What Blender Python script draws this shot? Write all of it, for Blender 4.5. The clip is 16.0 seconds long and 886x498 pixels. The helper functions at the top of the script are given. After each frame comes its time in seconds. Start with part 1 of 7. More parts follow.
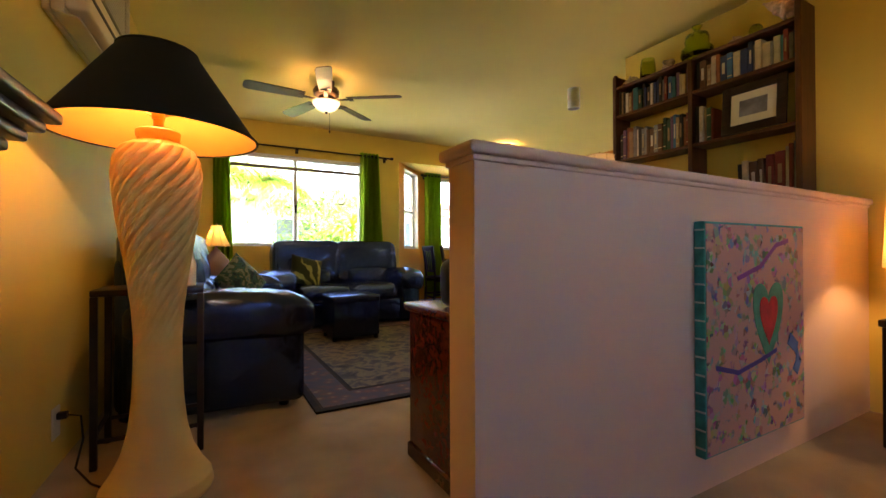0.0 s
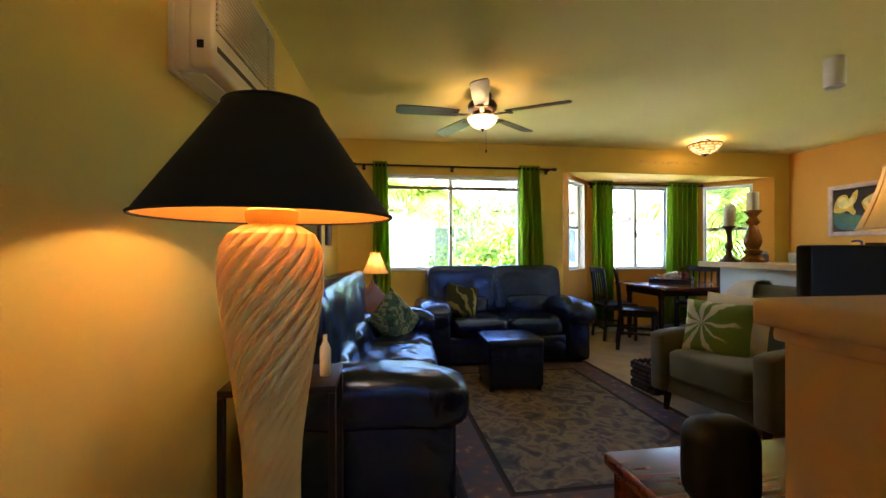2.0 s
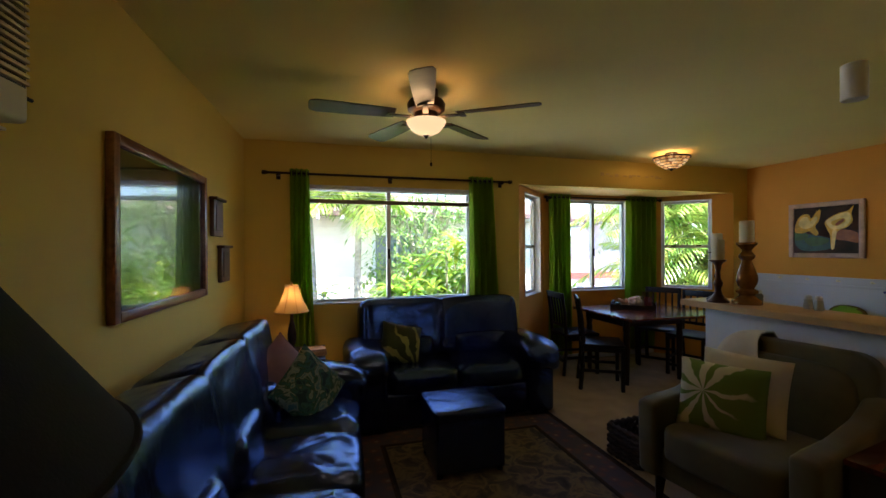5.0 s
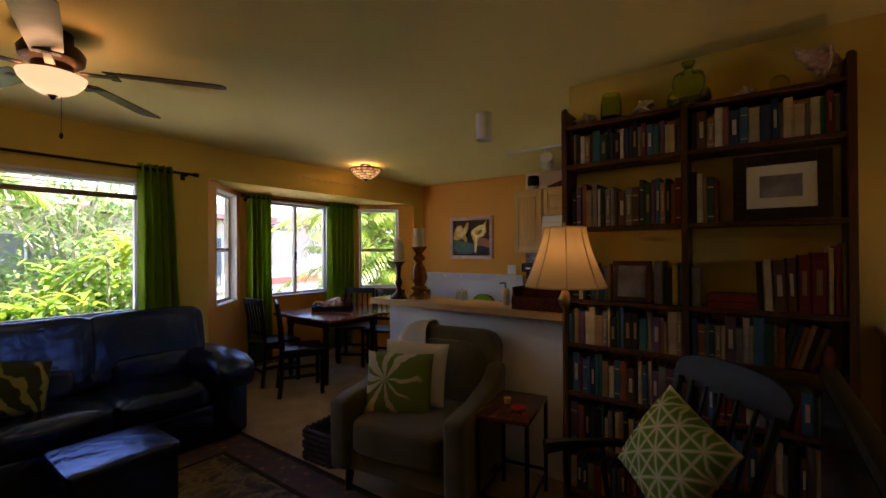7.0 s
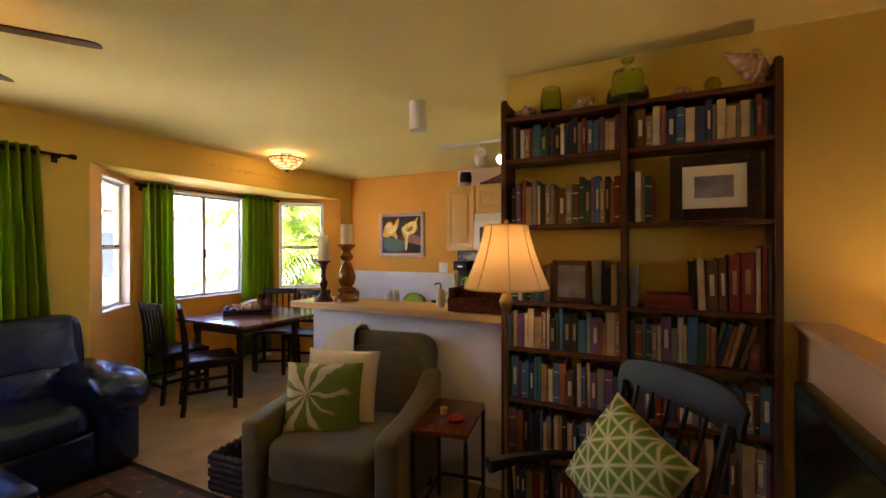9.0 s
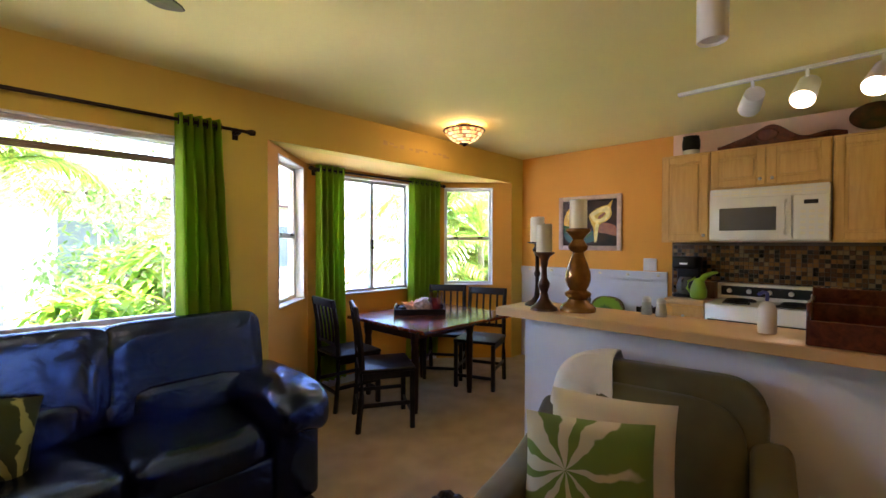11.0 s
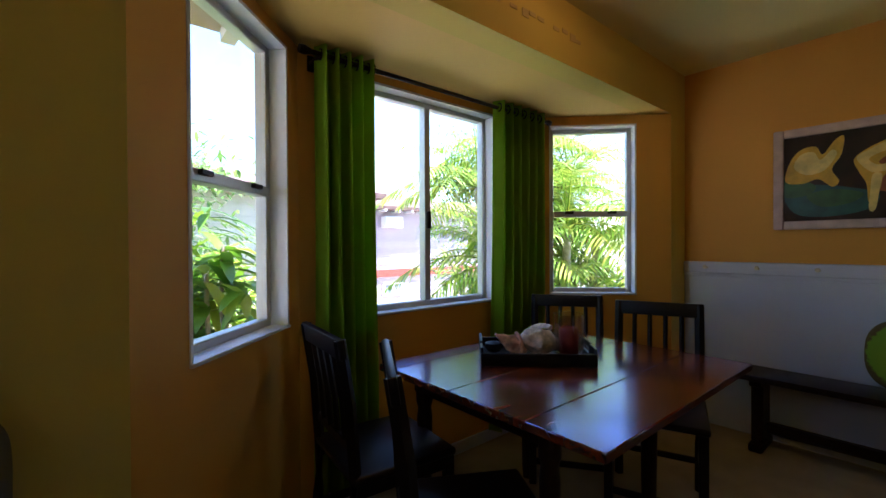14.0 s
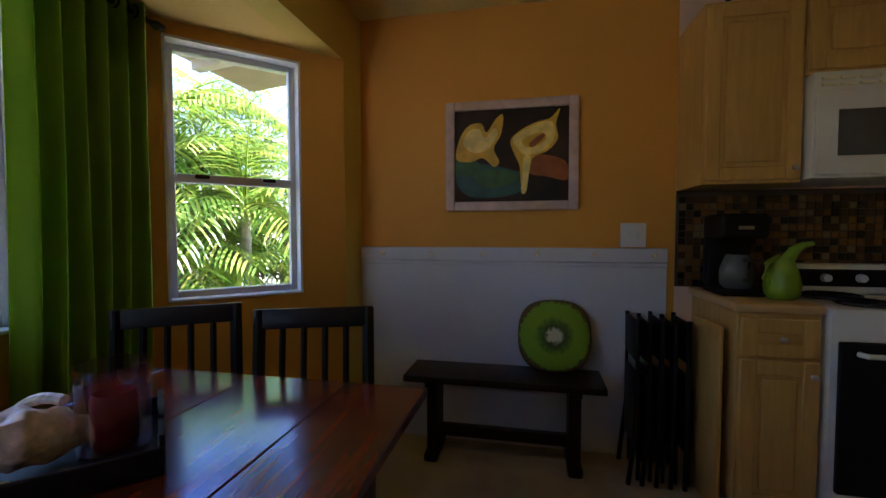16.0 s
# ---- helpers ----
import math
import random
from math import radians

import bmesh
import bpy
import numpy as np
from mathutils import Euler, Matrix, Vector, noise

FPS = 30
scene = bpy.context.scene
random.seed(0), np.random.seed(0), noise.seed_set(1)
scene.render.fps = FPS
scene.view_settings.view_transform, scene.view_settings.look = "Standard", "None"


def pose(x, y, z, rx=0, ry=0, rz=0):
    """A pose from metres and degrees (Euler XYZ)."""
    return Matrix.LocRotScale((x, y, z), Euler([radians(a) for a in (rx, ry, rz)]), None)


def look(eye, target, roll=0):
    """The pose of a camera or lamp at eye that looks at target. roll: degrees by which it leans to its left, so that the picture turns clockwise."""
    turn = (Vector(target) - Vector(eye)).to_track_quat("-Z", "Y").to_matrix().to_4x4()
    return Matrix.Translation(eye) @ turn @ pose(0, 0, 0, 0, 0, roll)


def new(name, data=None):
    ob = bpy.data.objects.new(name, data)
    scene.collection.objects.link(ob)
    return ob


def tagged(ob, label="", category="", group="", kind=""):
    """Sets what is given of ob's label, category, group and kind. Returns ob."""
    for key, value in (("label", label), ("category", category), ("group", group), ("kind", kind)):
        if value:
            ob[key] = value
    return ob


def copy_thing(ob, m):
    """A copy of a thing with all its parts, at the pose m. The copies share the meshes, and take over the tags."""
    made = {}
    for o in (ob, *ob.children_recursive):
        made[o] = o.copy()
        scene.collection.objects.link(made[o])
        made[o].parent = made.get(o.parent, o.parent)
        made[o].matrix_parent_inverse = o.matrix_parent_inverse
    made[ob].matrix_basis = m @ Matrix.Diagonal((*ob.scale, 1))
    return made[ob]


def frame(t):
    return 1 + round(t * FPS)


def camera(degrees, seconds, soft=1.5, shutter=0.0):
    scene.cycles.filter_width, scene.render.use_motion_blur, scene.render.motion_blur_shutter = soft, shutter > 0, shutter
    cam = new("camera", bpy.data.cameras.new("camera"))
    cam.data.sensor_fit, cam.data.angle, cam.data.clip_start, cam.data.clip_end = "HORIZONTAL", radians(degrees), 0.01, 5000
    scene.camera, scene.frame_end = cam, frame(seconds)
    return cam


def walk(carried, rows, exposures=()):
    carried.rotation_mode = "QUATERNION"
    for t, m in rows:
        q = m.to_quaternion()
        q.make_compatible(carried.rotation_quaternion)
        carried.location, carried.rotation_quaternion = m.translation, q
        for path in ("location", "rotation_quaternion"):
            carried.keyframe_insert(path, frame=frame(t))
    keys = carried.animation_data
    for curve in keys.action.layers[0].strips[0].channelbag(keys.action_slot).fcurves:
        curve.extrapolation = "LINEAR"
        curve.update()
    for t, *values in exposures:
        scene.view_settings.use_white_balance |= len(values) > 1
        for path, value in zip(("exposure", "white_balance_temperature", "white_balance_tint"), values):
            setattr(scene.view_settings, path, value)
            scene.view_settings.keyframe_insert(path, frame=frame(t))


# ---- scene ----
cam = camera(92.5, 16.0)
PATH = [
    (0, (0.234, 0.495, 0.834), (1.209, 2.241, 0.848), -0.2),
    (0.5, (0.242, 0.592, 0.878), (0.859, 2.495, 0.887), -0.5),
    (1, (0.303, 0.727, 0.916), (0.695, 2.688, 0.924), -0.5),
    (1.5, (0.353, 0.917, 1.026), (0.664, 2.892, 1.031), -0.3),
    (2, (0.373, 1.077, 1.152), (0.67, 3.055, 1.156), -0.1),
    (2.5, (0.416, 1.241, 1.236), (0.699, 3.221, 1.231), -0.0),
    (3, (0.439, 1.407, 1.3), (0.719, 3.388, 1.296), -0.1),
    (5.5, (0.615, 1.926, 1.434), (1.417, 3.759, 1.432), -0.5),
    (6, (0.659, 1.948, 1.42), (1.82, 3.576, 1.425), -0.4),
    (6.5, (0.692, 1.932, 1.42), (2.121, 3.33, 1.427), -0.4),
    (7, (0.704, 1.898, 1.422), (2.318, 3.08, 1.432), -0.3),
    (7.5, (0.712, 1.873, 1.438), (2.452, 2.858, 1.444), -0.3),
    (8, (0.725, 1.867, 1.439), (2.526, 2.735, 1.441), -0.3),
    (10.5, (1.198, 2.737, 1.402), (2.808, 3.924, 1.372), 0.4),
    (11, (1.306, 3.044, 1.387), (2.746, 4.431, 1.358), 0.1),
    (11.5, (1.453, 3.393, 1.366), (2.772, 4.896, 1.334), -0.0),
    (12, (1.643, 3.703, 1.329), (2.95, 5.216, 1.303), -0.1),
    (12.5, (1.874, 3.969, 1.31), (3.173, 5.489, 1.286), -0.2),
    (13, (2.089, 4.267, 1.255), (3.383, 5.792, 1.239), -0.2),
    (13.5, (2.292, 4.543, 1.231), (3.574, 6.078, 1.212), -0.2),
    (14, (2.526, 4.793, 1.223), (3.813, 6.323, 1.207), -0.3),
    (14.5, (2.76, 4.968, 1.218), (4.094, 6.458, 1.21), -0.4),
    (15, (2.981, 5.046, 1.222), (4.581, 6.245, 1.21), -0.3),
    (15.5, (3.225, 5.049, 1.183), (5.052, 5.861, 1.187), 0.1),
    (16, (3.424, 5.005, 1.195), (5.379, 5.418, 1.111), -0.1),
]
EXPOSURES = [(0, 4.45, 6900, 18), (1.5, 4.4, 6200, 12), (3, 4.0, 6100, 13), (5.5, 2.8, 5900, 20), (7, 2.85, 6500, 33), (8, 3.8, 7300, 40), (10.5, 4.55, 6100, 26),
             (11.2, 4.25, 5900, 28), (12, 3.65, 5800, 28), (12.5, 3.3, 5800, 24), (13.5, 2.8, 5800, 22), (14.5, 2.35, 5800, 19), (15.5, 2.25, 5800, 20), (16, 2.45, 5800, 26)]
walk(cam, [(t, look(eye, target, roll)) for t, eye, target, roll in PATH], EXPOSURES)

# ---- light ----
world = bpy.data.worlds.new("sky")
scene.world = world
world.use_nodes = True
wn = world.node_tree.nodes
sky = wn.new("ShaderNodeTexSky")
sky.sky_type = "NISHITA"
sky.sun_disc = False
sky.sun_elevation = radians(67)
sky.sun_rotation = radians(138)
sky.dust_density, sky.ozone_density = 0.2, 3.0
wn["Background"].inputs["Strength"].default_value = 0.14
world.node_tree.links.new(sky.outputs["Color"], wn["Background"].inputs["Color"])

sun = new("sun", bpy.data.lights.new("sun", "SUN"))
sun.data.energy, sun.data.angle, sun.data.color = 5.0, radians(0.5), (1.0, 0.97, 0.92)
sun.matrix_world = look((4, -4.5, 14), (0, 0, 0))


def lamp_light(name, at, watts, colour=(1.0, 0.62, 0.28), radius=0.03):
    ob = new(name, bpy.data.lights.new(name, "POINT"))
    ob.data.energy, ob.data.color, ob.data.shadow_soft_size = watts, colour, radius
    ob.location = at
    return ob


WARM = (1.0, 0.60, 0.26)
lamp_light("floor_lamp_bulb", (0.088, 2.275, 1.38), 0.088, (1.0, 0.66, 0.26), 0.03)
lamp_light("fan_bulb", (1.208, 4.455, 2.165), 0.48, WARM, 0.09)
lamp_light("ceiling_lamp_bulb", (4.12, 5.50, 2.36), 0.31, WARM, 0.03)
lamp_light("corner_lamp_bulb", (0.33, 5.66, 1.03), 0.24, WARM, 0.03)
lamp_light("reading_lamp_bulb", (2.765, 2.655, 1.40), 0.125, (1.0, 0.70, 0.36), 0.03)
lamp_light("hall_lamp_bulb", (2.87, 1.02, 0.88), 0.45, WARM, 0.04)


def spot_light(name, at, target, watts):
    ob = new(name, bpy.data.lights.new(name, "SPOT"))
    ob.data.energy, ob.data.color, ob.data.shadow_soft_size = watts, (1.0, 0.78, 0.5), 0.04
    ob.data.spot_size, ob.data.spot_blend = radians(95), 0.6
    ob.matrix_world = look(at, target)


# ---- mesh tools ----
def thing(name, label, category, at=(0, 0, 0), turn=0.0, group="", kind=""):
    ob = tagged(new(name), label, category, group, kind)
    ob.empty_display_size = 0.1
    ob.matrix_basis = pose(*at, 0, 0, turn)
    return ob


def part(name, bm, material, parent=None, label="", smooth=True):
    bmesh.ops.recalc_face_normals(bm, faces=bm.faces)
    for f in bm.faces:
        f.smooth = smooth
    if smooth:
        for e in bm.edges:
            if len(e.link_faces) == 2 and e.calc_face_angle(0) > 0.7:
                e.smooth = False
    me = bpy.data.meshes.new(name)
    bm.to_mesh(me)
    bm.free()
    for m in (material if isinstance(material, (list, tuple)) else [material]):
        me.materials.append(m)
    ob = new(name, me)
    ob.parent = parent
    return tagged(ob, label)


def solid(name, bm, material, label, category, at=(0, 0, 0), turn=0.0, group="", kind="", smooth=True):
    ob = part(name, bm, material, None, label, smooth)
    ob.matrix_basis = pose(*at, 0, 0, turn)
    return tagged(ob, "", category, group, kind)


def box(bm, x0, x1, y0, y1, z0, z1, bev=0.0, seg=2, m=None, mi=0):
    m = m or Matrix.Identity(4)
    c = Matrix.Translation(((x0 + x1) / 2, (y0 + y1) / 2, (z0 + z1) / 2)) @ Matrix.Diagonal((x1 - x0, y1 - y0, z1 - z0, 1))
    vs = bmesh.ops.create_cube(bm, size=1, matrix=m @ c)["verts"]
    if bev > 0:
        es = list({e for v in vs for e in v.link_edges})
        bmesh.ops.bevel(bm, geom=es, offset=bev, segments=seg, affect="EDGES", profile=0.5)
    elif mi:
        for f in {f for v in vs for f in v.link_faces}:
            f.material_index = mi


def cyl(bm, p0, p1, r0, r1=None, seg=16, cap=True):
    p0, p1 = Vector(p0), Vector(p1)
    d = p1 - p0
    m = Matrix.Translation((p0 + p1) / 2) @ d.to_track_quat("Z", "Y").to_matrix().to_4x4()
    bmesh.ops.create_cone(bm, cap_ends=cap, segments=seg, radius1=r0, radius2=r0 if r1 is None else r1, depth=d.length, matrix=m)


def lathe(bm, prof, seg=32, at=(0, 0, 0), flutes=0, twist=0.0, depth=0.0, close=True, m=None, fade=-1.0):
    """prof: (radius, height) from below to above."""
    rings = []
    m = m or Matrix.Identity(4)
    for r, z in prof:
        ring = []
        for i in range(seg):
            a = 2 * math.pi * i / seg
            rr = r
            if flutes and r > 0.02:
                rr = r * (1 - depth * min(1.0, max(0.0, (z - fade) / 0.35)) * (1 - abs(math.sin(flutes * (a + twist * z) / 2))) ** 1.4)
            ring.append(bm.verts.new(m @ Vector((at[0] + rr * math.cos(a), at[1] + rr * math.sin(a), at[2] + z))))
        rings.append(ring)
    for lo, hi in zip(rings, rings[1:]):
        for i in range(seg):
            bm.faces.new((lo[i], lo[(i + 1) % seg], hi[(i + 1) % seg], hi[i]))
    if close:
        bm.faces.new(list(reversed(rings[0])))
        bm.faces.new(rings[-1])


def puff(bm, c, s, e=0.45, nu=28, nv=16, m=None, e2=None):
    """A superellipsoid: a cushion of size s about c."""
    m = m or Matrix.Identity(4)
    e2 = e if e2 is None else e2

    def pw(v, k):
        return math.copysign(abs(v) ** k, v)
    rows = []
    for j in range(1, nv):
        v = -math.pi / 2 + math.pi * j / nv
        rows.append([bm.verts.new(m @ Vector((c[0] + s[0] / 2 * pw(math.cos(v), e2) * pw(math.cos(u), e),
                                              c[1] + s[1] / 2 * pw(math.cos(v), e2) * pw(math.sin(u), e),
                                              c[2] + s[2] / 2 * pw(math.sin(v), e2)))) for u in (2 * math.pi * i / nu for i in range(nu))])
    lo = bm.verts.new(m @ Vector((c[0], c[1], c[2] - s[2] / 2)))
    hi = bm.verts.new(m @ Vector((c[0], c[1], c[2] + s[2] / 2)))
    for a, b in zip(rows, rows[1:]):
        for i in range(nu):
            bm.faces.new((a[i], a[(i + 1) % nu], b[(i + 1) % nu], b[i]))
    for i in range(nu):
        bm.faces.new((lo, rows[0][(i + 1) % nu], rows[0][i]))
        bm.faces.new((hi, rows[-1][i], rows[-1][(i + 1) % nu]))


def pillow(bm, w, h, d, m=None, n=14):
    """A square throw pillow: w along x, h along z, thickness d along y, with pinched corners."""
    m = m or Matrix.Identity(4)
    sides = []
    for sgn in (-1, 1):
        g = []
        for j in range(n + 1):
            row = []
            for i in range(n + 1):
                u, v = 2 * i / n - 1, 2 * j / n - 1
                k = max(0.0, (1 - u ** 2) * (1 - v ** 2)) ** 0.38
                pin = 1 - 0.05 * (1 - abs(u) ** 2) * abs(v) ** 3
                pin2 = 1 - 0.05 * (1 - abs(v) ** 2) * abs(u) ** 3
                wr = 0.006 * noise.noise((u * 3 + 7 * sgn, v * 3, w * 9))
                row.append(bm.verts.new(m @ Vector((u * w / 2 * pin2, sgn * (d / 2 * k + 0.003) + wr * k, v * h / 2 * pin))))
            g.append(row)
        sides.append(g)
        for j in range(n):
            for i in range(n):
                bm.faces.new((g[j][i], g[j][i + 1], g[j + 1][i + 1], g[j + 1][i]))
    a, b = sides
    rim = [(0, i) for i in range(n)] + [(j, n) for j in range(n)] + [(n, n - i) for i in range(n)] + [(n - j, 0) for j in range(n)]
    for (j0, i0), (j1, i1) in zip(rim, rim[1:] + rim[:1]):
        bm.faces.new((a[j0][i0], a[j1][i1], b[j1][i1], b[j0][i0]))


def tube(bm, pts, r, seg=8):
    pts = [Vector(p) for p in pts]
    rings = []
    for i, p in enumerate(pts):
        d = (pts[min(i + 1, len(pts) - 1)] - pts[max(i - 1, 0)]).normalized()
        q = d.to_track_quat("Z", "Y")
        rr = r[i] if isinstance(r, (list, tuple)) else r
        rings.append([bm.verts.new(p + q @ Vector((rr * math.cos(a), rr * math.sin(a), 0))) for a in (2 * math.pi * k / seg for k in range(seg))])
    for lo, hi in zip(rings, rings[1:]):
        for k in range(seg):
            bm.faces.new((lo[k], lo[(k + 1) % seg], hi[(k + 1) % seg], hi[k]))
    bm.faces.new(list(reversed(rings[0])))
    bm.faces.new(rings[-1])


def slab(bm, pts, m, depth=0.001, mi=0):
    """A thin plate with the outline pts (x, z) standing on the plane y = 0 of m, towards -y."""
    n = len(bm.faces)
    a = [bm.verts.new(m @ Vector((x, 0, z))) for x, z in pts]
    b = [bm.verts.new(m @ Vector((x, -depth, z))) for x, z in pts]
    k = len(pts)
    bm.faces.new(b)
    for i in range(k):
        bm.faces.new((a[i], a[(i + 1) % k], b[(i + 1) % k], b[i]))
    if mi:
        bm.faces.ensure_lookup_table()
        for f in bm.faces[n:]:
            f.material_index = mi


# ---- materials ----
def nodes_of(name):
    mt = bpy.data.materials.new(name)
    mt.use_nodes = True
    nt = mt.node_tree
    return mt, nt, nt.nodes["Principled BSDF"]


def surf(name, col, rough=0.6, metal=0.0, var=0.15, scale=6.0, bump=0.1, bscale=80.0, coat=0.0, col2=None, stretch=(1, 1, 1), spec=0.5, sheen=0.0, detail=4.0, dist=0.002, random_tint=0.0):
    """Colour varied at a large scale, relief at a fine one."""
    mt, nt, bs = nodes_of(name)
    n, l = nt.nodes, nt.links
    tc = n.new("ShaderNodeTexCoord")
    mp = n.new("ShaderNodeMapping")
    mp.inputs["Scale"].default_value = stretch
    l.new(tc.outputs["Object"], mp.inputs["Vector"])
    nz = n.new("ShaderNodeTexNoise")
    nz.inputs["Scale"].default_value, nz.inputs["Detail"].default_value = scale, detail
    l.new(mp.outputs["Vector"], nz.inputs["Vector"])
    rp = n.new("ShaderNodeValToRGB")
    dark = col2 or tuple(c * (1 - var) for c in col)
    lite = col if col2 else tuple(min(1, c * (1 + var * 0.5)) for c in col)
    rp.color_ramp.elements[0].position, rp.color_ramp.elements[1].position = 0.3, 0.7
    rp.color_ramp.elements[0].color, rp.color_ramp.elements[1].color = (*dark, 1), (*lite, 1)
    l.new(nz.outputs["Fac"], rp.inputs["Fac"])
    out = rp.outputs["Color"]
    if random_tint:
        oi = n.new("ShaderNodeObjectInfo")
        hs = n.new("ShaderNodeHueSaturation")
        mr = n.new("ShaderNodeMapRange")
        mr.inputs["To Min"].default_value, mr.inputs["To Max"].default_value = 1 - random_tint, 1 + random_tint
        l.new(oi.outputs["Random"], mr.inputs["Value"])
        l.new(mr.outputs["Result"], hs.inputs["Value"])
        l.new(out, hs.inputs["Color"])
        out = hs.outputs["Color"]
    l.new(out, bs.inputs["Base Color"])
    bs.inputs["Roughness"].default_value, bs.inputs["Metallic"].default_value = rough, metal
    bs.inputs["Coat Weight"].default_value, bs.inputs["Specular IOR Level"].default_value = coat, spec
    bs.inputs["Coat Roughness"].default_value = 0.15
    if sheen:
        bs.inputs["Sheen Weight"].default_value = sheen
    if bump:
        nb = n.new("ShaderNodeTexNoise")
        nb.inputs["Scale"].default_value, nb.inputs["Detail"].default_value = bscale, 3
        l.new(mp.outputs["Vector"], nb.inputs["Vector"])
        bp = n.new("ShaderNodeBump")
        bp.inputs["Strength"].default_value, bp.inputs["Distance"].default_value = bump, dist
        l.new(nb.outputs["Fac"], bp.inputs["Height"])
        l.new(bp.outputs["Normal"], bs.inputs["Normal"])
    return mt


def ramp_of(n, stops):
    rp = n.new("ShaderNodeValToRGB")
    el = rp.color_ramp.elements
    while len(el) < len(stops):
        el.new(0.5)
    for e, (p, c) in zip(el, stops):
        e.position, e.color = p, (*c, 1)
    return rp


def wood(name, a, b, rough=0.35, grain=(1.5, 14, 14), coat=0.2, scale=3.0):
    mt, nt, bs = nodes_of(name)
    n, l = nt.nodes, nt.links
    tc, mp = n.new("ShaderNodeTexCoord"), n.new("ShaderNodeMapping")
    mp.inputs["Scale"].default_value = grain
    l.new(tc.outputs["Object"], mp.inputs["Vector"])
    nz = n.new("ShaderNodeTexNoise")
    nz.inputs["Scale"].default_value, nz.inputs["Detail"].default_value, nz.inputs["Distortion"].default_value = scale, 6, 0.6
    l.new(mp.outputs["Vector"], nz.inputs["Vector"])
    rp = ramp_of(n, [(0.3, a), (0.7, b)])
    l.new(nz.outputs["Fac"], rp.inputs["Fac"])
    l.new(rp.outputs["Color"], bs.inputs["Base Color"])
    bs.inputs["Roughness"].default_value, bs.inputs["Coat Weight"].default_value, bs.inputs["Coat Roughness"].default_value = rough, coat, 0.12
    bp = n.new("ShaderNodeBump")
    bp.inputs["Strength"].default_value, bp.inputs["Distance"].default_value = 0.15, 0.002
    l.new(nz.outputs["Fac"], bp.inputs["Height"])
    l.new(bp.outputs["Normal"], bs.inputs["Normal"])
    return mt


def glow(name, col, strength):
    mt, nt, bs = nodes_of(name)
    bs.inputs["Base Color"].default_value = (*col, 1)
    bs.inputs["Emission Color"].default_value = (*col, 1)
    bs.inputs["Emission Strength"].default_value = strength
    return mt


def pane_glass(name, tint=(1, 1, 1), gloss=0.02, shine=0.14):
    mt, nt, bs = nodes_of(name)
    n, l = nt.nodes, nt.links
    n.remove(bs)
    tr, gl, mx, fr = n.new("ShaderNodeBsdfTransparent"), n.new("ShaderNodeBsdfGlossy"), n.new("ShaderNodeMixShader"), n.new("ShaderNodeLayerWeight")
    tr.inputs["Color"].default_value, gl.inputs["Roughness"].default_value = (*tint, 1), gloss
    fr.inputs["Blend"].default_value = 0.12
    sc = n.new("ShaderNodeMath")
    sc.operation = "MULTIPLY_ADD"
    sc.inputs[1].default_value, sc.inputs[2].default_value = shine, 0.1 * shine
    l.new(fr.outputs["Facing"], sc.inputs[0])
    l.new(sc.outputs["Value"], mx.inputs["Fac"])
    l.new(tr.outputs["BSDF"], mx.inputs[1])
    l.new(gl.outputs["BSDF"], mx.inputs[2])
    l.new(mx.outputs["Shader"], n["Material Output"].inputs["Surface"])
    return mt


def glass(name, col, rough=0.02, ior=1.45):
    mt, nt, bs = nodes_of(name)
    bs.inputs["Base Color"].default_value, bs.inputs["Roughness"].default_value = (*col, 1), rough
    bs.inputs["Transmission Weight"].default_value, bs.inputs["IOR"].default_value = 1.0, ior
    return mt


def cloth(name, col, weight=0.35, var=0.12, rough=0.9):
    """Cloth that lets some light through."""
    mt = surf(name, col, rough, var=var, scale=9, bump=0.3, bscale=500, dist=0.001)
    nt = mt.node_tree
    n, l = nt.nodes, nt.links
    tl, mx = n.new("ShaderNodeBsdfTranslucent"), n.new("ShaderNodeMixShader")
    tl.inputs["Color"].default_value = (*col, 1)
    mx.inputs["Fac"].default_value = weight
    l.new(n["Principled BSDF"].outputs["BSDF"], mx.inputs[1])
    l.new(tl.outputs["BSDF"], mx.inputs[2])
    l.new(mx.outputs["Shader"], n["Material Output"].inputs["Surface"])
    return mt


def leather_skin(name):
    """Near-black navy hide: soft creases over a pebbled grain."""
    mt = surf(name, (0.006, 0.008, 0.022), 0.26, var=0.35, scale=7, bump=0.75, bscale=7, dist=0.016, spec=1.0)
    nt = mt.node_tree
    n, l = nt.nodes, nt.links
    bs = n["Principled BSDF"]
    bs.inputs["IOR"].default_value = 1.85
    # blue of the window highlights is put into the specular and coat tints
    bs.inputs["Specular Tint"].default_value = (0.26, 0.42, 1.0, 1)
    bs.inputs["Coat Weight"].default_value, bs.inputs["Coat Roughness"].default_value = 0.10, 0.15
    bs.inputs["Coat Tint"].default_value = (0.5, 0.68, 1.0, 1)
    old = bs.inputs["Normal"].links[0].from_node
    old.inputs["Height"].links[0].from_node.inputs["Distortion"].default_value = 0.7
    gr, bp = n.new("ShaderNodeTexVoronoi"), n.new("ShaderNodeBump")
    gr.inputs["Scale"].default_value = 210
    l.new(n["Texture Coordinate"].outputs["Object"], gr.inputs["Vector"])
    bp.inputs["Strength"].default_value, bp.inputs["Distance"].default_value = 0.25, 0.001
    l.new(gr.outputs["Distance"], bp.inputs["Height"])
    l.new(old.outputs["Normal"], bp.inputs["Normal"])
    l.new(bp.outputs["Normal"], bs.inputs["Normal"])
    return mt


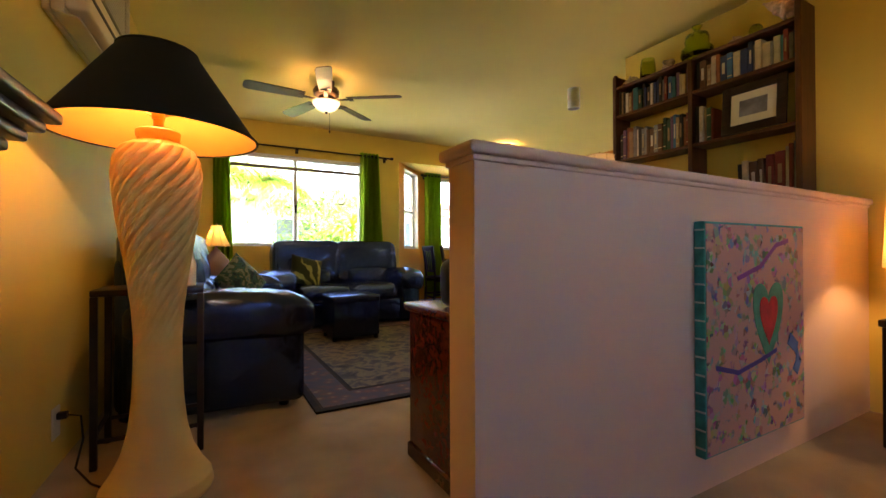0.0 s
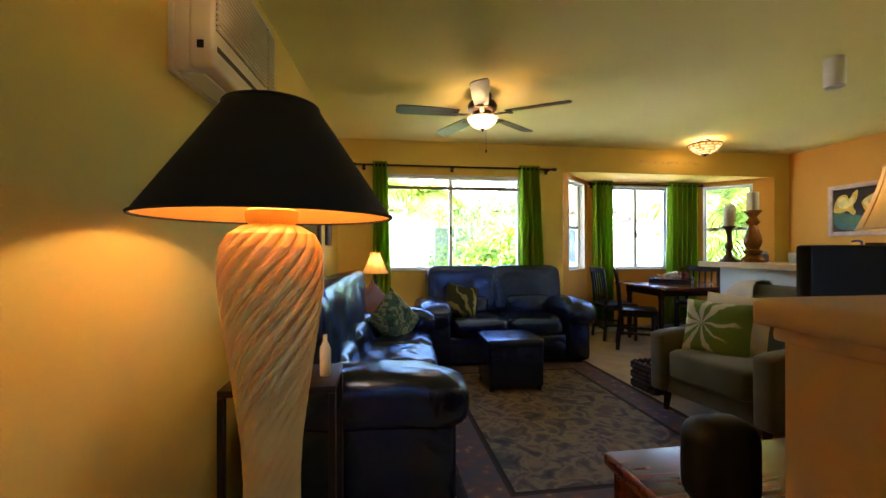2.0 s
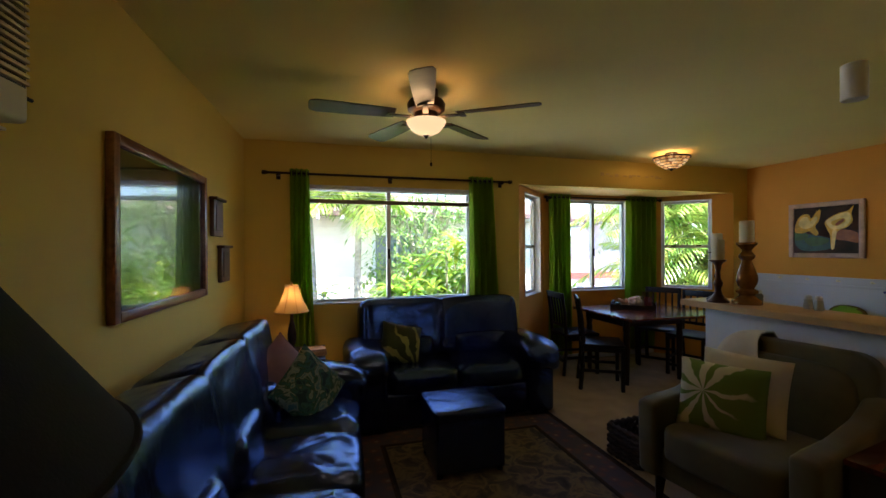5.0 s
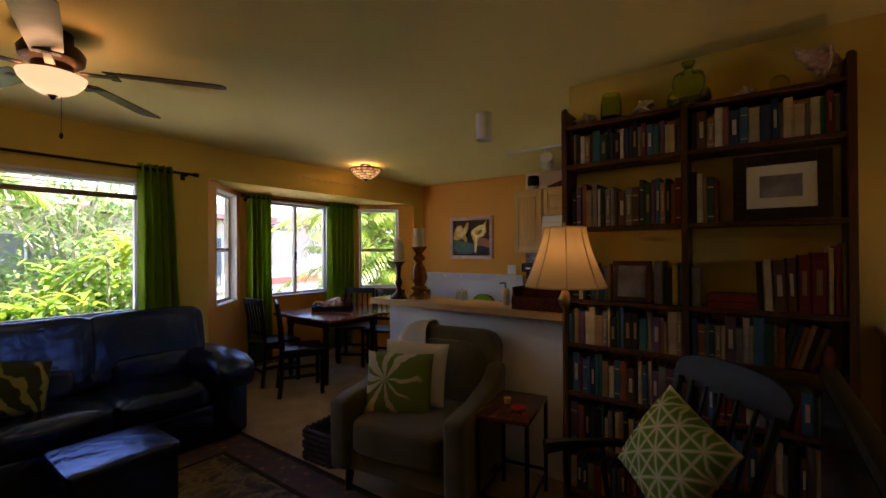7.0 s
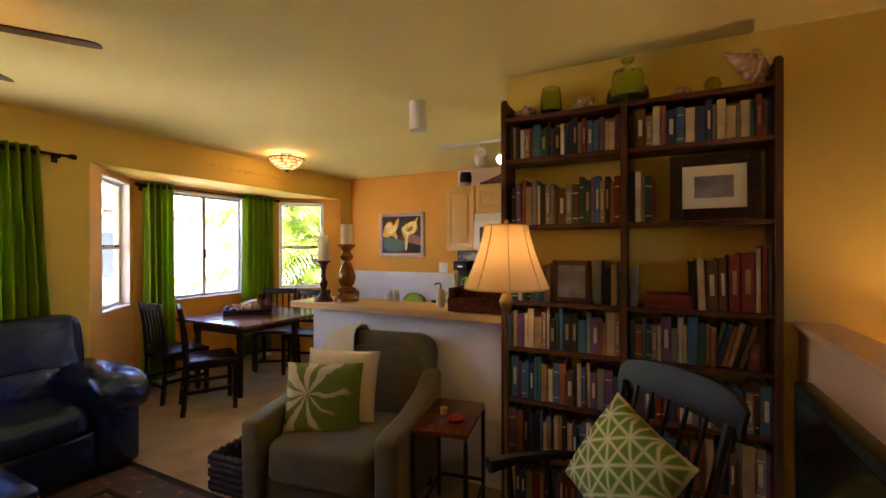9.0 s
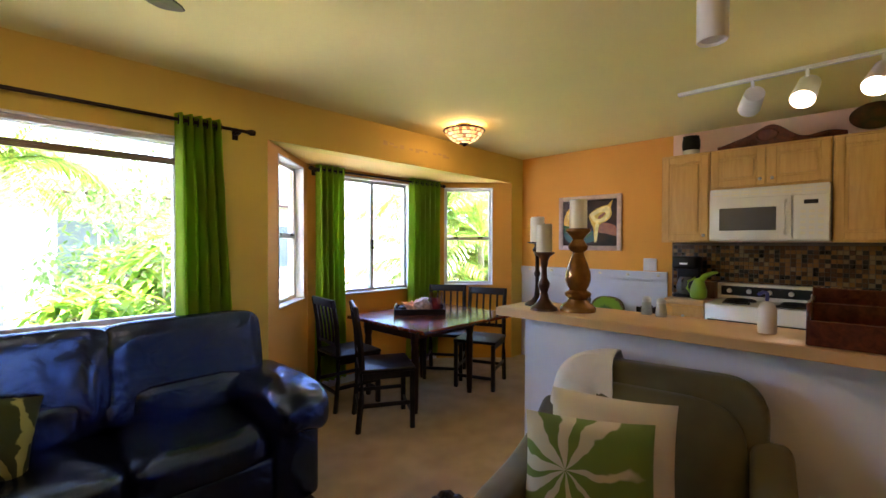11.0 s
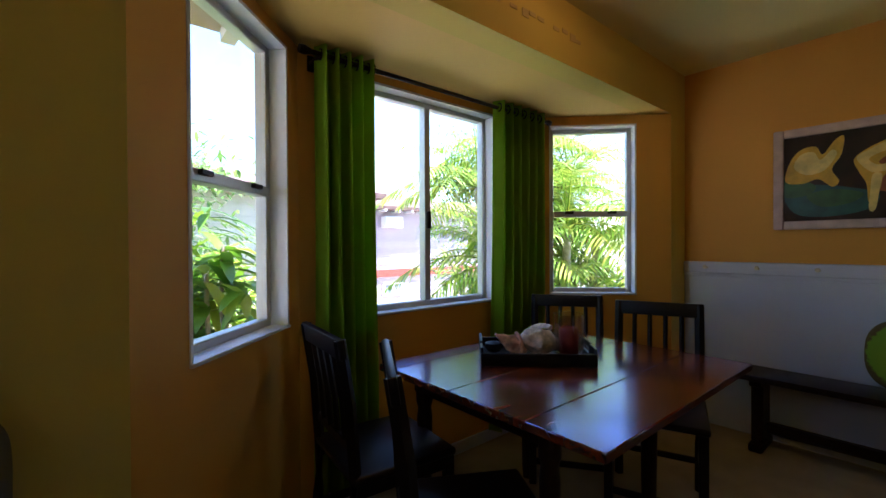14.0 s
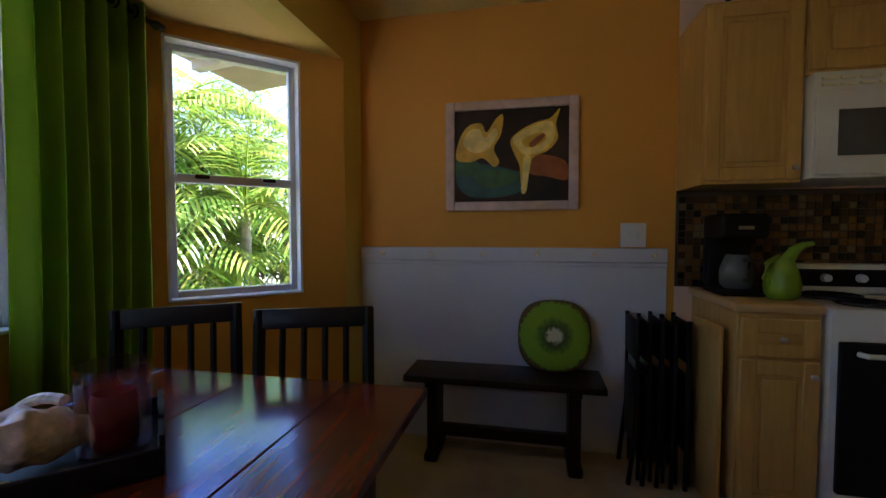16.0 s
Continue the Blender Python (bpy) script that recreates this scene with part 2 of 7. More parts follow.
M = {
    "wall": surf("beige_wall_paint", (0.75, 0.56, 0.115), 0.75, var=0.05, scale=1.5, bump=0.25, bscale=90),
    "orange": surf("orange_wall_paint", (0.70, 0.335, 0.036), 0.7, var=0.06, scale=1.5, bump=0.25, bscale=90),
    "ceiling": surf("ceiling_paint", (0.86, 0.78, 0.32), 0.85, var=0.05, scale=1.2, bump=0.5, bscale=120, dist=0.003),
    "cream": surf("half_wall_paint", (0.82, 0.58, 0.46), 0.7, var=0.05, scale=1.5, bump=0.25, bscale=90),
    "white": surf("white_paint", (0.74, 0.75, 0.80), 0.5, var=0.05, scale=3, bump=0.05),
    "wainscot": surf("white_board", (0.62, 0.64, 0.75), 0.5, var=0.06, scale=3, bump=0.05),
    "floor": surf("beige_carpet", (0.44, 0.33, 0.19), 0.95, var=0.22, scale=5, bump=0.9, bscale=260, dist=0.006, sheen=0.2),
    "alu": surf("aluminium_frame", (0.62, 0.62, 0.62), 0.4, metal=0.5, var=0.05, bump=0.02),
    "pane": pane_glass("window_pane"),
    "dark_metal": surf("dark_bronze", (0.035, 0.022, 0.018), 0.4, metal=0.6, var=0.2, bump=0.05),
    "black": surf("black_plastic", (0.006, 0.006, 0.006), 0.5, var=0.2, bump=0.03, spec=0.25),
    "leather": leather_skin("black_leather"),
    "green": cloth("green_curtain_cloth", (0.30, 0.48, 0.014), 0.58),
    "darkwood": wood("dark_wood", (0.012, 0.006, 0.004), (0.035, 0.015, 0.009), 0.42, coat=0.06),
    "mahogany": wood("mahogany", (0.06, 0.014, 0.008), (0.14, 0.032, 0.014), 0.25, coat=0.15),
    "tabletop": wood("table_top_wood", (0.11, 0.020, 0.006), (0.27, 0.055, 0.014), 0.17, grain=(1.2, 12, 12), coat=1.0),
    "shelfwood": wood("walnut_shelf", (0.050, 0.015, 0.006), (0.115, 0.036, 0.014), 0.45, grain=(14, 14, 1.5), coat=0.05),
    "blackwood": surf("black_painted_wood", (0.010, 0.008, 0.009), 0.42, var=0.3, scale=12, bump=0.08, bscale=60, spec=0.35),
    "maple": wood("maple", (0.58, 0.32, 0.075), (0.67, 0.40, 0.105), 0.42, grain=(14, 14, 1.4), coat=0.1),
    "laminate": surf("tan_laminate", (0.60, 0.37, 0.15), 0.4, var=0.06, scale=12, bump=0.03),
    "gold": surf("gold_leaf", (0.26, 0.11, 0.018), 0.18, metal=0.35, var=0.35, scale=18, bump=0.15, bscale=40),
    "brass": surf("old_brass", (0.45, 0.28, 0.08), 0.35, metal=0.9, var=0.2, bump=0.05),
    "bronze": surf("candle_holder_bronze", (0.10, 0.045, 0.03), 0.3, metal=0.4, var=0.4, scale=14, bump=0.1, bscale=40),
    "wax": surf("candle_wax", (0.80, 0.74, 0.58), 0.5, var=0.05, bump=0.02),
    "plaster": surf("ribbed_plaster", (0.78, 0.55, 0.18), 0.6, var=0.08, scale=5, bump=0.05),
    "shade_black": surf("black_lamp_shade", (0.005, 0.004, 0.005), 0.9, var=0.3, scale=30, bump=0.3, bscale=300),
    "shade_inside": surf("shade_lining", (0.62, 0.30, 0.06), 0.6, var=0.06, bump=0.02),
    "shade_cream": cloth("cream_shade_cloth", (0.84, 0.70, 0.44), 0.55, var=0.06),
    "appliance": surf("white_enamel", (0.76, 0.74, 0.70), 0.3, var=0.03, bump=0.01, coat=0.2),
    "smoke": surf("smoked_glass", (0.10, 0.10, 0.10), 0.12, var=0.1, bump=0.0),
    "steel": surf("brushed_steel", (0.6, 0.6, 0.6), 0.3, metal=1.0, var=0.1, bump=0.02),
}

top_bs = M["tabletop"].node_tree.nodes["Principled BSDF"]
top_bs.inputs["Coat Weight"].default_value = 0.15
top_bs.inputs["IOR"].default_value = 2.1
top_bs.inputs["Specular IOR Level"].default_value = 1.0
# the sky's blue sheen on the table, put into the reflection colour
top_bs.inputs["Specular Tint"].default_value = (0.28, 0.45, 1.0, 1)
M["darkwood"].node_tree.nodes["Principled BSDF"].inputs["Specular IOR Level"].default_value = 0.28


# ---- structure ----
H = 2.42                     # ceiling height
XW0, XW1 = -0.50, -0.09      # the west wall, at y = -1.3 and y = 6.0
WEST_TURN = math.degrees(math.atan2(XW1 - XW0, 7.3))


def west_x(y):
    return XW0 + (XW1 - XW0) * (y + 1.3) / 7.3


def wall(name, length, height, thick, holes, m, material, label, z0=0.0):
    """A wall along x of m with its inner face at y = 0 and its body towards +y; holes are (x0, x1, z0, z1)."""
    xs = sorted({0.0, length, *[h[0] for h in holes], *[h[1] for h in holes]})
    zs = sorted({z0, height, *[h[2] for h in holes], *[h[3] for h in holes]})
    bm = bmesh.new()
    for xa, xb in zip(xs, xs[1:]):
        for za, zb in zip(zs, zs[1:]):
            xc, zc = (xa + xb) / 2, (za + zb) / 2
            if any(h[0] < xc < h[1] and h[2] < zc < h[3] for h in holes):
                continue
            box(bm, xa, xb, 0, thick, za, zb)
    bmesh.ops.remove_doubles(bm, verts=bm.verts, dist=1e-5)
    ob = solid(name, bm, material, label, "wall", kind="structure", smooth=False)
    ob.matrix_basis = m
    return ob


def flat(name, x0, x1, y0, y1, z0, z1, material, label, category):
    bm = bmesh.new()
    box(bm, x0, x1, y0, y1, z0, z1)
    return solid(name, bm, material, label, category, kind="structure", smooth=False)


flat("floor", -0.7, 6.0, -1.4, 6.78, -0.15, 0.0, M["floor"], "short-pile beige carpet on the floor", "floor")
flat("ceiling", -0.7, 6.0, -1.4, 6.14, H, H + 0.12, M["ceiling"], "pale yellow textured ceiling", "ceiling")
W1 = (0.38, 2.08, 0.91, 2.03)
BX0, BX1, BY, BZ = 2.60, 5.57, 6.65, 2.11
BC0, BC1 = BX0 + BY - 6.0, BX1 - BY + 6.0     # corners of the bay
wall("wall_north", 6.3, H, 0.14, [(W1[0] + 0.3, W1[1] + 0.3, W1[2], W1[3]), (BX0 + 0.3, BX1 + 0.3, 0.0, BZ)], pose(-0.3, 6.0, 0), M["wall"], "beige wall with a wide window and a bay")
wall("wall_west", 7.4, H, 0.14, [], pose(XW0, -1.3, 0, 0, 0, 90 - WEST_TURN), M["wall"], "long beige wall behind the sofa")
wall("wall_east", 1.71, H, 0.14, [], pose(5.8, 6.0, 0, 0, 0, -90), M["orange"], "orange wall above white wainscot")
wall("wall_east_kitchen", 5.69, H, 0.14, [], pose(5.8, 4.29, 0, 0, 0, -90), M["cream"], "cream wall behind the kitchen cabinets")
# unseen opening, added to let daylight onto the half wall's hall side
wall("wall_south", 6.6, H, 0.14, [(4.2, 4.75, 1.35, 2.0)], pose(5.9, -1.3, 0, 0, 0, 180), M["wall"], "plain beige wall of the hall with an opening added for daylight")
wall("wall_shelf", 4.1, H, 0.12, [], pose(3.25, 2.80, 0, 0, 0, -90), M["wall"], "beige wall behind the bookcase")
wall("wall_kitchen", 2.45, H, 0.12, [], pose(3.36, 2.40, 0, 0, 0, 0) @ pose(2.45, 0, 0, 0, 0, 180), M["wall"], "plain beige wall closing the kitchen")
BL = math.hypot(BX0 - BC0, BY - 6.0)
LHOLE, RHOLE = (0.20, 0.81, 0.885, 2.055), (0.105, 0.690, 0.88, 2.05)
MHOLE = (0.27, 1.27, 0.87, 2.05)
wall("wall_bay_west", BL, BZ, 0.13, [LHOLE], pose(BX0, 6.0, 0, 0, 0, 45), M["orange"], "orange slanting wall of the bay")
wall("wall_bay_north", BC1 - BC0, BZ, 0.13, [MHOLE], pose(BC0, BY, 0), M["orange"], "orange middle wall of the bay")
wall("wall_bay_east", BL, BZ, 0.13, [RHOLE], pose(BC1, BY, 0, 0, 0, -45), M["orange"], "orange slanting wall of the bay")
bm = bmesh.new()
vs = [bm.verts.new((x, y, BZ)) for x, y in ((BX0 + 0.10, 6.14), (BX1 - 0.10, 6.14), (BC1 + 0.09, BY + 0.1), (BC0 - 0.09, BY + 0.1))]
vt = [bm.verts.new((v.co.x, v.co.y, BZ + 0.1)) for v in vs]
bm.faces.new(vs)
bm.faces.new(vt)
for i in range(4):
    bm.faces.new((vs[i], vs[(i + 1) % 4], vt[(i + 1) % 4], vt[i]))
solid("ceiling_bay", bm, surf("bay_ceiling_paint", (0.82, 0.55, 0.14), 0.7, var=0.05, scale=1.5, bump=0.25, bscale=90), "low flat ceiling of the bay", "ceiling", kind="structure", smooth=False)
# eave and roof over the house, with rafter tails
bm = bmesh.new()
box(bm, -1.5, 7.0, -2.2, 6.2, 2.62, 2.75)
box(bm, -1.5, 7.0, 0, 1.45, -0.05, 0.05, m=pose(0, 6.15, 2.70, -6))
solid("roof_eave", bm, surf("eave_boards", (0.35, 0.27, 0.2), 0.7), "brown boarded roof eave outside", "roof", kind="structure", smooth=False)
bm = bmesh.new()
for k in range(13):
    box(bm, -1.2 + k * 0.62, -1.12 + k * 0.62, 0.1, 1.42, -0.125, -0.05, m=pose(0, 6.15, 2.70, -6))
solid("rafter_tails", bm, surf("rafter_paint", (0.62, 0.58, 0.52), 0.6), "white rafter tails under the eave", "roof", kind="structure", smooth=False)


def window(name, hole, m, label, split, sash=0.05, deep=0.07, thick=0.13):
    """A metal sash window in a hole: frame, one bar at split ('x', value) or ('z', value), panes, white reveal and sill."""
    x0, x1, z0, z1 = hole
    w = tagged(new(name), label, "window", kind="structure")
    w.matrix_basis = m
    bm = bmesh.new()
    for a in ((x0, x0 + 0.04, z0, z1), (x1 - 0.04, x1, z0, z1), (x0 + 0.04, x1 - 0.04, z0, z0 + 0.04), (x0 + 0.04, x1 - 0.04, z1 - 0.04, z1)):
        box(bm, a[0], a[1], deep, deep + sash, a[2], a[3], 0.004, 1)
    part("window_frame", bm, M["alu"], w, "dull aluminium window frame")
    bm = bmesh.new()
    if split[0] == "x":
        box(bm, split[1] - 0.02, split[1] + 0.02, deep - 0.012, deep + sash - 0.004, z0 + 0.04, z1 - 0.04, 0.004, 1)
        cells = ((x0 + 0.04, split[1] - 0.02, z0 + 0.04, z1 - 0.04), (split[1] + 0.02, x1 - 0.04, z0 + 0.04, z1 - 0.04))
    else:
        box(bm, x0 + 0.04, x1 - 0.04, deep - 0.012, deep + sash - 0.004, split[1] - 0.02, split[1] + 0.02, 0.004, 1)
        cells = ((x0 + 0.04, x1 - 0.04, z0 + 0.04, split[1] - 0.02), (x0 + 0.04, x1 - 0.04, split[1] + 0.02, z1 - 0.04))
    part("meeting_rail", bm, M["alu"], w, "aluminium meeting rail")
    for a in cells:
        bm = bmesh.new()
        box(bm, a[0], a[1], deep + 0.02, deep + 0.024, a[2], a[3])
        p = part("pane", bm, M["pane"], w, "clear glass pane", smooth=False)
        p.visible_shadow = False
    bm = bmesh.new()
    t = 0.012
    box(bm, x0, x0 + t, -0.004, deep, z0 + t, z1 - t)
    box(bm, x1 - t, x1, -0.004, deep, z0 + t, z1 - t)
    box(bm, x0, x1, -0.004, deep, z1 - t, z1)
    part("reveal", bm, M["white"], w, "white painted reveal", smooth=False)
    bm = bmesh.new()
    box(bm, x0, x1, -0.012, deep, z0, z0 + t, 0.003, 1)
    part("window_sill", bm, M["white"], w, "white window sill")
    if split[0] == "z":
        bm = bmesh.new()
        for k in (0.25, 0.75):
            xx = x0 + (x1 - x0) * k
            box(bm, xx - 0.03, xx + 0.03, deep - 0.03, deep - 0.012, split[1] + 0.0, split[1] + 0.018, 0.003, 1)
        part("latch", bm, M["dark_metal"], w, "dark sash latches")
    else:
        bm = bmesh.new()
        box(bm, split[1] - 0.012, split[1] + 0.012, deep - 0.03, deep - 0.012, (z0 + z1) / 2 - 0.14, (z0 + z1) / 2 - 0.04, 0.004, 1)
        part("latch", bm, M["dark_metal"], w, "dark sliding sash latch")
    return w


window("window_1", W1, pose(0, 6.0, 0), "wide two-pane sliding window in a metal frame", ("x", 1.215))
window("window_2", LHOLE, pose(BX0, 6.0, 0, 0, 0, 45), "narrow sash window in the bay", ("z", 1.445))
window("window_3", MHOLE, pose(BC0, BY, 0), "two-pane sliding window in the bay", ("x", 0.775))
window("window_4", RHOLE, pose(BC1, BY, 0, 0, 0, -45), "narrow sash window in the bay", ("z", 1.44))

# half wall between the hall and the living room
HWX0, HWX1, HWY0, HWY1, HWZ = 0.795, 3.25, 1.345, 1.465, 1.10
hw = tagged(new("wall_half"), "low cream half wall with a moulded cap", "wall", kind="structure")
bm = bmesh.new()
box(bm, HWX0, HWX1, HWY0, HWY1, 0, HWZ - 0.045)
part("body", bm, M["cream"], hw, smooth=False)
bm = bmesh.new()
box(bm, HWX0 - 0.008, HWX1, HWY0 - 0.008, HWY1 + 0.008, HWZ - 0.045, HWZ - 0.03, 0.004, 2)
box(bm, HWX0 - 0.022, HWX1, HWY0 - 0.022, HWY1 + 0.022, HWZ - 0.03, HWZ, 0.009, 3)
part("cap", bm, M["cream"], hw, "rounded wooden cap painted cream")

# breakfast bar: low wall and worktop
bm = bmesh.new()
box(bm, 3.245, 3.365, 2.80, 4.30, 0, 1.008)
solid("wall_bar", bm, M["white"], "white low wall under the breakfast bar", "wall", kind="structure", smooth=False)
bm = bmesh.new()
box(bm, 3.126, 3.47, 2.80, 4.396, 1.012, 1.05, 0.004, 2)
bar = thing("bar_top", "tan laminate breakfast bar top on the low wall", "counter")
part("top", bm, M["laminate"], bar)
bm = bmesh.new()
box(bm, 3.120, 3.126, 2.80, 4.402, 1.006, 1.047, 0.002, 1)
part("front_edge", bm, M["laminate"], bar)
bm = bmesh.new()
box(bm, 3.126, 3.47, 4.396, 4.402, 1.006, 1.047, 0.002, 1)
part("end_edge", bm, M["laminate"], bar)

# wainscot with a peg rail on the east wall
ws = tagged(new("wainscot"), "white panelled wainscot with a peg rail", "wainscot", kind="structure")
bm = bmesh.new()
box(bm, 5.784, 5.797, 4.33, 5.995, 0.0, 1.03)
part("board", bm, M["wainscot"], ws, smooth=False)
bm = bmesh.new()
box(bm, 5.765, 5.797, 4.33, 5.995, 1.03, 1.105, 0.004, 1)
box(bm, 5.772, 5.784, 4.33, 5.995, 1.005, 1.03, 0.004, 1)
part("rail", bm, M["wainscot"], ws)
for k in range(6):
    bm = bmesh.new()
    y = 5.85 - k * 0.29
    cyl(bm, (5.766, y, 1.065), (5.735, y, 1.07), 0.008, 0.010, 10)
    puff(bm, (5.73, y, 1.071), (0.02, 0.026, 0.026), 1.0, 12, 8)
    part("peg", bm, M["wax"], ws)
bm = bmesh.new()
box(bm, 5.787, 5.798, 4.43, 4.555, 1.11, 1.235, 0.004, 2)
for k in (4.47, 4.515):
    box(bm, 5.779, 5.787, k - 0.006, k + 0.006, 1.16, 1.185, 0.002, 1)
solid("light_switch", bm, M["white"], "white double light switch plate on the orange wall", "switch")
bm = bmesh.new()
box(bm, -0.085, 0.5, 5.985, 5.997, 0, 0.07)
box(bm, 0.5, 2.6, 5.985, 5.997, 0, 0.07)
box(bm, BC0, BC1, BY - 0.015, BY - 0.003, 0, 0.07)
solid("baseboard", bm, M["white"], "white baseboard", "baseboard", kind="structure", smooth=False)


# ---- curtains ----
def rod(x0, x1, y, z, brackets, wall_y, label):
    r = thing("curtain_rod", label, "curtain rod", (0, 0, 0))
    bm = bmesh.new()
    cyl(bm, (x0, y, z), (x1, y, z), 0.011, seg=12)
    part("pole", bm, M["dark_metal"], r)
    for x, s in ((x0, -1), (x1, 1)):
        bm = bmesh.new()
        cyl(bm, (x, y, z), (x + s * 0.025, y, z), 0.012, 0.020, 14)
        cyl(bm, (x + s * 0.025, y, z), (x + s * 0.05, y, z), 0.020, 0.018, 14)
        part("finial", bm, M["dark_metal"], r)
    for x in brackets:
        bm = bmesh.new()
        box(bm, x - 0.012, x + 0.012, y, wall_y - 0.002, z - 0.022, z - 0.008, 0.002, 1)
        box(bm, x - 0.018, x + 0.018, wall_y - 0.012, wall_y - 0.002, z - 0.05, z + 0.02, 0.002, 1)
        part("bracket", bm, M["dark_metal"], r)
    return r


def curtain(x0, x1, b0, b1, y, z_rod, z_bot, folds, seed, label):
    """A grommet curtain: x0..x1 at the rod, b0..b1 at the hem."""
    c = thing("curtain", label, "curtain", ((x0 + x1) / 2, y, z_bot), group="green curtains")
    ox = (x0 + x1) / 2
    rng = random.Random(seed)
    ph = [rng.uniform(-0.5, 0.5) for _ in range(folds + 2)]
    nx, nz, top = folds * 12, 18, z_rod + 0.04
    bm = bmesh.new()
    grid = []
    for side in (0, 1):
        g = []
        for j in range(nz + 1):
            v = j / nz
            z = z_bot + (top - z_bot) * v
            row = []
            for i in range(nx + 1):
                u = i / nx
                k = u * folds
                amp = 0.040 * (1 - 0.25 * v) * (1 + 0.25 * ph[int(k) % len(ph)] * (1 - v))
                xa, xb = x0 + (x1 - x0) * u, b0 + (b1 - b0) * u
                x = xb + (xa - xb) * v ** 0.7 + 0.010 * math.sin(5 * v + ph[int(k) % len(ph)] * 6) * (1 - v)
                yy = amp * math.cos(2 * math.pi * k) + 0.008 * math.sin(9 * u + 4 * v) * (1 - v) + side * 0.003
                row.append(bm.verts.new((x - ox, yy, z - z_bot)))
            g.append(row)
        for j in range(nz):
            for i in range(nx):
                bm.faces.new((g[j][i], g[j][i + 1], g[j + 1][i + 1], g[j + 1][i]))
        grid.append(g)
    a, b = grid
    rim = [(0, i) for i in range(nx)] + [(j, nx) for j in range(nz)] + [(nz, nx - i) for i in range(nx)] + [(nz - j, 0) for j in range(nz)]
    for (j0, i0), (j1, i1) in zip(rim, rim[1:] + rim[:1]):
        bm.faces.new((a[j0][i0], a[j1][i1], b[j1][i1], b[j0][i0]))
    part("cloth", bm, M["green"], c)
    for k in range(folds * 2):
        u = (k + 0.5) / (folds * 2)
        bm = bmesh.new()
        x = x0 + (x1 - x0) * u - ox
        ring = [(x + 0.004 * math.cos(t), 0.024 * math.cos(t), z_rod - z_bot + 0.024 * math.sin(t)) for t in (2 * math.pi * q / 14 for q in range(15))]
        tube(bm, ring, 0.004, 6)
        part("grommet", bm, M["dark_metal"], c, "dark metal grommet")
    return c


rod(0.12, 2.43, 5.92, 2.115, (0.20, 1.22, 2.38), 6.0, "dark bronze curtain rod over the wide window")
curtain(0.30, 0.47, 0.30, 0.52, 5.92, 2.115, 0.10, 4, 1, "green grommet curtain drawn aside beside the wide window")
curtain(2.02, 2.28, 2.04, 2.42, 5.92, 2.115, 0.10, 5, 2, "green grommet curtain gathered beside the wide window")
rod(3.27, 4.93, 6.555, 2.06, (3.31, 4.89), BY, "dark bronze curtain rod inside the bay")
curtain(3.30, 3.595, 3.30, 3.60, 6.555, 2.06, 0.10, 5, 3, "green grommet curtain hanging in the bay")
curtain(4.43, 4.90, 4.40, 4.86, 6.545, 2.06, 0.10, 6, 4, "green grommet curtain hanging in the bay beside the table")

# raised slatted blind in the wide window
bl = thing("window_blind", "raised brown slatted blind under the window head", "blind", (0, 6.03, 1.86))
bm = bmesh.new()
box(bm, 0.41, 2.05, 0.0, 0.035, 0.135, 0.165, 0.003, 1)
part("head_rail", bm, M["white"], bl)
BROWN_SLAT = surf("blind_slats", (0.28, 0.2, 0.12), 0.5)
for k in range(4):
    bm = bmesh.new()
    box(bm, 0.41, 2.05, 0.002, 0.032, 0.003 + k * 0.010, 0.011 + k * 0.010, 0.001, 1)
    part("gathered_slat", bm, BROWN_SLAT, bl, "brown gathered slat")
for k in range(3):
    bm = bmesh.new()
    box(bm, 0.41, 2.05, 0.0, 0.03, -0.001, 0.001, m=pose(0, 0.003, 0.062 + k * 0.026, 14))
    part("slat", bm, M["white"], bl, smooth=False)
for k in (0.6, 1.85):
    bm = bmesh.new()
    cyl(bm, (k, 0.016, 0.0), (k, 0.016, 0.14), 0.0015, seg=6)
    part("cord", bm, M["white"], bl)


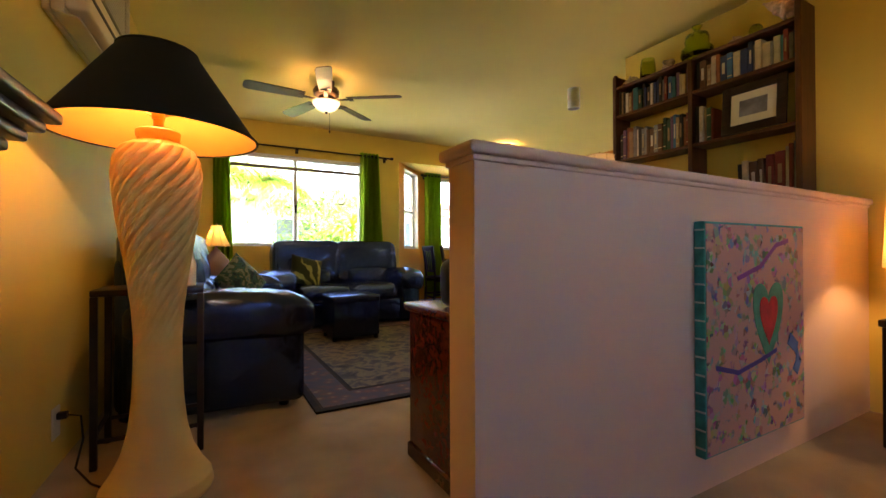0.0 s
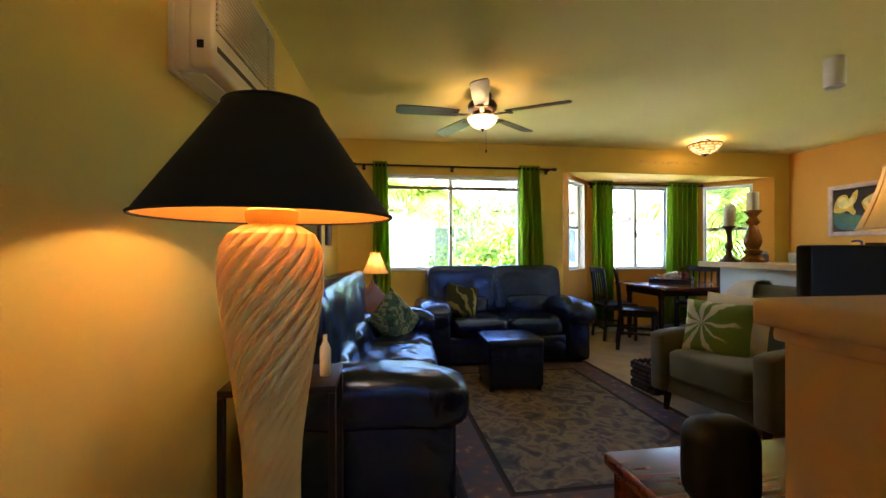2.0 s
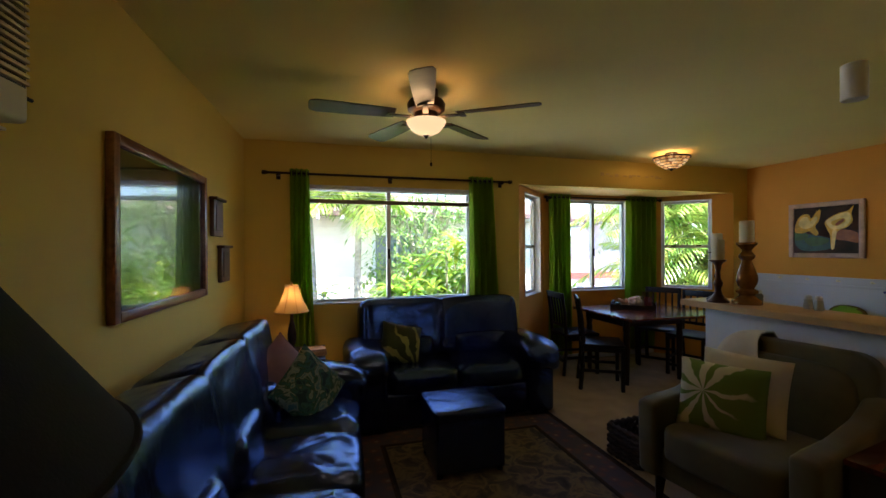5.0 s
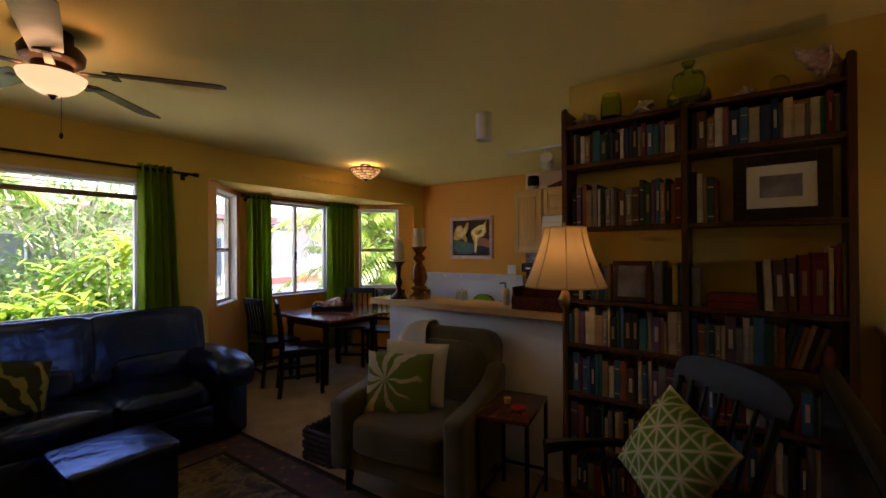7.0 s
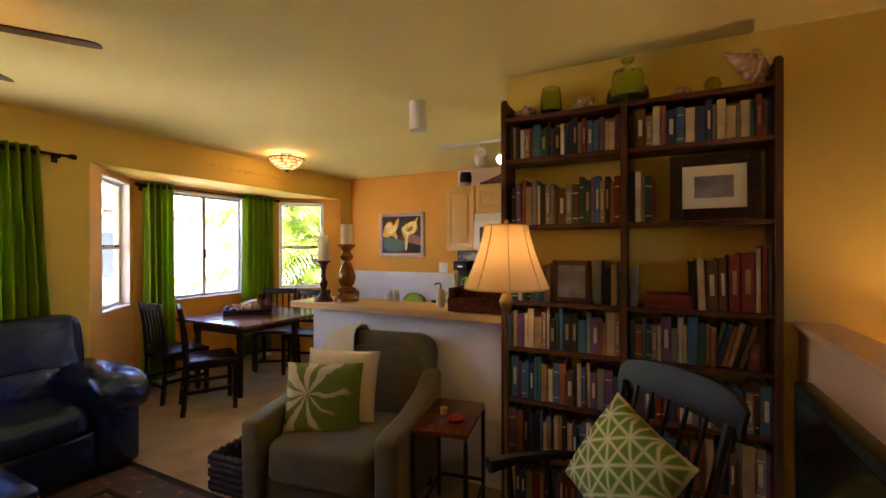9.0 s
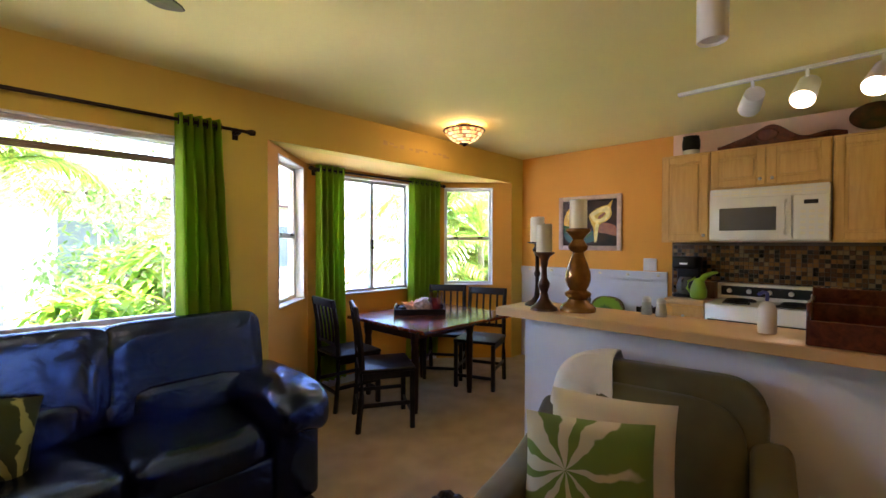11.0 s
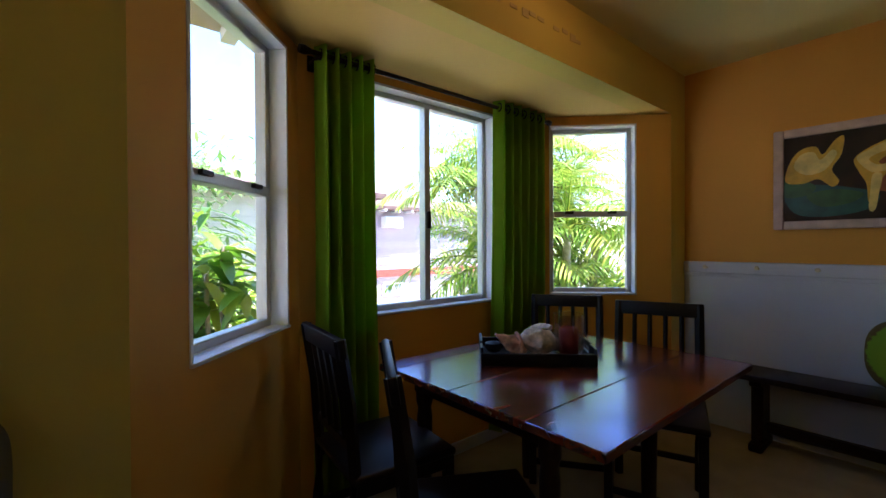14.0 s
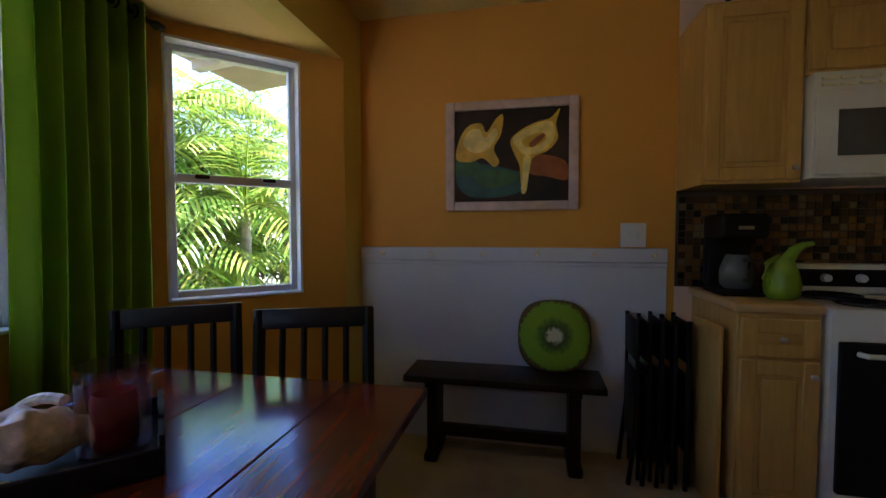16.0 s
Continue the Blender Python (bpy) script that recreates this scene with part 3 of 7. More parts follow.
# ---- living room: leather seating ----
def leather_sofa(name, label, at, turn, width, seats, depth=0.90, back_h=0.92, arm_h=0.60):
    """Faces -y in its own frame; the back lies at y = depth / 2."""
    s = thing(name, label, "sofa", at, turn)
    L, d, aw = width / 2, depth / 2, 0.27
    bm = bmesh.new()
    box(bm, -L + 0.05, L - 0.05, -d + 0.06, d - 0.04, 0.03, 0.30, 0.03, 3)
    part("base", bm, M["leather"], s)
    for x in (-1, 1):
        bm = bmesh.new()
        xc = x * (L - aw / 2)
        box(bm, xc - aw / 2 + 0.015, xc + aw / 2 - 0.015, -d + 0.02, d - 0.06, 0.03, arm_h - 0.10, 0.04, 3)
        part("arm", bm, M["leather"], s)
        bm = bmesh.new()
        puff(bm, (xc + x * 0.025, -0.05, arm_h - 0.09), (aw + 0.07, depth - 0.02, 0.26), 0.46, 40, 22, e2=0.6)
        for v in bm.verts:
            v.co.z += 0.016 * noise.noise((v.co.x * 9, v.co.y * 7, x)) - 0.10 * max(0, -v.co.y - d * 0.55)
        part("arm_pad", bm, M["leather"], s, "puffed leather arm pad")
    inner = 2 * (L - aw)
    for k in range(seats):
        w = inner / seats
        xc = -inner / 2 + w * (k + 0.5)
        bm = bmesh.new()
        puff(bm, (xc, -0.08, 0.37), (w + 0.015, depth - 0.20, 0.21), 0.30, 56, 28, e2=0.5)
        for v in bm.verts:
            v.co.z += 0.022 * noise.noise((v.co.x * 9 + k, v.co.y * 7, 3)) + 0.011 * noise.noise((v.co.x * 24, v.co.y * 16, k))
        part("seat_cushion", bm, M["leather"], s, "creased leather seat cushion")
        bm = bmesh.new()
        wb = (2 * L - 0.24) / seats
        t = pose(xc * wb / w, d - 0.20, 0.66, -10)
        puff(bm, (0, 0, 0.04), (wb + 0.07, 0.29, 0.535), 0.20, 64, 36, m=t, e2=0.30)
        puff(bm, (0, -0.045, -0.14), (w - 0.02, 0.28, 0.22), 0.45, 32, 14, m=t)
        for v in bm.verts:
            v.co.y += 0.026 * noise.noise((v.co.x * 8 + k, 1, v.co.z * 5)) + 0.012 * noise.noise((v.co.x * 24, k, v.co.z * 9))
        part("back_cushion", bm, M["leather"], s, "plump leather back cushion")
    bm = bmesh.new()
    box(bm, -L + 0.10, L - 0.10, d - 0.16, d - 0.01, 0.05, back_h - 0.10, 0.05, 3)
    part("back", bm, M["leather"], s)
    for x in (-L + 0.1, L - 0.1):
        for y in (-d + 0.12, d - 0.12):
            bm = bmesh.new()
            cyl(bm, (x, y, 0), (x, y, 0.05), 0.025, 0.03, 12)
            part("foot", bm, M["black"], s)
    return s


leather_sofa("loveseat", "black leather two-seat sofa under the wide window", (1.655, 5.53, 0), 0, 1.70, 2)
leather_sofa("sofa", "long black leather sofa along the beige wall", (0.335, 3.97, 0), 90 - WEST_TURN, 2.16, 3)

ot = thing("ottoman", "black leather cube ottoman with a padded lid on the rug", "ottoman", (1.465, 4.56, 0.012), 0)
bm = bmesh.new()
box(bm, -0.225, 0.225, -0.21, 0.21, 0.03, 0.375, 0.02, 3)
part("body", bm, M["leather"], ot)
bm = bmesh.new()
puff(bm, (0, 0, 0.385), (0.475, 0.445, 0.075), 0.16, 44, 16, e2=0.35)
part("lid", bm, M["leather"], ot, "padded leather lid")
for i in (-0.2, 0.2):
    for j in (-0.17, 0.17):
        bm = bmesh.new()
        cyl(bm, (i, j, 0), (i, j, 0.035), 0.02, seg=10)
        part("foot", bm, M["black"], ot)


# ---- throw pillows ----
def leaf_pattern(name, ground, leaf, rays=9.0, thr=0.5, hub=(-0.07, 0.06), waver=8.0, lean=0.0):
    """Cloth printed with leaf blades that fan out from a hub."""
    mt, nt, bs = nodes_of(name)
    n, l = nt.nodes, nt.links
    tc, sp, nz = n.new("ShaderNodeTexCoord"), n.new("ShaderNodeSeparateXYZ"), n.new("ShaderNodeTexNoise")
    nz.inputs["Scale"].default_value, nz.inputs["Detail"].default_value = (4.5 if lean else 9.0), 3.0
    l.new(tc.outputs["Object"], sp.inputs["Vector"])
    l.new(tc.outputs["Object"], nz.inputs["Vector"])

    def op(kind, *args):
        q = n.new("ShaderNodeMath")
        q.operation = kind
        for s, v in enumerate(args):
            if isinstance(v, (int, float)):
                q.inputs[s].default_value = v
            else:
                l.new(v, q.inputs[s])
        return q.outputs["Value"]
    dx, dz = op("SUBTRACT", sp.outputs["X"], hub[0]), op("SUBTRACT", sp.outputs["Z"], hub[1])
    ang = op("ARCTAN2", dz, dx)
    rad = op("SQRT", op("ADD", op("MULTIPLY", dx, dx), op("MULTIPLY", dz, dz)))
    blades = op("SINE", op("ADD", op("MULTIPLY", ang, rays), op("MULTIPLY", nz.outputs["Fac"], waver)))
    fac = op("ADD", op("MULTIPLY_ADD", blades, 0.5, 0.5), op("SUBTRACT", 0.12, op("MULTIPLY", rad, 1.6)))
    if lean:
        fac = op("ADD", fac, op("MULTIPLY", op("COSINE", op("SUBTRACT", ang, 2.5)), lean))
    rp = ramp_of(n, [(thr - 0.05, ground), (thr + 0.05, leaf)])
    l.new(fac, rp.inputs["Fac"])
    l.new(rp.outputs["Color"], bs.inputs["Base Color"])
    bs.inputs["Roughness"].default_value = 0.9
    return mt


def star_pattern(name, ground, line, cell=0.115):
    """Green cloth with a white lattice of stars: three families of bars at 60 degrees and a finer hexagon net."""
    mt, nt, bs = nodes_of(name)
    n, l = nt.nodes, nt.links
    tc = n.new("ShaderNodeTexCoord")
    sp = n.new("ShaderNodeSeparateXYZ")
    l.new(tc.outputs["Object"], sp.inputs["Vector"])

    def op(kind, a, b=None):
        q = n.new("ShaderNodeMath")
        q.operation = kind
        for s, v in enumerate((a, b)):
            if v is None:
                continue
            if isinstance(v, (int, float)):
                q.inputs[s].default_value = v
            else:
                l.new(v, q.inputs[s])
        return q.outputs["Value"]
    vo = n.new("ShaderNodeTexVoronoi")
    vo.feature, vo.voronoi_dimensions = "DISTANCE_TO_EDGE", "2D"
    vo.inputs["Randomness"].default_value = 0.0
    cb = n.new("ShaderNodeCombineXYZ")
    l.new(op("MULTIPLY", sp.outputs["X"], 1 / cell), cb.inputs["X"])
    l.new(op("MULTIPLY", sp.outputs["Z"], 1 / cell), cb.inputs["Y"])
    l.new(cb.outputs["Vector"], vo.inputs["Vector"])
    vo.inputs["Scale"].default_value = 1.0
    best = op("MULTIPLY", vo.outputs["Distance"], cell)
    for ang in (0, 45, 90, 135):
        ca, sa = math.cos(radians(ang)), math.sin(radians(ang))
        per = cell if ang in (0, 90) else cell * math.sqrt(0.5)
        d = op("ADD", op("MULTIPLY", sp.outputs["X"], ca), op("MULTIPLY", sp.outputs["Z"], sa))
        fr = op("ABSOLUTE", op("SUBTRACT", op("FRACT", op("DIVIDE", d, per)), 0.5))
        best = op("MINIMUM", best, op("MULTIPLY", op("SUBTRACT", 0.5, fr), per))
    rp = ramp_of(n, [(0.0030, line), (0.0050, ground)])
    l.new(best, rp.inputs["Fac"])
    l.new(rp.outputs["Color"], bs.inputs["Base Color"])
    bs.inputs["Roughness"].default_value = 0.9
    return mt


CREAM_CLOTH = surf("cream_pillow_cloth", (0.66, 0.56, 0.38), 0.9, var=0.08, bump=0.3, bscale=400)
P_LEAF = leaf_pattern("tropical_leaf_cloth", (0.15, 0.22, 0.03), (0.60, 0.54, 0.34), 9.0, 0.50, (-0.075, 0.03), 13.0, 0.34)
mt, nt, bs = nodes_of("teal_floral_cloth")
tc, nz = nt.nodes.new("ShaderNodeTexCoord"), nt.nodes.new("ShaderNodeTexNoise")
nz.inputs["Scale"].default_value, nz.inputs["Detail"].default_value, nz.inputs["Distortion"].default_value = 13.0, 2.0, 1.2
rp = ramp_of(nt.nodes, [(0.36, (0.015, 0.05, 0.06)), (0.44, (0.05, 0.16, 0.13)), (0.50, (0.03, 0.09, 0.04)), (0.57, (0.32, 0.36, 0.26)), (0.66, (0.08, 0.20, 0.20))])
nt.links.new(tc.outputs["Object"], nz.inputs["Vector"])
nt.links.new(nz.outputs["Fac"], rp.inputs["Fac"])
nt.links.new(rp.outputs["Color"], bs.inputs["Base Color"])
bs.inputs["Roughness"].default_value = 0.9
P_TEAL = mt
P_OLIVE = leaf_pattern("olive_leaf_cloth", (0.030, 0.042, 0.010), (0.30, 0.30, 0.08), 13.0, 0.46, (0.16, -0.20))
P_MAUVE = surf("mauve_cloth", (0.28, 0.17, 0.17), 0.9, var=0.2, bump=0.3, bscale=300)
P_STAR = star_pattern("green_star_cloth", (0.13, 0.24, 0.025), (0.66, 0.64, 0.42))


def throw_pillow(label, m, w, h, d, material):
    bm = bmesh.new()
    pillow(bm, w, h, d)
    ob = solid("throw_pillow", bm, material, label, "pillow")
    ob.matrix_basis = m
    return ob


throw_pillow("olive leaf-patterned pillow propped on the loveseat", pose(1.22, 5.44, 0.62, -22, 14, 8), 0.36, 0.34, 0.13, P_OLIVE)
throw_pillow("teal and cream floral pillow leaning on the sofa", pose(0.50, 4.56, 0.585, -28, -34, 56), 0.40, 0.38, 0.13, P_TEAL)
throw_pillow("mauve pillow tucked behind another on the sofa", pose(0.33, 4.70, 0.645, -24, -28, 60), 0.40, 0.38, 0.13, P_MAUVE)

# ---- rug ----
mt, nt, bs = nodes_of("persian_rug")
n, l = nt.nodes, nt.links
tc, sp = n.new("ShaderNodeTexCoord"), n.new("ShaderNodeSeparateXYZ")
l.new(tc.outputs["Object"], sp.inputs["Vector"])
vo = n.new("ShaderNodeTexVoronoi")
vo.inputs["Scale"].default_value = 14.0
l.new(tc.outputs["Object"], vo.inputs["Vector"])
nz = n.new("ShaderNodeTexNoise")
nz.inputs["Scale"].default_value, nz.inputs["Detail"].default_value, nz.inputs["Distortion"].default_value = 8.0, 8.0, 0.7
l.new(tc.outputs["Object"], nz.inputs["Vector"])
rp = ramp_of(n, [(0.32, (0.030, 0.028, 0.034)), (0.43, (0.075, 0.062, 0.058)), (0.52, (0.19, 0.145, 0.08)), (0.59, (0.11, 0.085, 0.06)), (0.70, (0.05, 0.045, 0.05))])
l.new(nz.outputs["Fac"], rp.inputs["Fac"])
rb = ramp_of(n, [(0.05, (0.26, 0.18, 0.13)), (0.25, (0.14, 0.065, 0.058)), (0.6, (0.075, 0.060, 0.075))])
l.new(vo.outputs["Distance"], rb.inputs["Fac"])


def rug_math(kind, a, b):
    q = n.new("ShaderNodeMath")
    q.operation = kind
    for s, v in enumerate((a, b)):
        if isinstance(v, (int, float)):
            q.inputs[s].default_value = v
        elif v is not None:
            l.new(v, q.inputs[s])
    return q.outputs["Value"]


ex = rug_math("SUBTRACT", 0.87, rug_math("ABSOLUTE", sp.outputs["X"], None))
ey = rug_math("SUBTRACT", 1.23, rug_math("ABSOLUTE", sp.outputs["Y"], None))
edge = rug_math("MINIMUM", ex, ey)
border = ramp_of(n, [(0.0, (0, 0, 0)), (0.270, (0, 0, 0)), (0.271, (1, 1, 1))])
border.color_ramp.interpolation = "CONSTANT"
l.new(edge, border.inputs["Fac"])
mx = n.new("ShaderNodeMix")
mx.data_type = "RGBA"
l.new(border.outputs["Color"], mx.inputs["Factor"])
l.new(rb.outputs["Color"], mx.inputs["A"])
l.new(rp.outputs["Color"], mx.inputs["B"])
stripe = ramp_of(n, [(0.0, (0.10, 0.07, 0.07)), (0.035, (0.30, 0.22, 0.14)), (0.05, (1, 1, 1)), (0.245, (0.28, 0.20, 0.12)), (0.26, (0.07, 0.05, 0.07)), (0.28, (1, 1, 1))])
stripe.color_ramp.interpolation = "CONSTANT"
l.new(edge, stripe.inputs["Fac"])
mul = n.new("ShaderNodeMix")
mul.data_type, mul.blend_type = "RGBA", "MULTIPLY"
mul.inputs["Factor"].default_value = 1.0
l.new(mx.outputs["Result"], mul.inputs["A"])
l.new(stripe.outputs["Color"], mul.inputs["B"])
l.new(mul.outputs["Result"], bs.inputs["Base Color"])
bs.inputs["Roughness"].default_value = 0.95
bp = n.new("ShaderNodeBump")
bp.inputs["Strength"].default_value, bp.inputs["Distance"].default_value = 0.5, 0.004
l.new(nz.outputs["Fac"], bp.inputs["Height"])
l.new(bp.outputs["Normal"], bs.inputs["Normal"])
bm = bmesh.new()
box(bm, -0.87, 0.87, -1.23, 1.23, 0, 0.012, 0.004, 1)
solid("area_rug", bm, mt, "muted red and tan floral rug with dark borders", "rug", (1.595, 3.95, 0.0))


# ---- floor lamp by the wall ----
fl = thing("floor_lamp", "tall ribbed cream plaster lamp with a black cone shade", "lamp", (0.088, 2.275, 0))
bm = bmesh.new()
prof = [(0.165, 0.0), (0.172, 0.015), (0.165, 0.05), (0.138, 0.09), (0.108, 0.15), (0.088, 0.23), (0.077, 0.33), (0.073, 0.44), (0.072, 0.54), (0.078, 0.64), (0.092, 0.75), (0.108, 0.86), (0.123, 0.96), (0.134, 1.05), (0.136, 1.11), (0.129, 1.16), (0.110, 1.195), (0.078, 1.215), (0.055, 1.222)]
fine = []
for (r0, z0), (r1, z1) in zip(prof, prof[1:]):
    for k in range(14):
        fine.append((r0 + (r1 - r0) * k / 14, z0 + (z1 - z0) * k / 14))
fine.append(prof[-1])
lathe(bm, fine, 320, flutes=18, twist=-7.0, depth=0.075, fade=0.42)
part("body", bm, M["plaster"], fl, "cream plaster body with spiral flutes")
bm = bmesh.new()
lathe(bm, [(0.050, 1.214), (0.063, 1.226), (0.067, 1.238), (0.067, 1.256), (0.058, 1.262), (0.02, 1.264)], 40)
part("collar", bm, M["plaster"], fl)
bm = bmesh.new()
cyl(bm, (0, 0, 1.255), (0, 0, 1.30), 0.016, seg=16)
cyl(bm, (0, 0, 1.30), (0, 0, 1.35), 0.020, seg=16)
cyl(bm, (0.02, 0, 1.322), (0.045, 0, 1.322), 0.004, seg=8)
part("socket", bm, M["brass"], fl, "brass lamp socket")
bm = bmesh.new()
for s in (-1, 1):
    tube(bm, [(0, 0, 1.30), (s * 0.05, 0, 1.33), (s * 0.065, 0, 1.42), (s * 0.04, 0, 1.48), (0, 0, 1.512)], 0.003, 6)
part("harp", bm, M["brass"], fl)
bm = bmesh.new()
lathe(bm, [(0.318, 1.240), (0.120, 1.535)], 72, close=False)
part("shade", bm, M["shade_black"], fl, "black cone shade with piped rims")
bm = bmesh.new()
lathe(bm, [(0.314, 1.2415), (0.117, 1.532)], 72, close=False)
part("lining", bm, M["shade_inside"], fl, "gold shade lining")
bm = bmesh.new()
for r, z in ((0.3175, 1.241), (0.120, 1.535)):
    tube(bm, [(r * math.cos(t), r * math.sin(t), z) for t in (2 * math.pi * k / 72 for k in range(73))], 0.0045, 6)
part("piping", bm, M["shade_black"], fl)
bm = bmesh.new()
cyl(bm, (0, 0, 1.507), (0, 0, 1.555), 0.006, 0.009, 10)
for k in range(3):
    a = 2 * math.pi * k / 3
    cyl(bm, (0, 0, 1.525), (0.118 * math.cos(a), 0.118 * math.sin(a), 1.532), 0.002, seg=6)
part("spider", bm, M["brass"], fl)
bm = bmesh.new()
puff(bm, (0, 0, 1.385), (0.055, 0.055, 0.075), 1.0, 16, 12)
bulb = part("bulb", bm, glow("warm_bulb", (1.0, 0.62, 0.25), 6.0), fl)
bulb.visible_shadow = False


# outlet, plug and cord by the lamp
wo = thing("wall_outlet", "cream wall outlet with a plug and dark cord", "outlet", (west_x(2.66) + 0.001, 2.66, 0.18), -WEST_TURN)
bm = bmesh.new()
box(bm, 0.0, 0.007, -0.037, 0.037, -0.06, 0.06, 0.003, 2)
part("plate", bm, M["wax"], wo)
bm = bmesh.new()
box(bm, 0.007, 0.04, -0.014, 0.014, 0.012, 0.038, 0.004, 2)
part("plug", bm, M["black"], wo, "small black plug")
bm = bmesh.new()
tube(bm, [(0.04, 0.0, 0.025), (0.085, -0.02, 0.02), (0.10, -0.05, -0.06), (0.09, -0.10, -0.15), (0.16, -0.20, -0.176), (0.22, -0.27, -0.176)], 0.004, 6)
part("cord", bm, M["black"], wo, "dark cord running to the floor")


# ---- lamps with fabric shades ----
def fabric_lamp(name, label, at, z_shade, z_top, r_bot, r_top, body, bodymat, floor=False):
    """A bell-shaped pleated cream shade over a turned body (radius, height)."""
    t = thing(name, label, "lamp", at)
    bm = bmesh.new()
    lathe(bm, body, 28)
    part("base", bm, bodymat, t)
    bm = bmesh.new()
    hs = z_top - z_shade
    prof = [(r_top + (r_bot - r_top) * ((1 - k / 10) ** 1.35), z_shade + hs * k / 10) for k in range(11)]
    lathe(bm, prof, 64, close=False)
    lathe(bm, [(r - 0.003, z) for r, z in prof], 64, close=False)
    part("shade", bm, M["shade_cream"], t, "lit cream fabric shade")
    bm = bmesh.new()
    for k in range(8):
        a = 2 * math.pi * (k + 0.5) / 8
        tube(bm, [((r + 0.001) * math.cos(a), (r + 0.001) * math.sin(a), z) for r, z in prof], 0.003, 5)
    for r, z in (prof[0], prof[-1]):
        tube(bm, [(r * math.cos(q), r * math.sin(q), z) for q in (2 * math.pi * i / 40 for i in range(41))], 0.004, 5)
    part("ribs", bm, surf("shade_trim", (0.70, 0.52, 0.27), 0.7), t, "tan shade piping")
    bm = bmesh.new()
    lathe(bm, [(0.008, z_top - 0.02), (0.012, z_top), (0.006, z_top + 0.008), (0.012, z_top + 0.02), (0.004, z_top + 0.032)], 14)
    cyl(bm, (0, 0, body[-1][1]), (0, 0, z_top - 0.01), 0.004, seg=8)
    for k in range(3):
        a = 2 * math.pi * k / 3
        cyl(bm, (0, 0, z_top - 0.012), (r_top * math.cos(a), r_top * math.sin(a), z_top - 0.004), 0.002, seg=6)
    part("finial", bm, M["brass"], t)
    return t


fabric_lamp("table_lamp", "small lamp with a lit cream shade on the corner table", (0.33, 5.66, 0.56), 0.345, 0.565, 0.138, 0.055,
            [(0.065, 0.0), (0.065, 0.012), (0.03, 0.022), (0.022, 0.05), (0.034, 0.10), (0.036, 0.16), (0.026, 0.22), (0.014, 0.27), (0.012, 0.40)], M["dark_metal"])
fabric_lamp("reading_lamp", "slim floor lamp with a lit cream bell shade beside the bookcase", (2.765, 2.655, 0.0), 1.245, 1.535, 0.195, 0.10,
            [(0.12, 0.0), (0.12, 0.018), (0.03, 0.03), (0.012, 0.06), (0.011, 0.6), (0.011, 1.13), (0.026, 1.15), (0.034, 1.18), (0.022, 1.21), (0.012, 1.23), (0.012, 1.33)], M["brass"])

# lamp of the hall behind the half wall
hl = thing("table_lamp", "brass lamp with a wide drum shade behind the half wall", "lamp", (2.87, 1.02, 0.54))
bm = bmesh.new()
lathe(bm, [(0.07, 0.0), (0.07, 0.015), (0.025, 0.03), (0.03, 0.12), (0.02, 0.2), (0.012, 0.26)], 24)
part("base", bm, M["brass"], hl)
bm = bmesh.new()
lathe(bm, [(0.168, 0.22), (0.155, 0.48)], 48, close=False)
lathe(bm, [(0.165, 0.22), (0.152, 0.48)], 48, close=False)
part("shade", bm, M["shade_cream"], hl, "cream drum shade")
hc = thing("side_table", "small dark wooden table under the hall lamp", "table", (2.87, 1.02, 0))
bm = bmesh.new()
box(bm, -0.15, 0.15, -0.15, 0.15, 0.51, 0.54, 0.006, 2)
part("tabletop", bm, M["darkwood"], hc)
for x in (-0.12, 0.12):
    for y in (-0.12, 0.12):
        bm = bmesh.new()
        box(bm, x - 0.02, x + 0.02, y - 0.02, y + 0.02, 0, 0.51, 0.004, 1)
        part("leg", bm, M["darkwood"], hc)


# ---- small tables ----
def metal_side_table(label, at, w, d, h, topmat, turn=0.0, r=0.012):
    t = thing("side_table", label, "table", at, turn)
    bm = bmesh.new()
    box(bm, -w / 2, w / 2, -d / 2, d / 2, h - 0.025, h, 0.004, 2)
    part("tabletop", bm, topmat, t)
    for x in (-1, 1):
        for y in (-1, 1):
            bm = bmesh.new()
            px, py = x * (w / 2 - r), y * (d / 2 - r)
            box(bm, px - r, px + r, py - r, py + r, 0, h - 0.025, 0.003, 1)
            part("leg", bm, M["dark_metal"], t)
    bm = bmesh.new()
    for y in (-1, 1):
        box(bm, -w / 2 + 2 * r, w / 2 - 2 * r, y * (d / 2 - r) - 0.006, y * (d / 2 - r) + 0.006, 0.10, 0.115)
    for x in (-1, 1):
        box(bm, x * (w / 2 - r) - 0.006, x * (w / 2 - r) + 0.006, -d / 2 + 2 * r, d / 2 - 2 * r, 0.12, 0.135)
    part("stretcher", bm, M["dark_metal"], t)
    return t


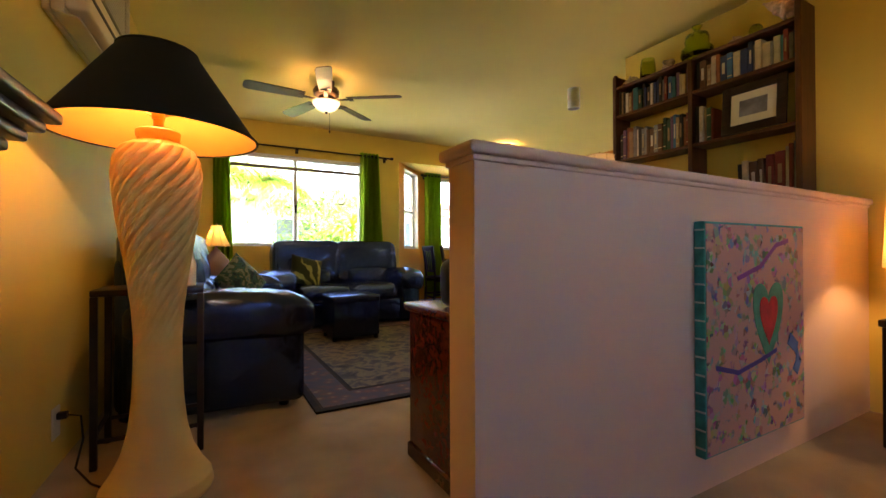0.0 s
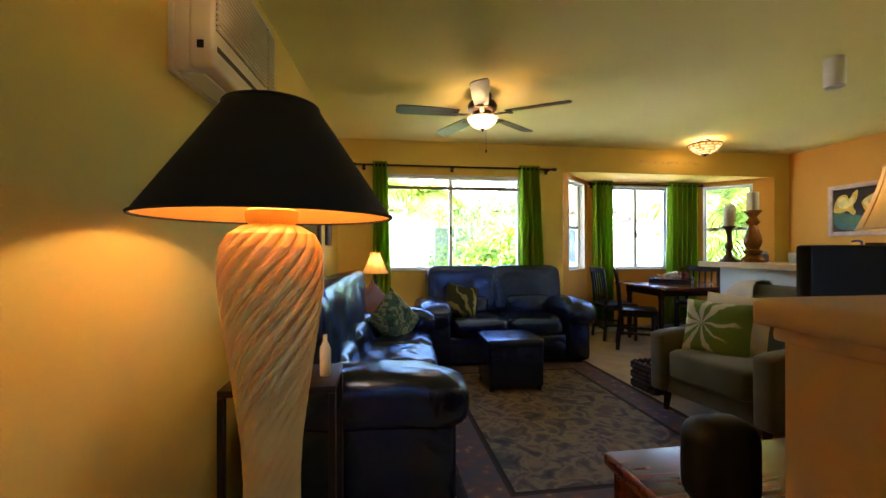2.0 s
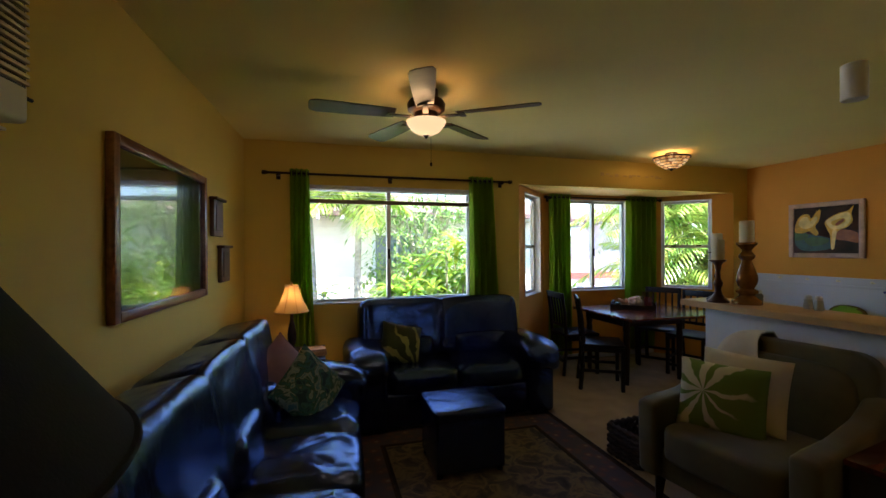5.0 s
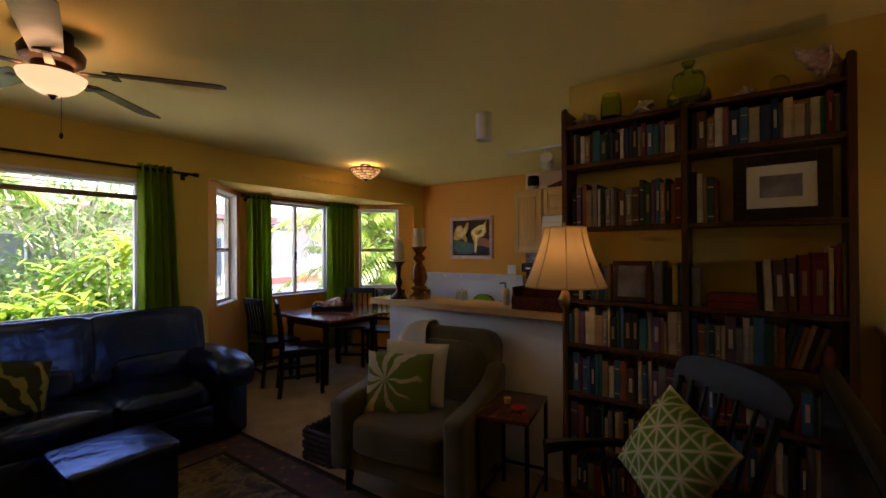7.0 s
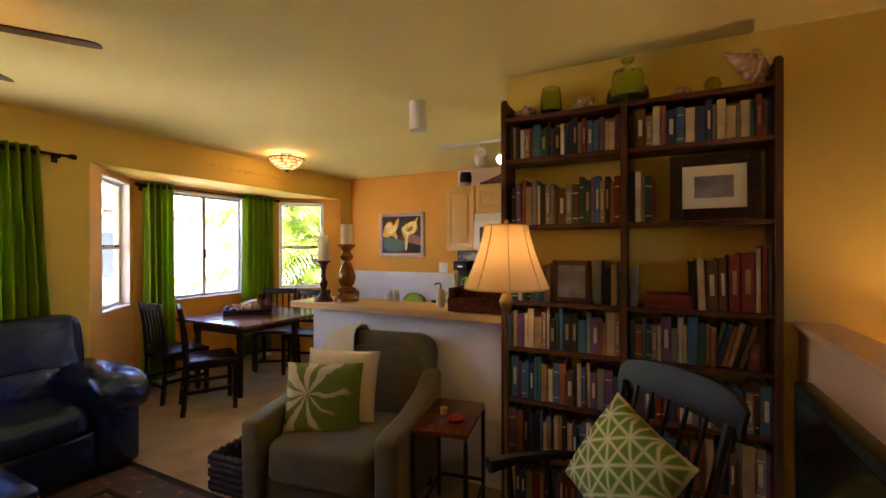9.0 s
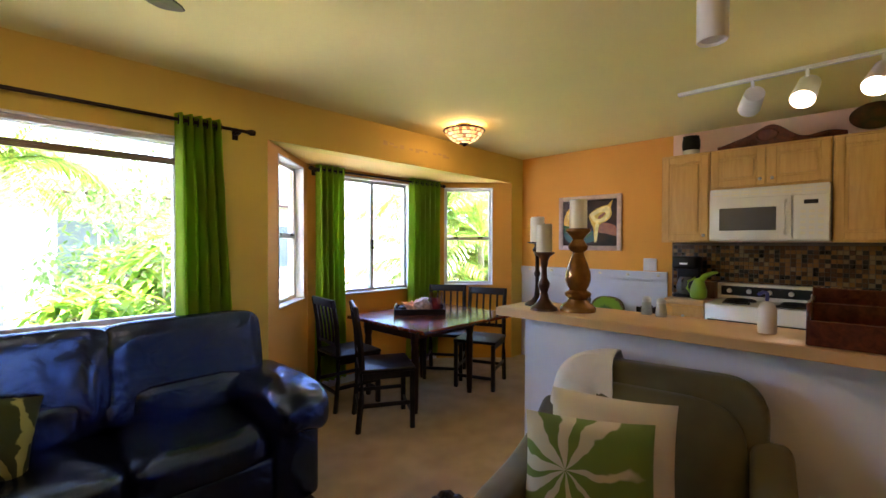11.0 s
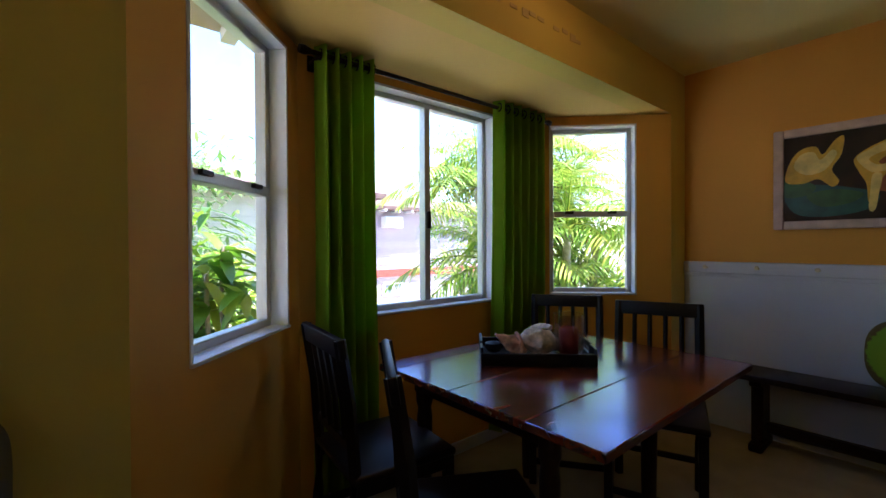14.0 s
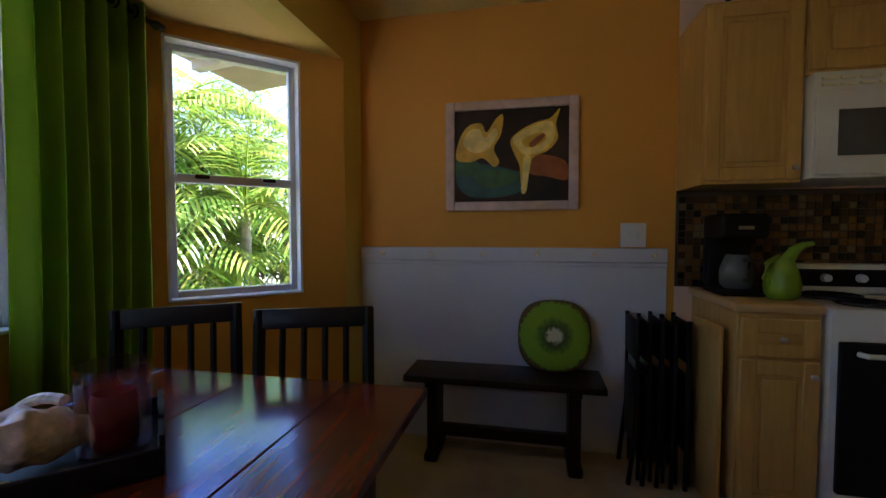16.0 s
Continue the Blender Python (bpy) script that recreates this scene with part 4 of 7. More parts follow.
metal_side_table("dark side table on slim metal legs behind the ribbed lamp", (0.035, 2.71, 0), 0.38, 0.30, 0.69, M["darkwood"])
metal_side_table("walnut side table with black metal legs beside the armchair", (2.86, 2.99, 0), 0.44, 0.28, 0.56, M["mahogany"], 10, 0.010)
metal_side_table("dark corner table between the sofas", (0.34, 5.62, 0), 0.52, 0.52, 0.56, M["darkwood"], 0, 0.02)
for k, (hh, col) in enumerate(((0.035, (0.42, 0.28, 0.16)), (0.02, (0.5, 0.36, 0.26)))):
    bm = bmesh.new()
    box(bm, -0.10 + 0.012 * k, 0.10 - 0.004 * k, -0.07 + 0.006 * k, 0.07 - 0.008 * k, 0, hh, 0.003, 1)
    solid("book", bm, surf("paperback_cover", col, 0.6, var=0.3), "tan paperback lying on the corner table", "book", (0.50, 5.52, 0.56 + 0.0352 * k), 12)
bm = bmesh.new()
lathe(bm, [(0.018, 0.0), (0.02, 0.006), (0.02, 0.10), (0.012, 0.118), (0.008, 0.13), (0.008, 0.15)], 20)
solid("lotion_bottle", bm, M["wax"], "cream lotion bottle on the dark side table", "bottle", (0.175, 2.69, 0.69))
db = thing("candle_dish", "small red dish with a glass tealight on the side table", "dish", (2.80, 2.93, 0.56))
bm = bmesh.new()
lathe(bm, [(0.022, 0.0), (0.04, 0.008), (0.043, 0.018), (0.036, 0.014), (0.0, 0.008)], 24, close=False)
part("dish", bm, surf("red_glaze", (0.35, 0.03, 0.02), 0.15), db)
bm = bmesh.new()
lathe(bm, [(0.018, 0.0), (0.022, 0.03), (0.0, 0.03)], 18, at=(0.06, 0.10, 0), close=False)
part("tealight", bm, surf("amber_glass", (0.6, 0.4, 0.12), 0.1), db)
bs_ = thing("storage_basket", "dark woven square basket on the carpet beside the armchair", "basket", (2.63, 4.27, 0), 6)
for k in range(6):
    bm = bmesh.new()
    z = 0.02 + k * 0.037
    pts = [(0.13, -0.13), (0.13, 0.13), (-0.13, 0.13), (-0.13, -0.13), (0.13, -0.13)]
    ring = []
    for (xa, ya), (xb, yb) in zip(pts, pts[1:]):
        for q in range(10):
            ring.append((xa + (xb - xa) * q / 10, ya + (yb - ya) * q / 10, z + 0.006 * (-1) ** (q + k)))
    ring.append(ring[0])
    tube(bm, ring, 0.018, 7)
    part("woven_band", bm, surf("dark_wicker", (0.035, 0.02, 0.016), 0.6, var=0.4, bump=0.4, bscale=90), bs_)
bm = bmesh.new()
box(bm, -0.12, 0.12, -0.12, 0.12, 0.0, 0.015)
part("bottom", bm, M["darkwood"], bs_)

# ---- green armchair ----
OLIVE = surf("olive_chair_cloth", (0.115, 0.095, 0.030), 0.85, var=0.25, scale=7, bump=0.4, bscale=350, sheen=0.25)
ac = thing("armchair", "olive green fabric armchair on tapered wooden feet", "chair", (2.785, 3.56, 0), -81)
ac.scale = (1.05, 1.0, 1.03)
bm = bmesh.new()
box(bm, -0.36, 0.36, -0.34, 0.30, 0.13, 0.30, 0.02, 3)
part("frame", bm, OLIVE, ac)
bm = bmesh.new()
puff(bm, (0, -0.09, 0.345), (0.58, 0.62, 0.20), 0.28, 36, 18)
part("seat_cushion", bm, OLIVE, ac, "plump seat cushion")
bm = bmesh.new()
t = pose(0, 0.30, 0.53, -10)
BACK_EDGE = [(-0.355, -0.36)] + [(-0.175 + 0.18 * math.cos(a), 0.165 + 0.18 * math.sin(a)) for a in (math.pi - math.pi / 2 * k / 8 for k in range(9))] \
    + [(0.235 + 0.12 * math.cos(a), 0.225 + 0.12 * math.sin(a)) for a in (math.pi / 2 - math.pi / 2 * k / 6 for k in range(7))] + [(0.355, -0.36)]
lo, hi = ([bm.verts.new(t @ Vector((x, y, z))) for x, z in BACK_EDGE] for y in (-0.075, 0.075))
bm.faces.new(lo)
bm.faces.new(hi)
for i in range(len(lo)):
    bm.faces.new((lo[i], lo[(i + 1) % len(lo)], hi[(i + 1) % len(lo)], hi[i]))
bmesh.ops.recalc_face_normals(bm, faces=bm.faces)
bmesh.ops.bevel(bm, geom=[e for e in bm.edges if abs(e.calc_face_angle(0)) > 1.2], offset=0.03, segments=3, affect="EDGES", profile=0.5)
puff(bm, (0, -0.05, -0.04), (0.60, 0.14, 0.60), 0.45, 32, 18, m=t)
part("backrest", bm, OLIVE, ac)
for x in (-1, 1):
    bm = bmesh.new()
    prof = [(-0.39, 0.14), (0.26, 0.14), (0.28, 0.70), (0.12, 0.61), (-0.10, 0.565), (-0.30, 0.555), (-0.40, 0.54)]
    lo = [bm.verts.new((x * 0.30, y, z)) for y, z in prof]
    hi = [bm.verts.new((x * 0.415, y, z)) for y, z in prof]
    bm.faces.new(lo)
    bm.faces.new(hi)
    for i in range(len(prof)):
        bm.faces.new((lo[i], lo[(i + 1) % len(prof)], hi[(i + 1) % len(prof)], hi[i]))
    bmesh.ops.recalc_face_normals(bm, faces=bm.faces)
    bmesh.ops.bevel(bm, geom=list(bm.edges), offset=0.028, segments=3, affect="EDGES", profile=0.5)
    part("arm", bm, OLIVE, ac, "sloping padded arm")
for x in (-0.33, 0.33):
    for y, s in ((-0.31, -1), (0.25, 1)):
        bm = bmesh.new()
        cyl(bm, (x, y + s * 0.02, 0.0), (x, y, 0.14), 0.022, 0.034, 4)
        part("leg", bm, M["darkwood"], ac, "tapered dark wooden foot")
ACM = pose(2.785, 3.56, 0, 0, 0, -81) @ Matrix.Diagonal((1.05, 1.0, 1.03, 1))
throw_pillow("plain cream pillow behind a printed one on the armchair", pose(2.775, 3.645, 0.645, -15, 2, -68), 0.42, 0.40, 0.13, CREAM_CLOTH)
throw_pillow("green and cream palm-leaf pillow on the armchair", pose(2.655, 3.67, 0.60, -14, 1, -62), 0.42, 0.39, 0.14, P_LEAF)
# cream throw over the corner of the chair's back
bm = bmesh.new()
edge = [(-0.355, -0.22), (-0.355, -0.10), (-0.355, 0.06)] + BACK_EDGE[1:10] + [(-0.13, 0.347)]
sect = [(-0.112, -0.168), (-0.116, -0.10), (-0.116, -0.03), (-0.09, 0.014), (-0.03, 0.032), (0.04, 0.031), (0.098, 0.0), (0.118, -0.06), (0.122, -0.12), (0.116, -0.168)]
g = []
for i, (x, z) in enumerate(edge):
    px, pz = edge[max(i - 1, 0)]
    qx, qz = edge[min(i + 1, len(edge) - 1)]
    tn = Vector((qx - px, 0, qz - pz)).normalized()
    nrm = Vector((-tn.z, 0, tn.x))
    g.append([bm.verts.new(Vector((x, yy + 0.006 * math.sin(i * 1.3 + q), z)) + nrm * (off + 0.004 * math.sin(i * 0.9 + 2 * q))) for q, (yy, off) in enumerate(sect)])
for r0, r1 in zip(g, g[1:]):
    for q in range(len(sect) - 1):
        bm.faces.new((r0[q], r0[q + 1], r1[q + 1], r1[q]))
bmesh.ops.recalc_face_normals(bm, faces=bm.faces)
bmesh.ops.solidify(bm, geom=list(bm.faces), thickness=0.008)
ob = solid("throw_blanket", bm, surf("cream_wool", (0.70, 0.62, 0.48), 0.95, var=0.08, bump=0.5, bscale=200), "cream throw blanket draped over the armchair's back", "blanket")
ob.matrix_basis = ACM @ pose(0, 0.30, 0.53, -10)


# ---- television stand, television, speaker ----
ts = thing("tv_stand", "mahogany low cabinet behind the half wall", "cabinet", (1.53, 1.80, 0))
bm = bmesh.new()
box(bm, -0.565, 0.565, -0.285, 0.285, 0.0, 0.595)
box(bm, -0.575, 0.575, -0.29, 0.295, 0.0, 0.06, 0.006, 1)
part("body", bm, M["mahogany"], ts)
bm = bmesh.new()
box(bm, -0.585, 0.585, -0.30, 0.305, 0.595, 0.63, 0.010, 3)
part("top", bm, M["mahogany"], ts)
for k in (-1, 1):
    bm = bmesh.new()
    box(bm, k * 0.28 - 0.26, k * 0.28 + 0.26, 0.285, 0.303, 0.08, 0.57, 0.004, 1)
    door = part("door", bm, M["mahogany"], ts)
    bm = bmesh.new()
    puff(bm, (k * 0.05, 0.315, 0.34), (0.026, 0.026, 0.026), 1, 12, 8)
    part("knob", bm, M["brass"], door)
tv = thing("television", "flat black television standing on the low cabinet", "television", (1.56, 1.765, 0.63), 0)
bm = bmesh.new()
box(bm, -0.40, 0.40, -0.016, 0.016, 0.05, 0.53, 0.006, 2)
part("case", bm, M["black"], tv)
bm = bmesh.new()
box(bm, -0.375, 0.375, 0.0155, 0.018, 0.08, 0.51)
part("screen", bm, surf("tv_screen", (0.006, 0.006, 0.007), 0.12, var=0.05, bump=0), tv, "glossy dark screen", smooth=False)
bm = bmesh.new()
box(bm, -0.18, 0.18, -0.05, 0.07, 0, 0.015, 0.005, 2)
box(bm, -0.04, 0.04, -0.015, 0.015, 0.012, 0.06)
part("foot", bm, M["black"], tv)
bm = bmesh.new()
box(bm, -0.07, 0.07, -0.055, 0.055, 0, 0.18, 0.045, 5)
spk = thing("loudspeaker", "small black rounded loudspeaker on the low cabinet", "speaker", (1.06, 1.85, 0.63))
part("body", bm, M["black"], spk)
bm = bmesh.new()
lathe(bm, [(0.030, 0.0), (0.034, 0.004), (0.018, 0.006)], 28, m=pose(0, 0.054, 0.09, -90))
part("grille", bm, surf("speaker_cloth", (0.015, 0.015, 0.016), 0.95, bump=0.5, bscale=600), spk, "round black cloth grille")

# ---- display cabinet by the west wall ----
CABWOOD = wood("dark_cabinet_wood", (0.030, 0.009, 0.006), (0.070, 0.020, 0.012), 0.34, coat=0.15)
dc = thing("display_cabinet", "dark wooden cabinet with glass doors and a stepped cornice", "cabinet", (west_x(1.0) + 0.045, 0.965, 0), -WEST_TURN)
bm = bmesh.new()
box(bm, 0.0, 0.02, -0.47, 0.47, 0.06, 0.98)
box(bm, 0.02, 0.22, -0.47, -0.44, 0.06, 0.98)
box(bm, 0.02, 0.22, 0.44, 0.47, 0.06, 0.98)
box(bm, 0.0, 0.235, -0.485, 0.485, 0.0, 0.08, 0.008, 2)
box(bm, 0.02, 0.22, -0.44, 0.44, 0.40, 0.42)
box(bm, 0.02, 0.22, -0.44, 0.44, 0.955, 0.98)
part("body", bm, CABWOOD, dc)
for k in range(5):
    bm = bmesh.new()
    o = 0.012 + 0.018 * k
    box(bm, 0.0, 0.22 + o, -0.47 - o, 0.47 + o, 0.98 + 0.021 * k, 0.98 + 0.021 * k + 0.0205, 0.006, 3)
    part("cornice_step", bm, CABWOOD, dc)
for k in (-1, 1):
    y0, y1 = (0.004, 0.436) if k > 0 else (-0.436, -0.004)
    door = None
    for nm, q in (("door", (y0, y0 + 0.07, 0.09, 0.95)), ("stile", (y1 - 0.07, y1, 0.09, 0.95)), ("rail", (y0 + 0.07, y1 - 0.07, 0.09, 0.16)),
                  ("rail", (y0 + 0.07, y1 - 0.07, 0.88, 0.95)), ("rail", (y0 + 0.07, y1 - 0.07, 0.38, 0.44))):
        bm = bmesh.new()
        box(bm, 0.222, 0.242, q[0], q[1], q[2], q[3], 0.003, 1)
        ob = part(nm, bm, CABWOOD, door or dc)
        door = door or ob
    bm = bmesh.new()
    box(bm, 0.226, 0.236, y0 + 0.07, y1 - 0.07, 0.16, 0.38, 0.003, 1)
    part("door_panel", bm, CABWOOD, door)
    bm = bmesh.new()
    box(bm, 0.230, 0.234, y0 + 0.07, y1 - 0.07, 0.44, 0.88)
    p = part("door_glass", bm, M["pane"], door, "clear glass of the door", smooth=False)
    p.visible_shadow = False
bm = bmesh.new()
lathe(bm, [(0.06, 0.0), (0.06, 0.015), (0.015, 0.03), (0.012, 0.08), (0.045, 0.12), (0.055, 0.16), (0.03, 0.20), (0.04, 0.24), (0.02, 0.28), (0.0, 0.29)], 18, close=False)
solid("ornament", bm, M["brass"], "dull brass ornament inside the glass cabinet", "ornament", (west_x(1.2) + 0.12, 1.22, 0.42))
bm = bmesh.new()
box(bm, -0.10, 0.10, -0.05, 0.05, 0, 0.15, 0.012, 3)
solid("glass_block", bm, glass("green_block_glass", (0.12, 0.45, 0.02), 0.15), "green glass block vase on the cabinet", "vase", (west_x(1.2) + 0.10, 1.28, 1.085), 8)

# ---- wall air conditioner ----
au = thing("air_conditioner", "cream wall air conditioner with a slatted grille", "air conditioner", (west_x(2.84) + 0.003, 2.84, 1.735), -WEST_TURN)
au.scale = (1.0, 0.9, 1.0)
CREAMP = surf("cream_plastic", (0.68, 0.60, 0.44), 0.45, var=0.05, bump=0.02)
bm = bmesh.new()
box(bm, 0.0, 0.018, -0.36, 0.36, -0.02, 0.02, 0.003, 1)
box(bm, 0.0, 0.018, -0.36, -0.33, 0.02, 0.42, 0.003, 1)
box(bm, 0.0, 0.018, 0.33, 0.36, 0.02, 0.42, 0.003, 1)
part("mount", bm, CREAMP, au, "cream mounting frame on the wall")
bm = bmesh.new()
box(bm, 0.018, 0.060, -0.345, 0.345, -0.012, 0.42, 0.006, 2)
part("shell", bm, CREAMP, au)
bm = bmesh.new()
box(bm, 0.060, 0.135, -0.35, 0.35, 0.0, 0.43, 0.014, 3)
part("case", bm, CREAMP, au)
bm = bmesh.new()
box(bm, 0.025, 0.10, -0.33, 0.33, -0.020, -0.012, 0.002, 1)
part("drip_tray", bm, M["alu"], au, "grey tray under the case")
# flat dark plates on the case give the shade between the slats
bm = bmesh.new()
box(bm, 0.1335, 0.1355, -0.33, 0.215, 0.125, 0.405)
part("grille_shade_plate", bm, M["smoke"], au, "dark plate for the shade between the grille slats", smooth=False)
bm = bmesh.new()
box(bm, 0.1335, 0.1355, 0.235, 0.335, 0.085, 0.40)
part("vent_shade_plate", bm, M["smoke"], au, smooth=False)
for k in range(16):
    z = 0.13 + k * 0.017
    bm = bmesh.new()
    box(bm, 0.134, 0.145, -0.33, 0.215, z, z + 0.010, 0.001, 1)
    part("slat", bm, CREAMP, au)
for k in range(17):
    z = 0.09 + k * 0.018
    bm = bmesh.new()
    box(bm, 0.134, 0.145, 0.235, 0.335, z, z + 0.009, 0.001, 1)
    part("vent_slat", bm, CREAMP, au)
# black strip on the uncut case, as the slot's shade
bm = bmesh.new()
box(bm, 0.1335, 0.137, -0.32, 0.23, 0.060, 0.078)
part("louvre", bm, M["black"], au, "black strip for the shade in the louvre slot", smooth=False)
bm = bmesh.new()
box(bm, 0.085, 0.105, -0.353, -0.349, 0.06, 0.085)
part("latch", bm, M["black"], au, "small black latch", smooth=False)
bm = bmesh.new()
cyl(bm, (0.12, 0.345, 0.07), (0.12, 0.385, 0.07), 0.005, seg=8)
part("knob", bm, M["black"], au, "small black knob")

# ---- pictures on the west wall ----
WM = pose(west_x(4.31) + 0.002, 4.31, 1.513, 0, 0, 90 - WEST_TURN)     # x along the wall, -y into the room
bp_ = thing("framed_picture", "large dark glazed picture in a brown wooden frame", "picture")
bp_.matrix_basis = WM


def frame_bars(bm, w, h, t, d, bev=0.006):
    for a in ((-w / 2, -w / 2 + t, -h / 2, h / 2), (w / 2 - t, w / 2, -h / 2, h / 2), (-w / 2 + t, w / 2 - t, -h / 2, -h / 2 + t), (-w / 2 + t, w / 2 - t, h / 2 - t, h / 2)):
        box(bm, a[0], a[1], -d, 0, a[2], a[3], bev, 2)


bm = bmesh.new()
frame_bars(bm, 1.10, 0.74, 0.045, 0.035)
part("frame", bm, wood("brown_frame", (0.16, 0.06, 0.02), (0.30, 0.12, 0.04), 0.35), bp_)
bm = bmesh.new()
box(bm, -0.505, 0.505, -0.018, -0.004, -0.325, 0.325)
part("glazed_print", bm, surf("dark_glazed_print", (0.012, 0.03, 0.03), 0.03, var=0.5, scale=3, bump=0, spec=0.9, coat=1.0), bp_, "dark print behind shiny glass", smooth=False)
for y, z in ((5.12, 1.65), (5.29, 1.325)):
    bm = bmesh.new()
    box(bm, -0.105, 0.105, -0.03, 0, -0.13, 0.13, 0.006, 2)
    box(bm, -0.12, 0.12, -0.05, 0, 0.115, 0.135, 0.004, 1)
    box(bm, -0.075, 0.075, -0.036, -0.03, -0.09, 0.09, 0.002, 1)
    ob = solid("wall_plaque", bm, wood("plaque_wood", (0.05, 0.018, 0.010), (0.10, 0.04, 0.02), 0.4), "small carved dark wooden plaque on the wall", "plaque", group="wall plaques")
    ob.matrix_basis = pose(west_x(y) + 0.003, y, z, 0, 0, 90 - WEST_TURN)

# ---- painted canvas on the half wall ----
cv = thing("canvas_painting", "unframed abstract canvas with a red heart and turquoise edges", "painting", (2.05, HWY0 - 0.001, 0.535))
mt, nt, bs = nodes_of("dotted_paint")
n, l = nt.nodes, nt.links
tc = n.new("ShaderNodeTexCoord")
vo, nz = n.new("ShaderNodeTexVoronoi"), n.new("ShaderNodeTexNoise")
vo.inputs["Scale"].default_value, nz.inputs["Scale"].default_value, nz.inputs["Detail"].default_value = 40.0, 20.0, 6.0
l.new(tc.outputs["Object"], vo.inputs["Vector"])
l.new(tc.outputs["Object"], nz.inputs["Vector"])
hs = n.new("ShaderNodeHueSaturation")
hs.inputs["Saturation"].default_value, hs.inputs["Value"].default_value = 0.75, 0.55
l.new(vo.outputs["Color"], hs.inputs["Color"])
rp = ramp_of(n, [(0.0, (0, 0, 0)), (0.50, (0, 0, 0)), (0.56, (1, 1, 1))])
l.new(nz.outputs["Fac"], rp.inputs["Fac"])
mx = n.new("ShaderNodeMix")
mx.data_type = "RGBA"
mx.inputs["A"].default_value = (0.60, 0.34, 0.30, 1)
l.new(rp.outputs["Color"], mx.inputs["Factor"])
l.new(hs.outputs["Color"], mx.inputs["B"])
l.new(mx.outputs["Result"], bs.inputs["Base Color"])
bs.inputs["Roughness"].default_value = 0.6
TURQ = surf("turquoise_paint", (0.04, 0.36, 0.34), 0.55, var=0.4, scale=20, bump=0.2)
bm = bmesh.new()
box(bm, -0.36, 0.36, -0.036, 0, -0.40, 0.40, 0.003, 1)
part("stretched_canvas", bm, TURQ, cv, "turquoise canvas edge", smooth=False)
bm = bmesh.new()
box(bm, -0.352, 0.352, -0.0385, -0.036, -0.392, 0.392)
part("painted_face", bm, mt, cv, "pink dotted painted face", smooth=False)
for k in range(13):
    bm = bmesh.new()
    z = -0.37 + k * 0.0615
    box(bm, -0.3625, -0.36, -0.036, 0, z, z + 0.006)
    part("edge_stripe", bm, surf("pale_stripe_paint", (0.55, 0.7, 0.65), 0.6) if k == 0 else bpy.data.materials["pale_stripe_paint"], cv, smooth=False)
heart = []
for k in range(40):
    t = 2 * math.pi * k / 40
    heart.append((0.16 * math.sin(t) ** 3 * 0.62, (0.13 * math.cos(t) - 0.05 * math.cos(2 * t) - 0.02 * math.cos(3 * t)) * 1.05))
for nm, k, col, d in (("heart_border", 1.15, (0.05, 0.36, 0.26), 0.0015), ("heart", 0.68, (0.62, 0.02, 0.045), 0.003)):
    bm = bmesh.new()
    slab(bm, [(x * k + 0.06, z * k * 0.95 + 0.05) for x, z in heart], Matrix.Translation((0, -0.0385, 0)), d)
    part(nm, bm, surf(nm + "_paint", col, 0.5, var=0.3, scale=20), cv, smooth=False)
for pts, col in (([(-0.30, -0.10), (-0.16, -0.135), (0.0, -0.11), (0.12, -0.085)], (0.05, 0.05, 0.45)), ([(-0.16, 0.20), (0.0, 0.24), (0.12, 0.32), (0.22, 0.34)], (0.25, 0.05, 0.35)), ([(0.22, -0.05), (0.28, -0.09), (0.30, -0.15), (0.27, -0.19)], (0.08, 0.2, 0.55))):
    bm = bmesh.new()
    tube(bm, [(x, -0.040, z) for x, z in pts], 0.010 if col[2] < 0.5 else 0.028, 6)
    for v in bm.verts:
        v.co.y = -0.0395 + (v.co.y + 0.040) * 0.1
    part("brush_stroke", bm, surf("stroke_paint", col, 0.5), cv)


# ---- ceiling fan ----
fan = thing("ceiling_fan", "five-blade ceiling fan with a lit frosted bowl", "fan", (1.208, 4.455, H))
bm = bmesh.new()
lathe(bm, [(0.0, -0.145), (0.09, -0.145), (0.115, -0.125), (0.12, -0.09), (0.105, -0.065), (0.075, -0.055), (0.075, 0.0)], 40, close=False)
part("motor", bm, M["dark_metal"], fan, "dark bronze motor housing")
bm = bmesh.new()
lathe(bm, [(0.055, -0.19), (0.075, -0.175), (0.075, -0.145)], 32)
part("light_fitter", bm, M["dark_metal"], fan)
BLADE = wood("fan_blade", (0.035, 0.018, 0.010), (0.075, 0.04, 0.022), 0.4, grain=(1.5, 14, 14))
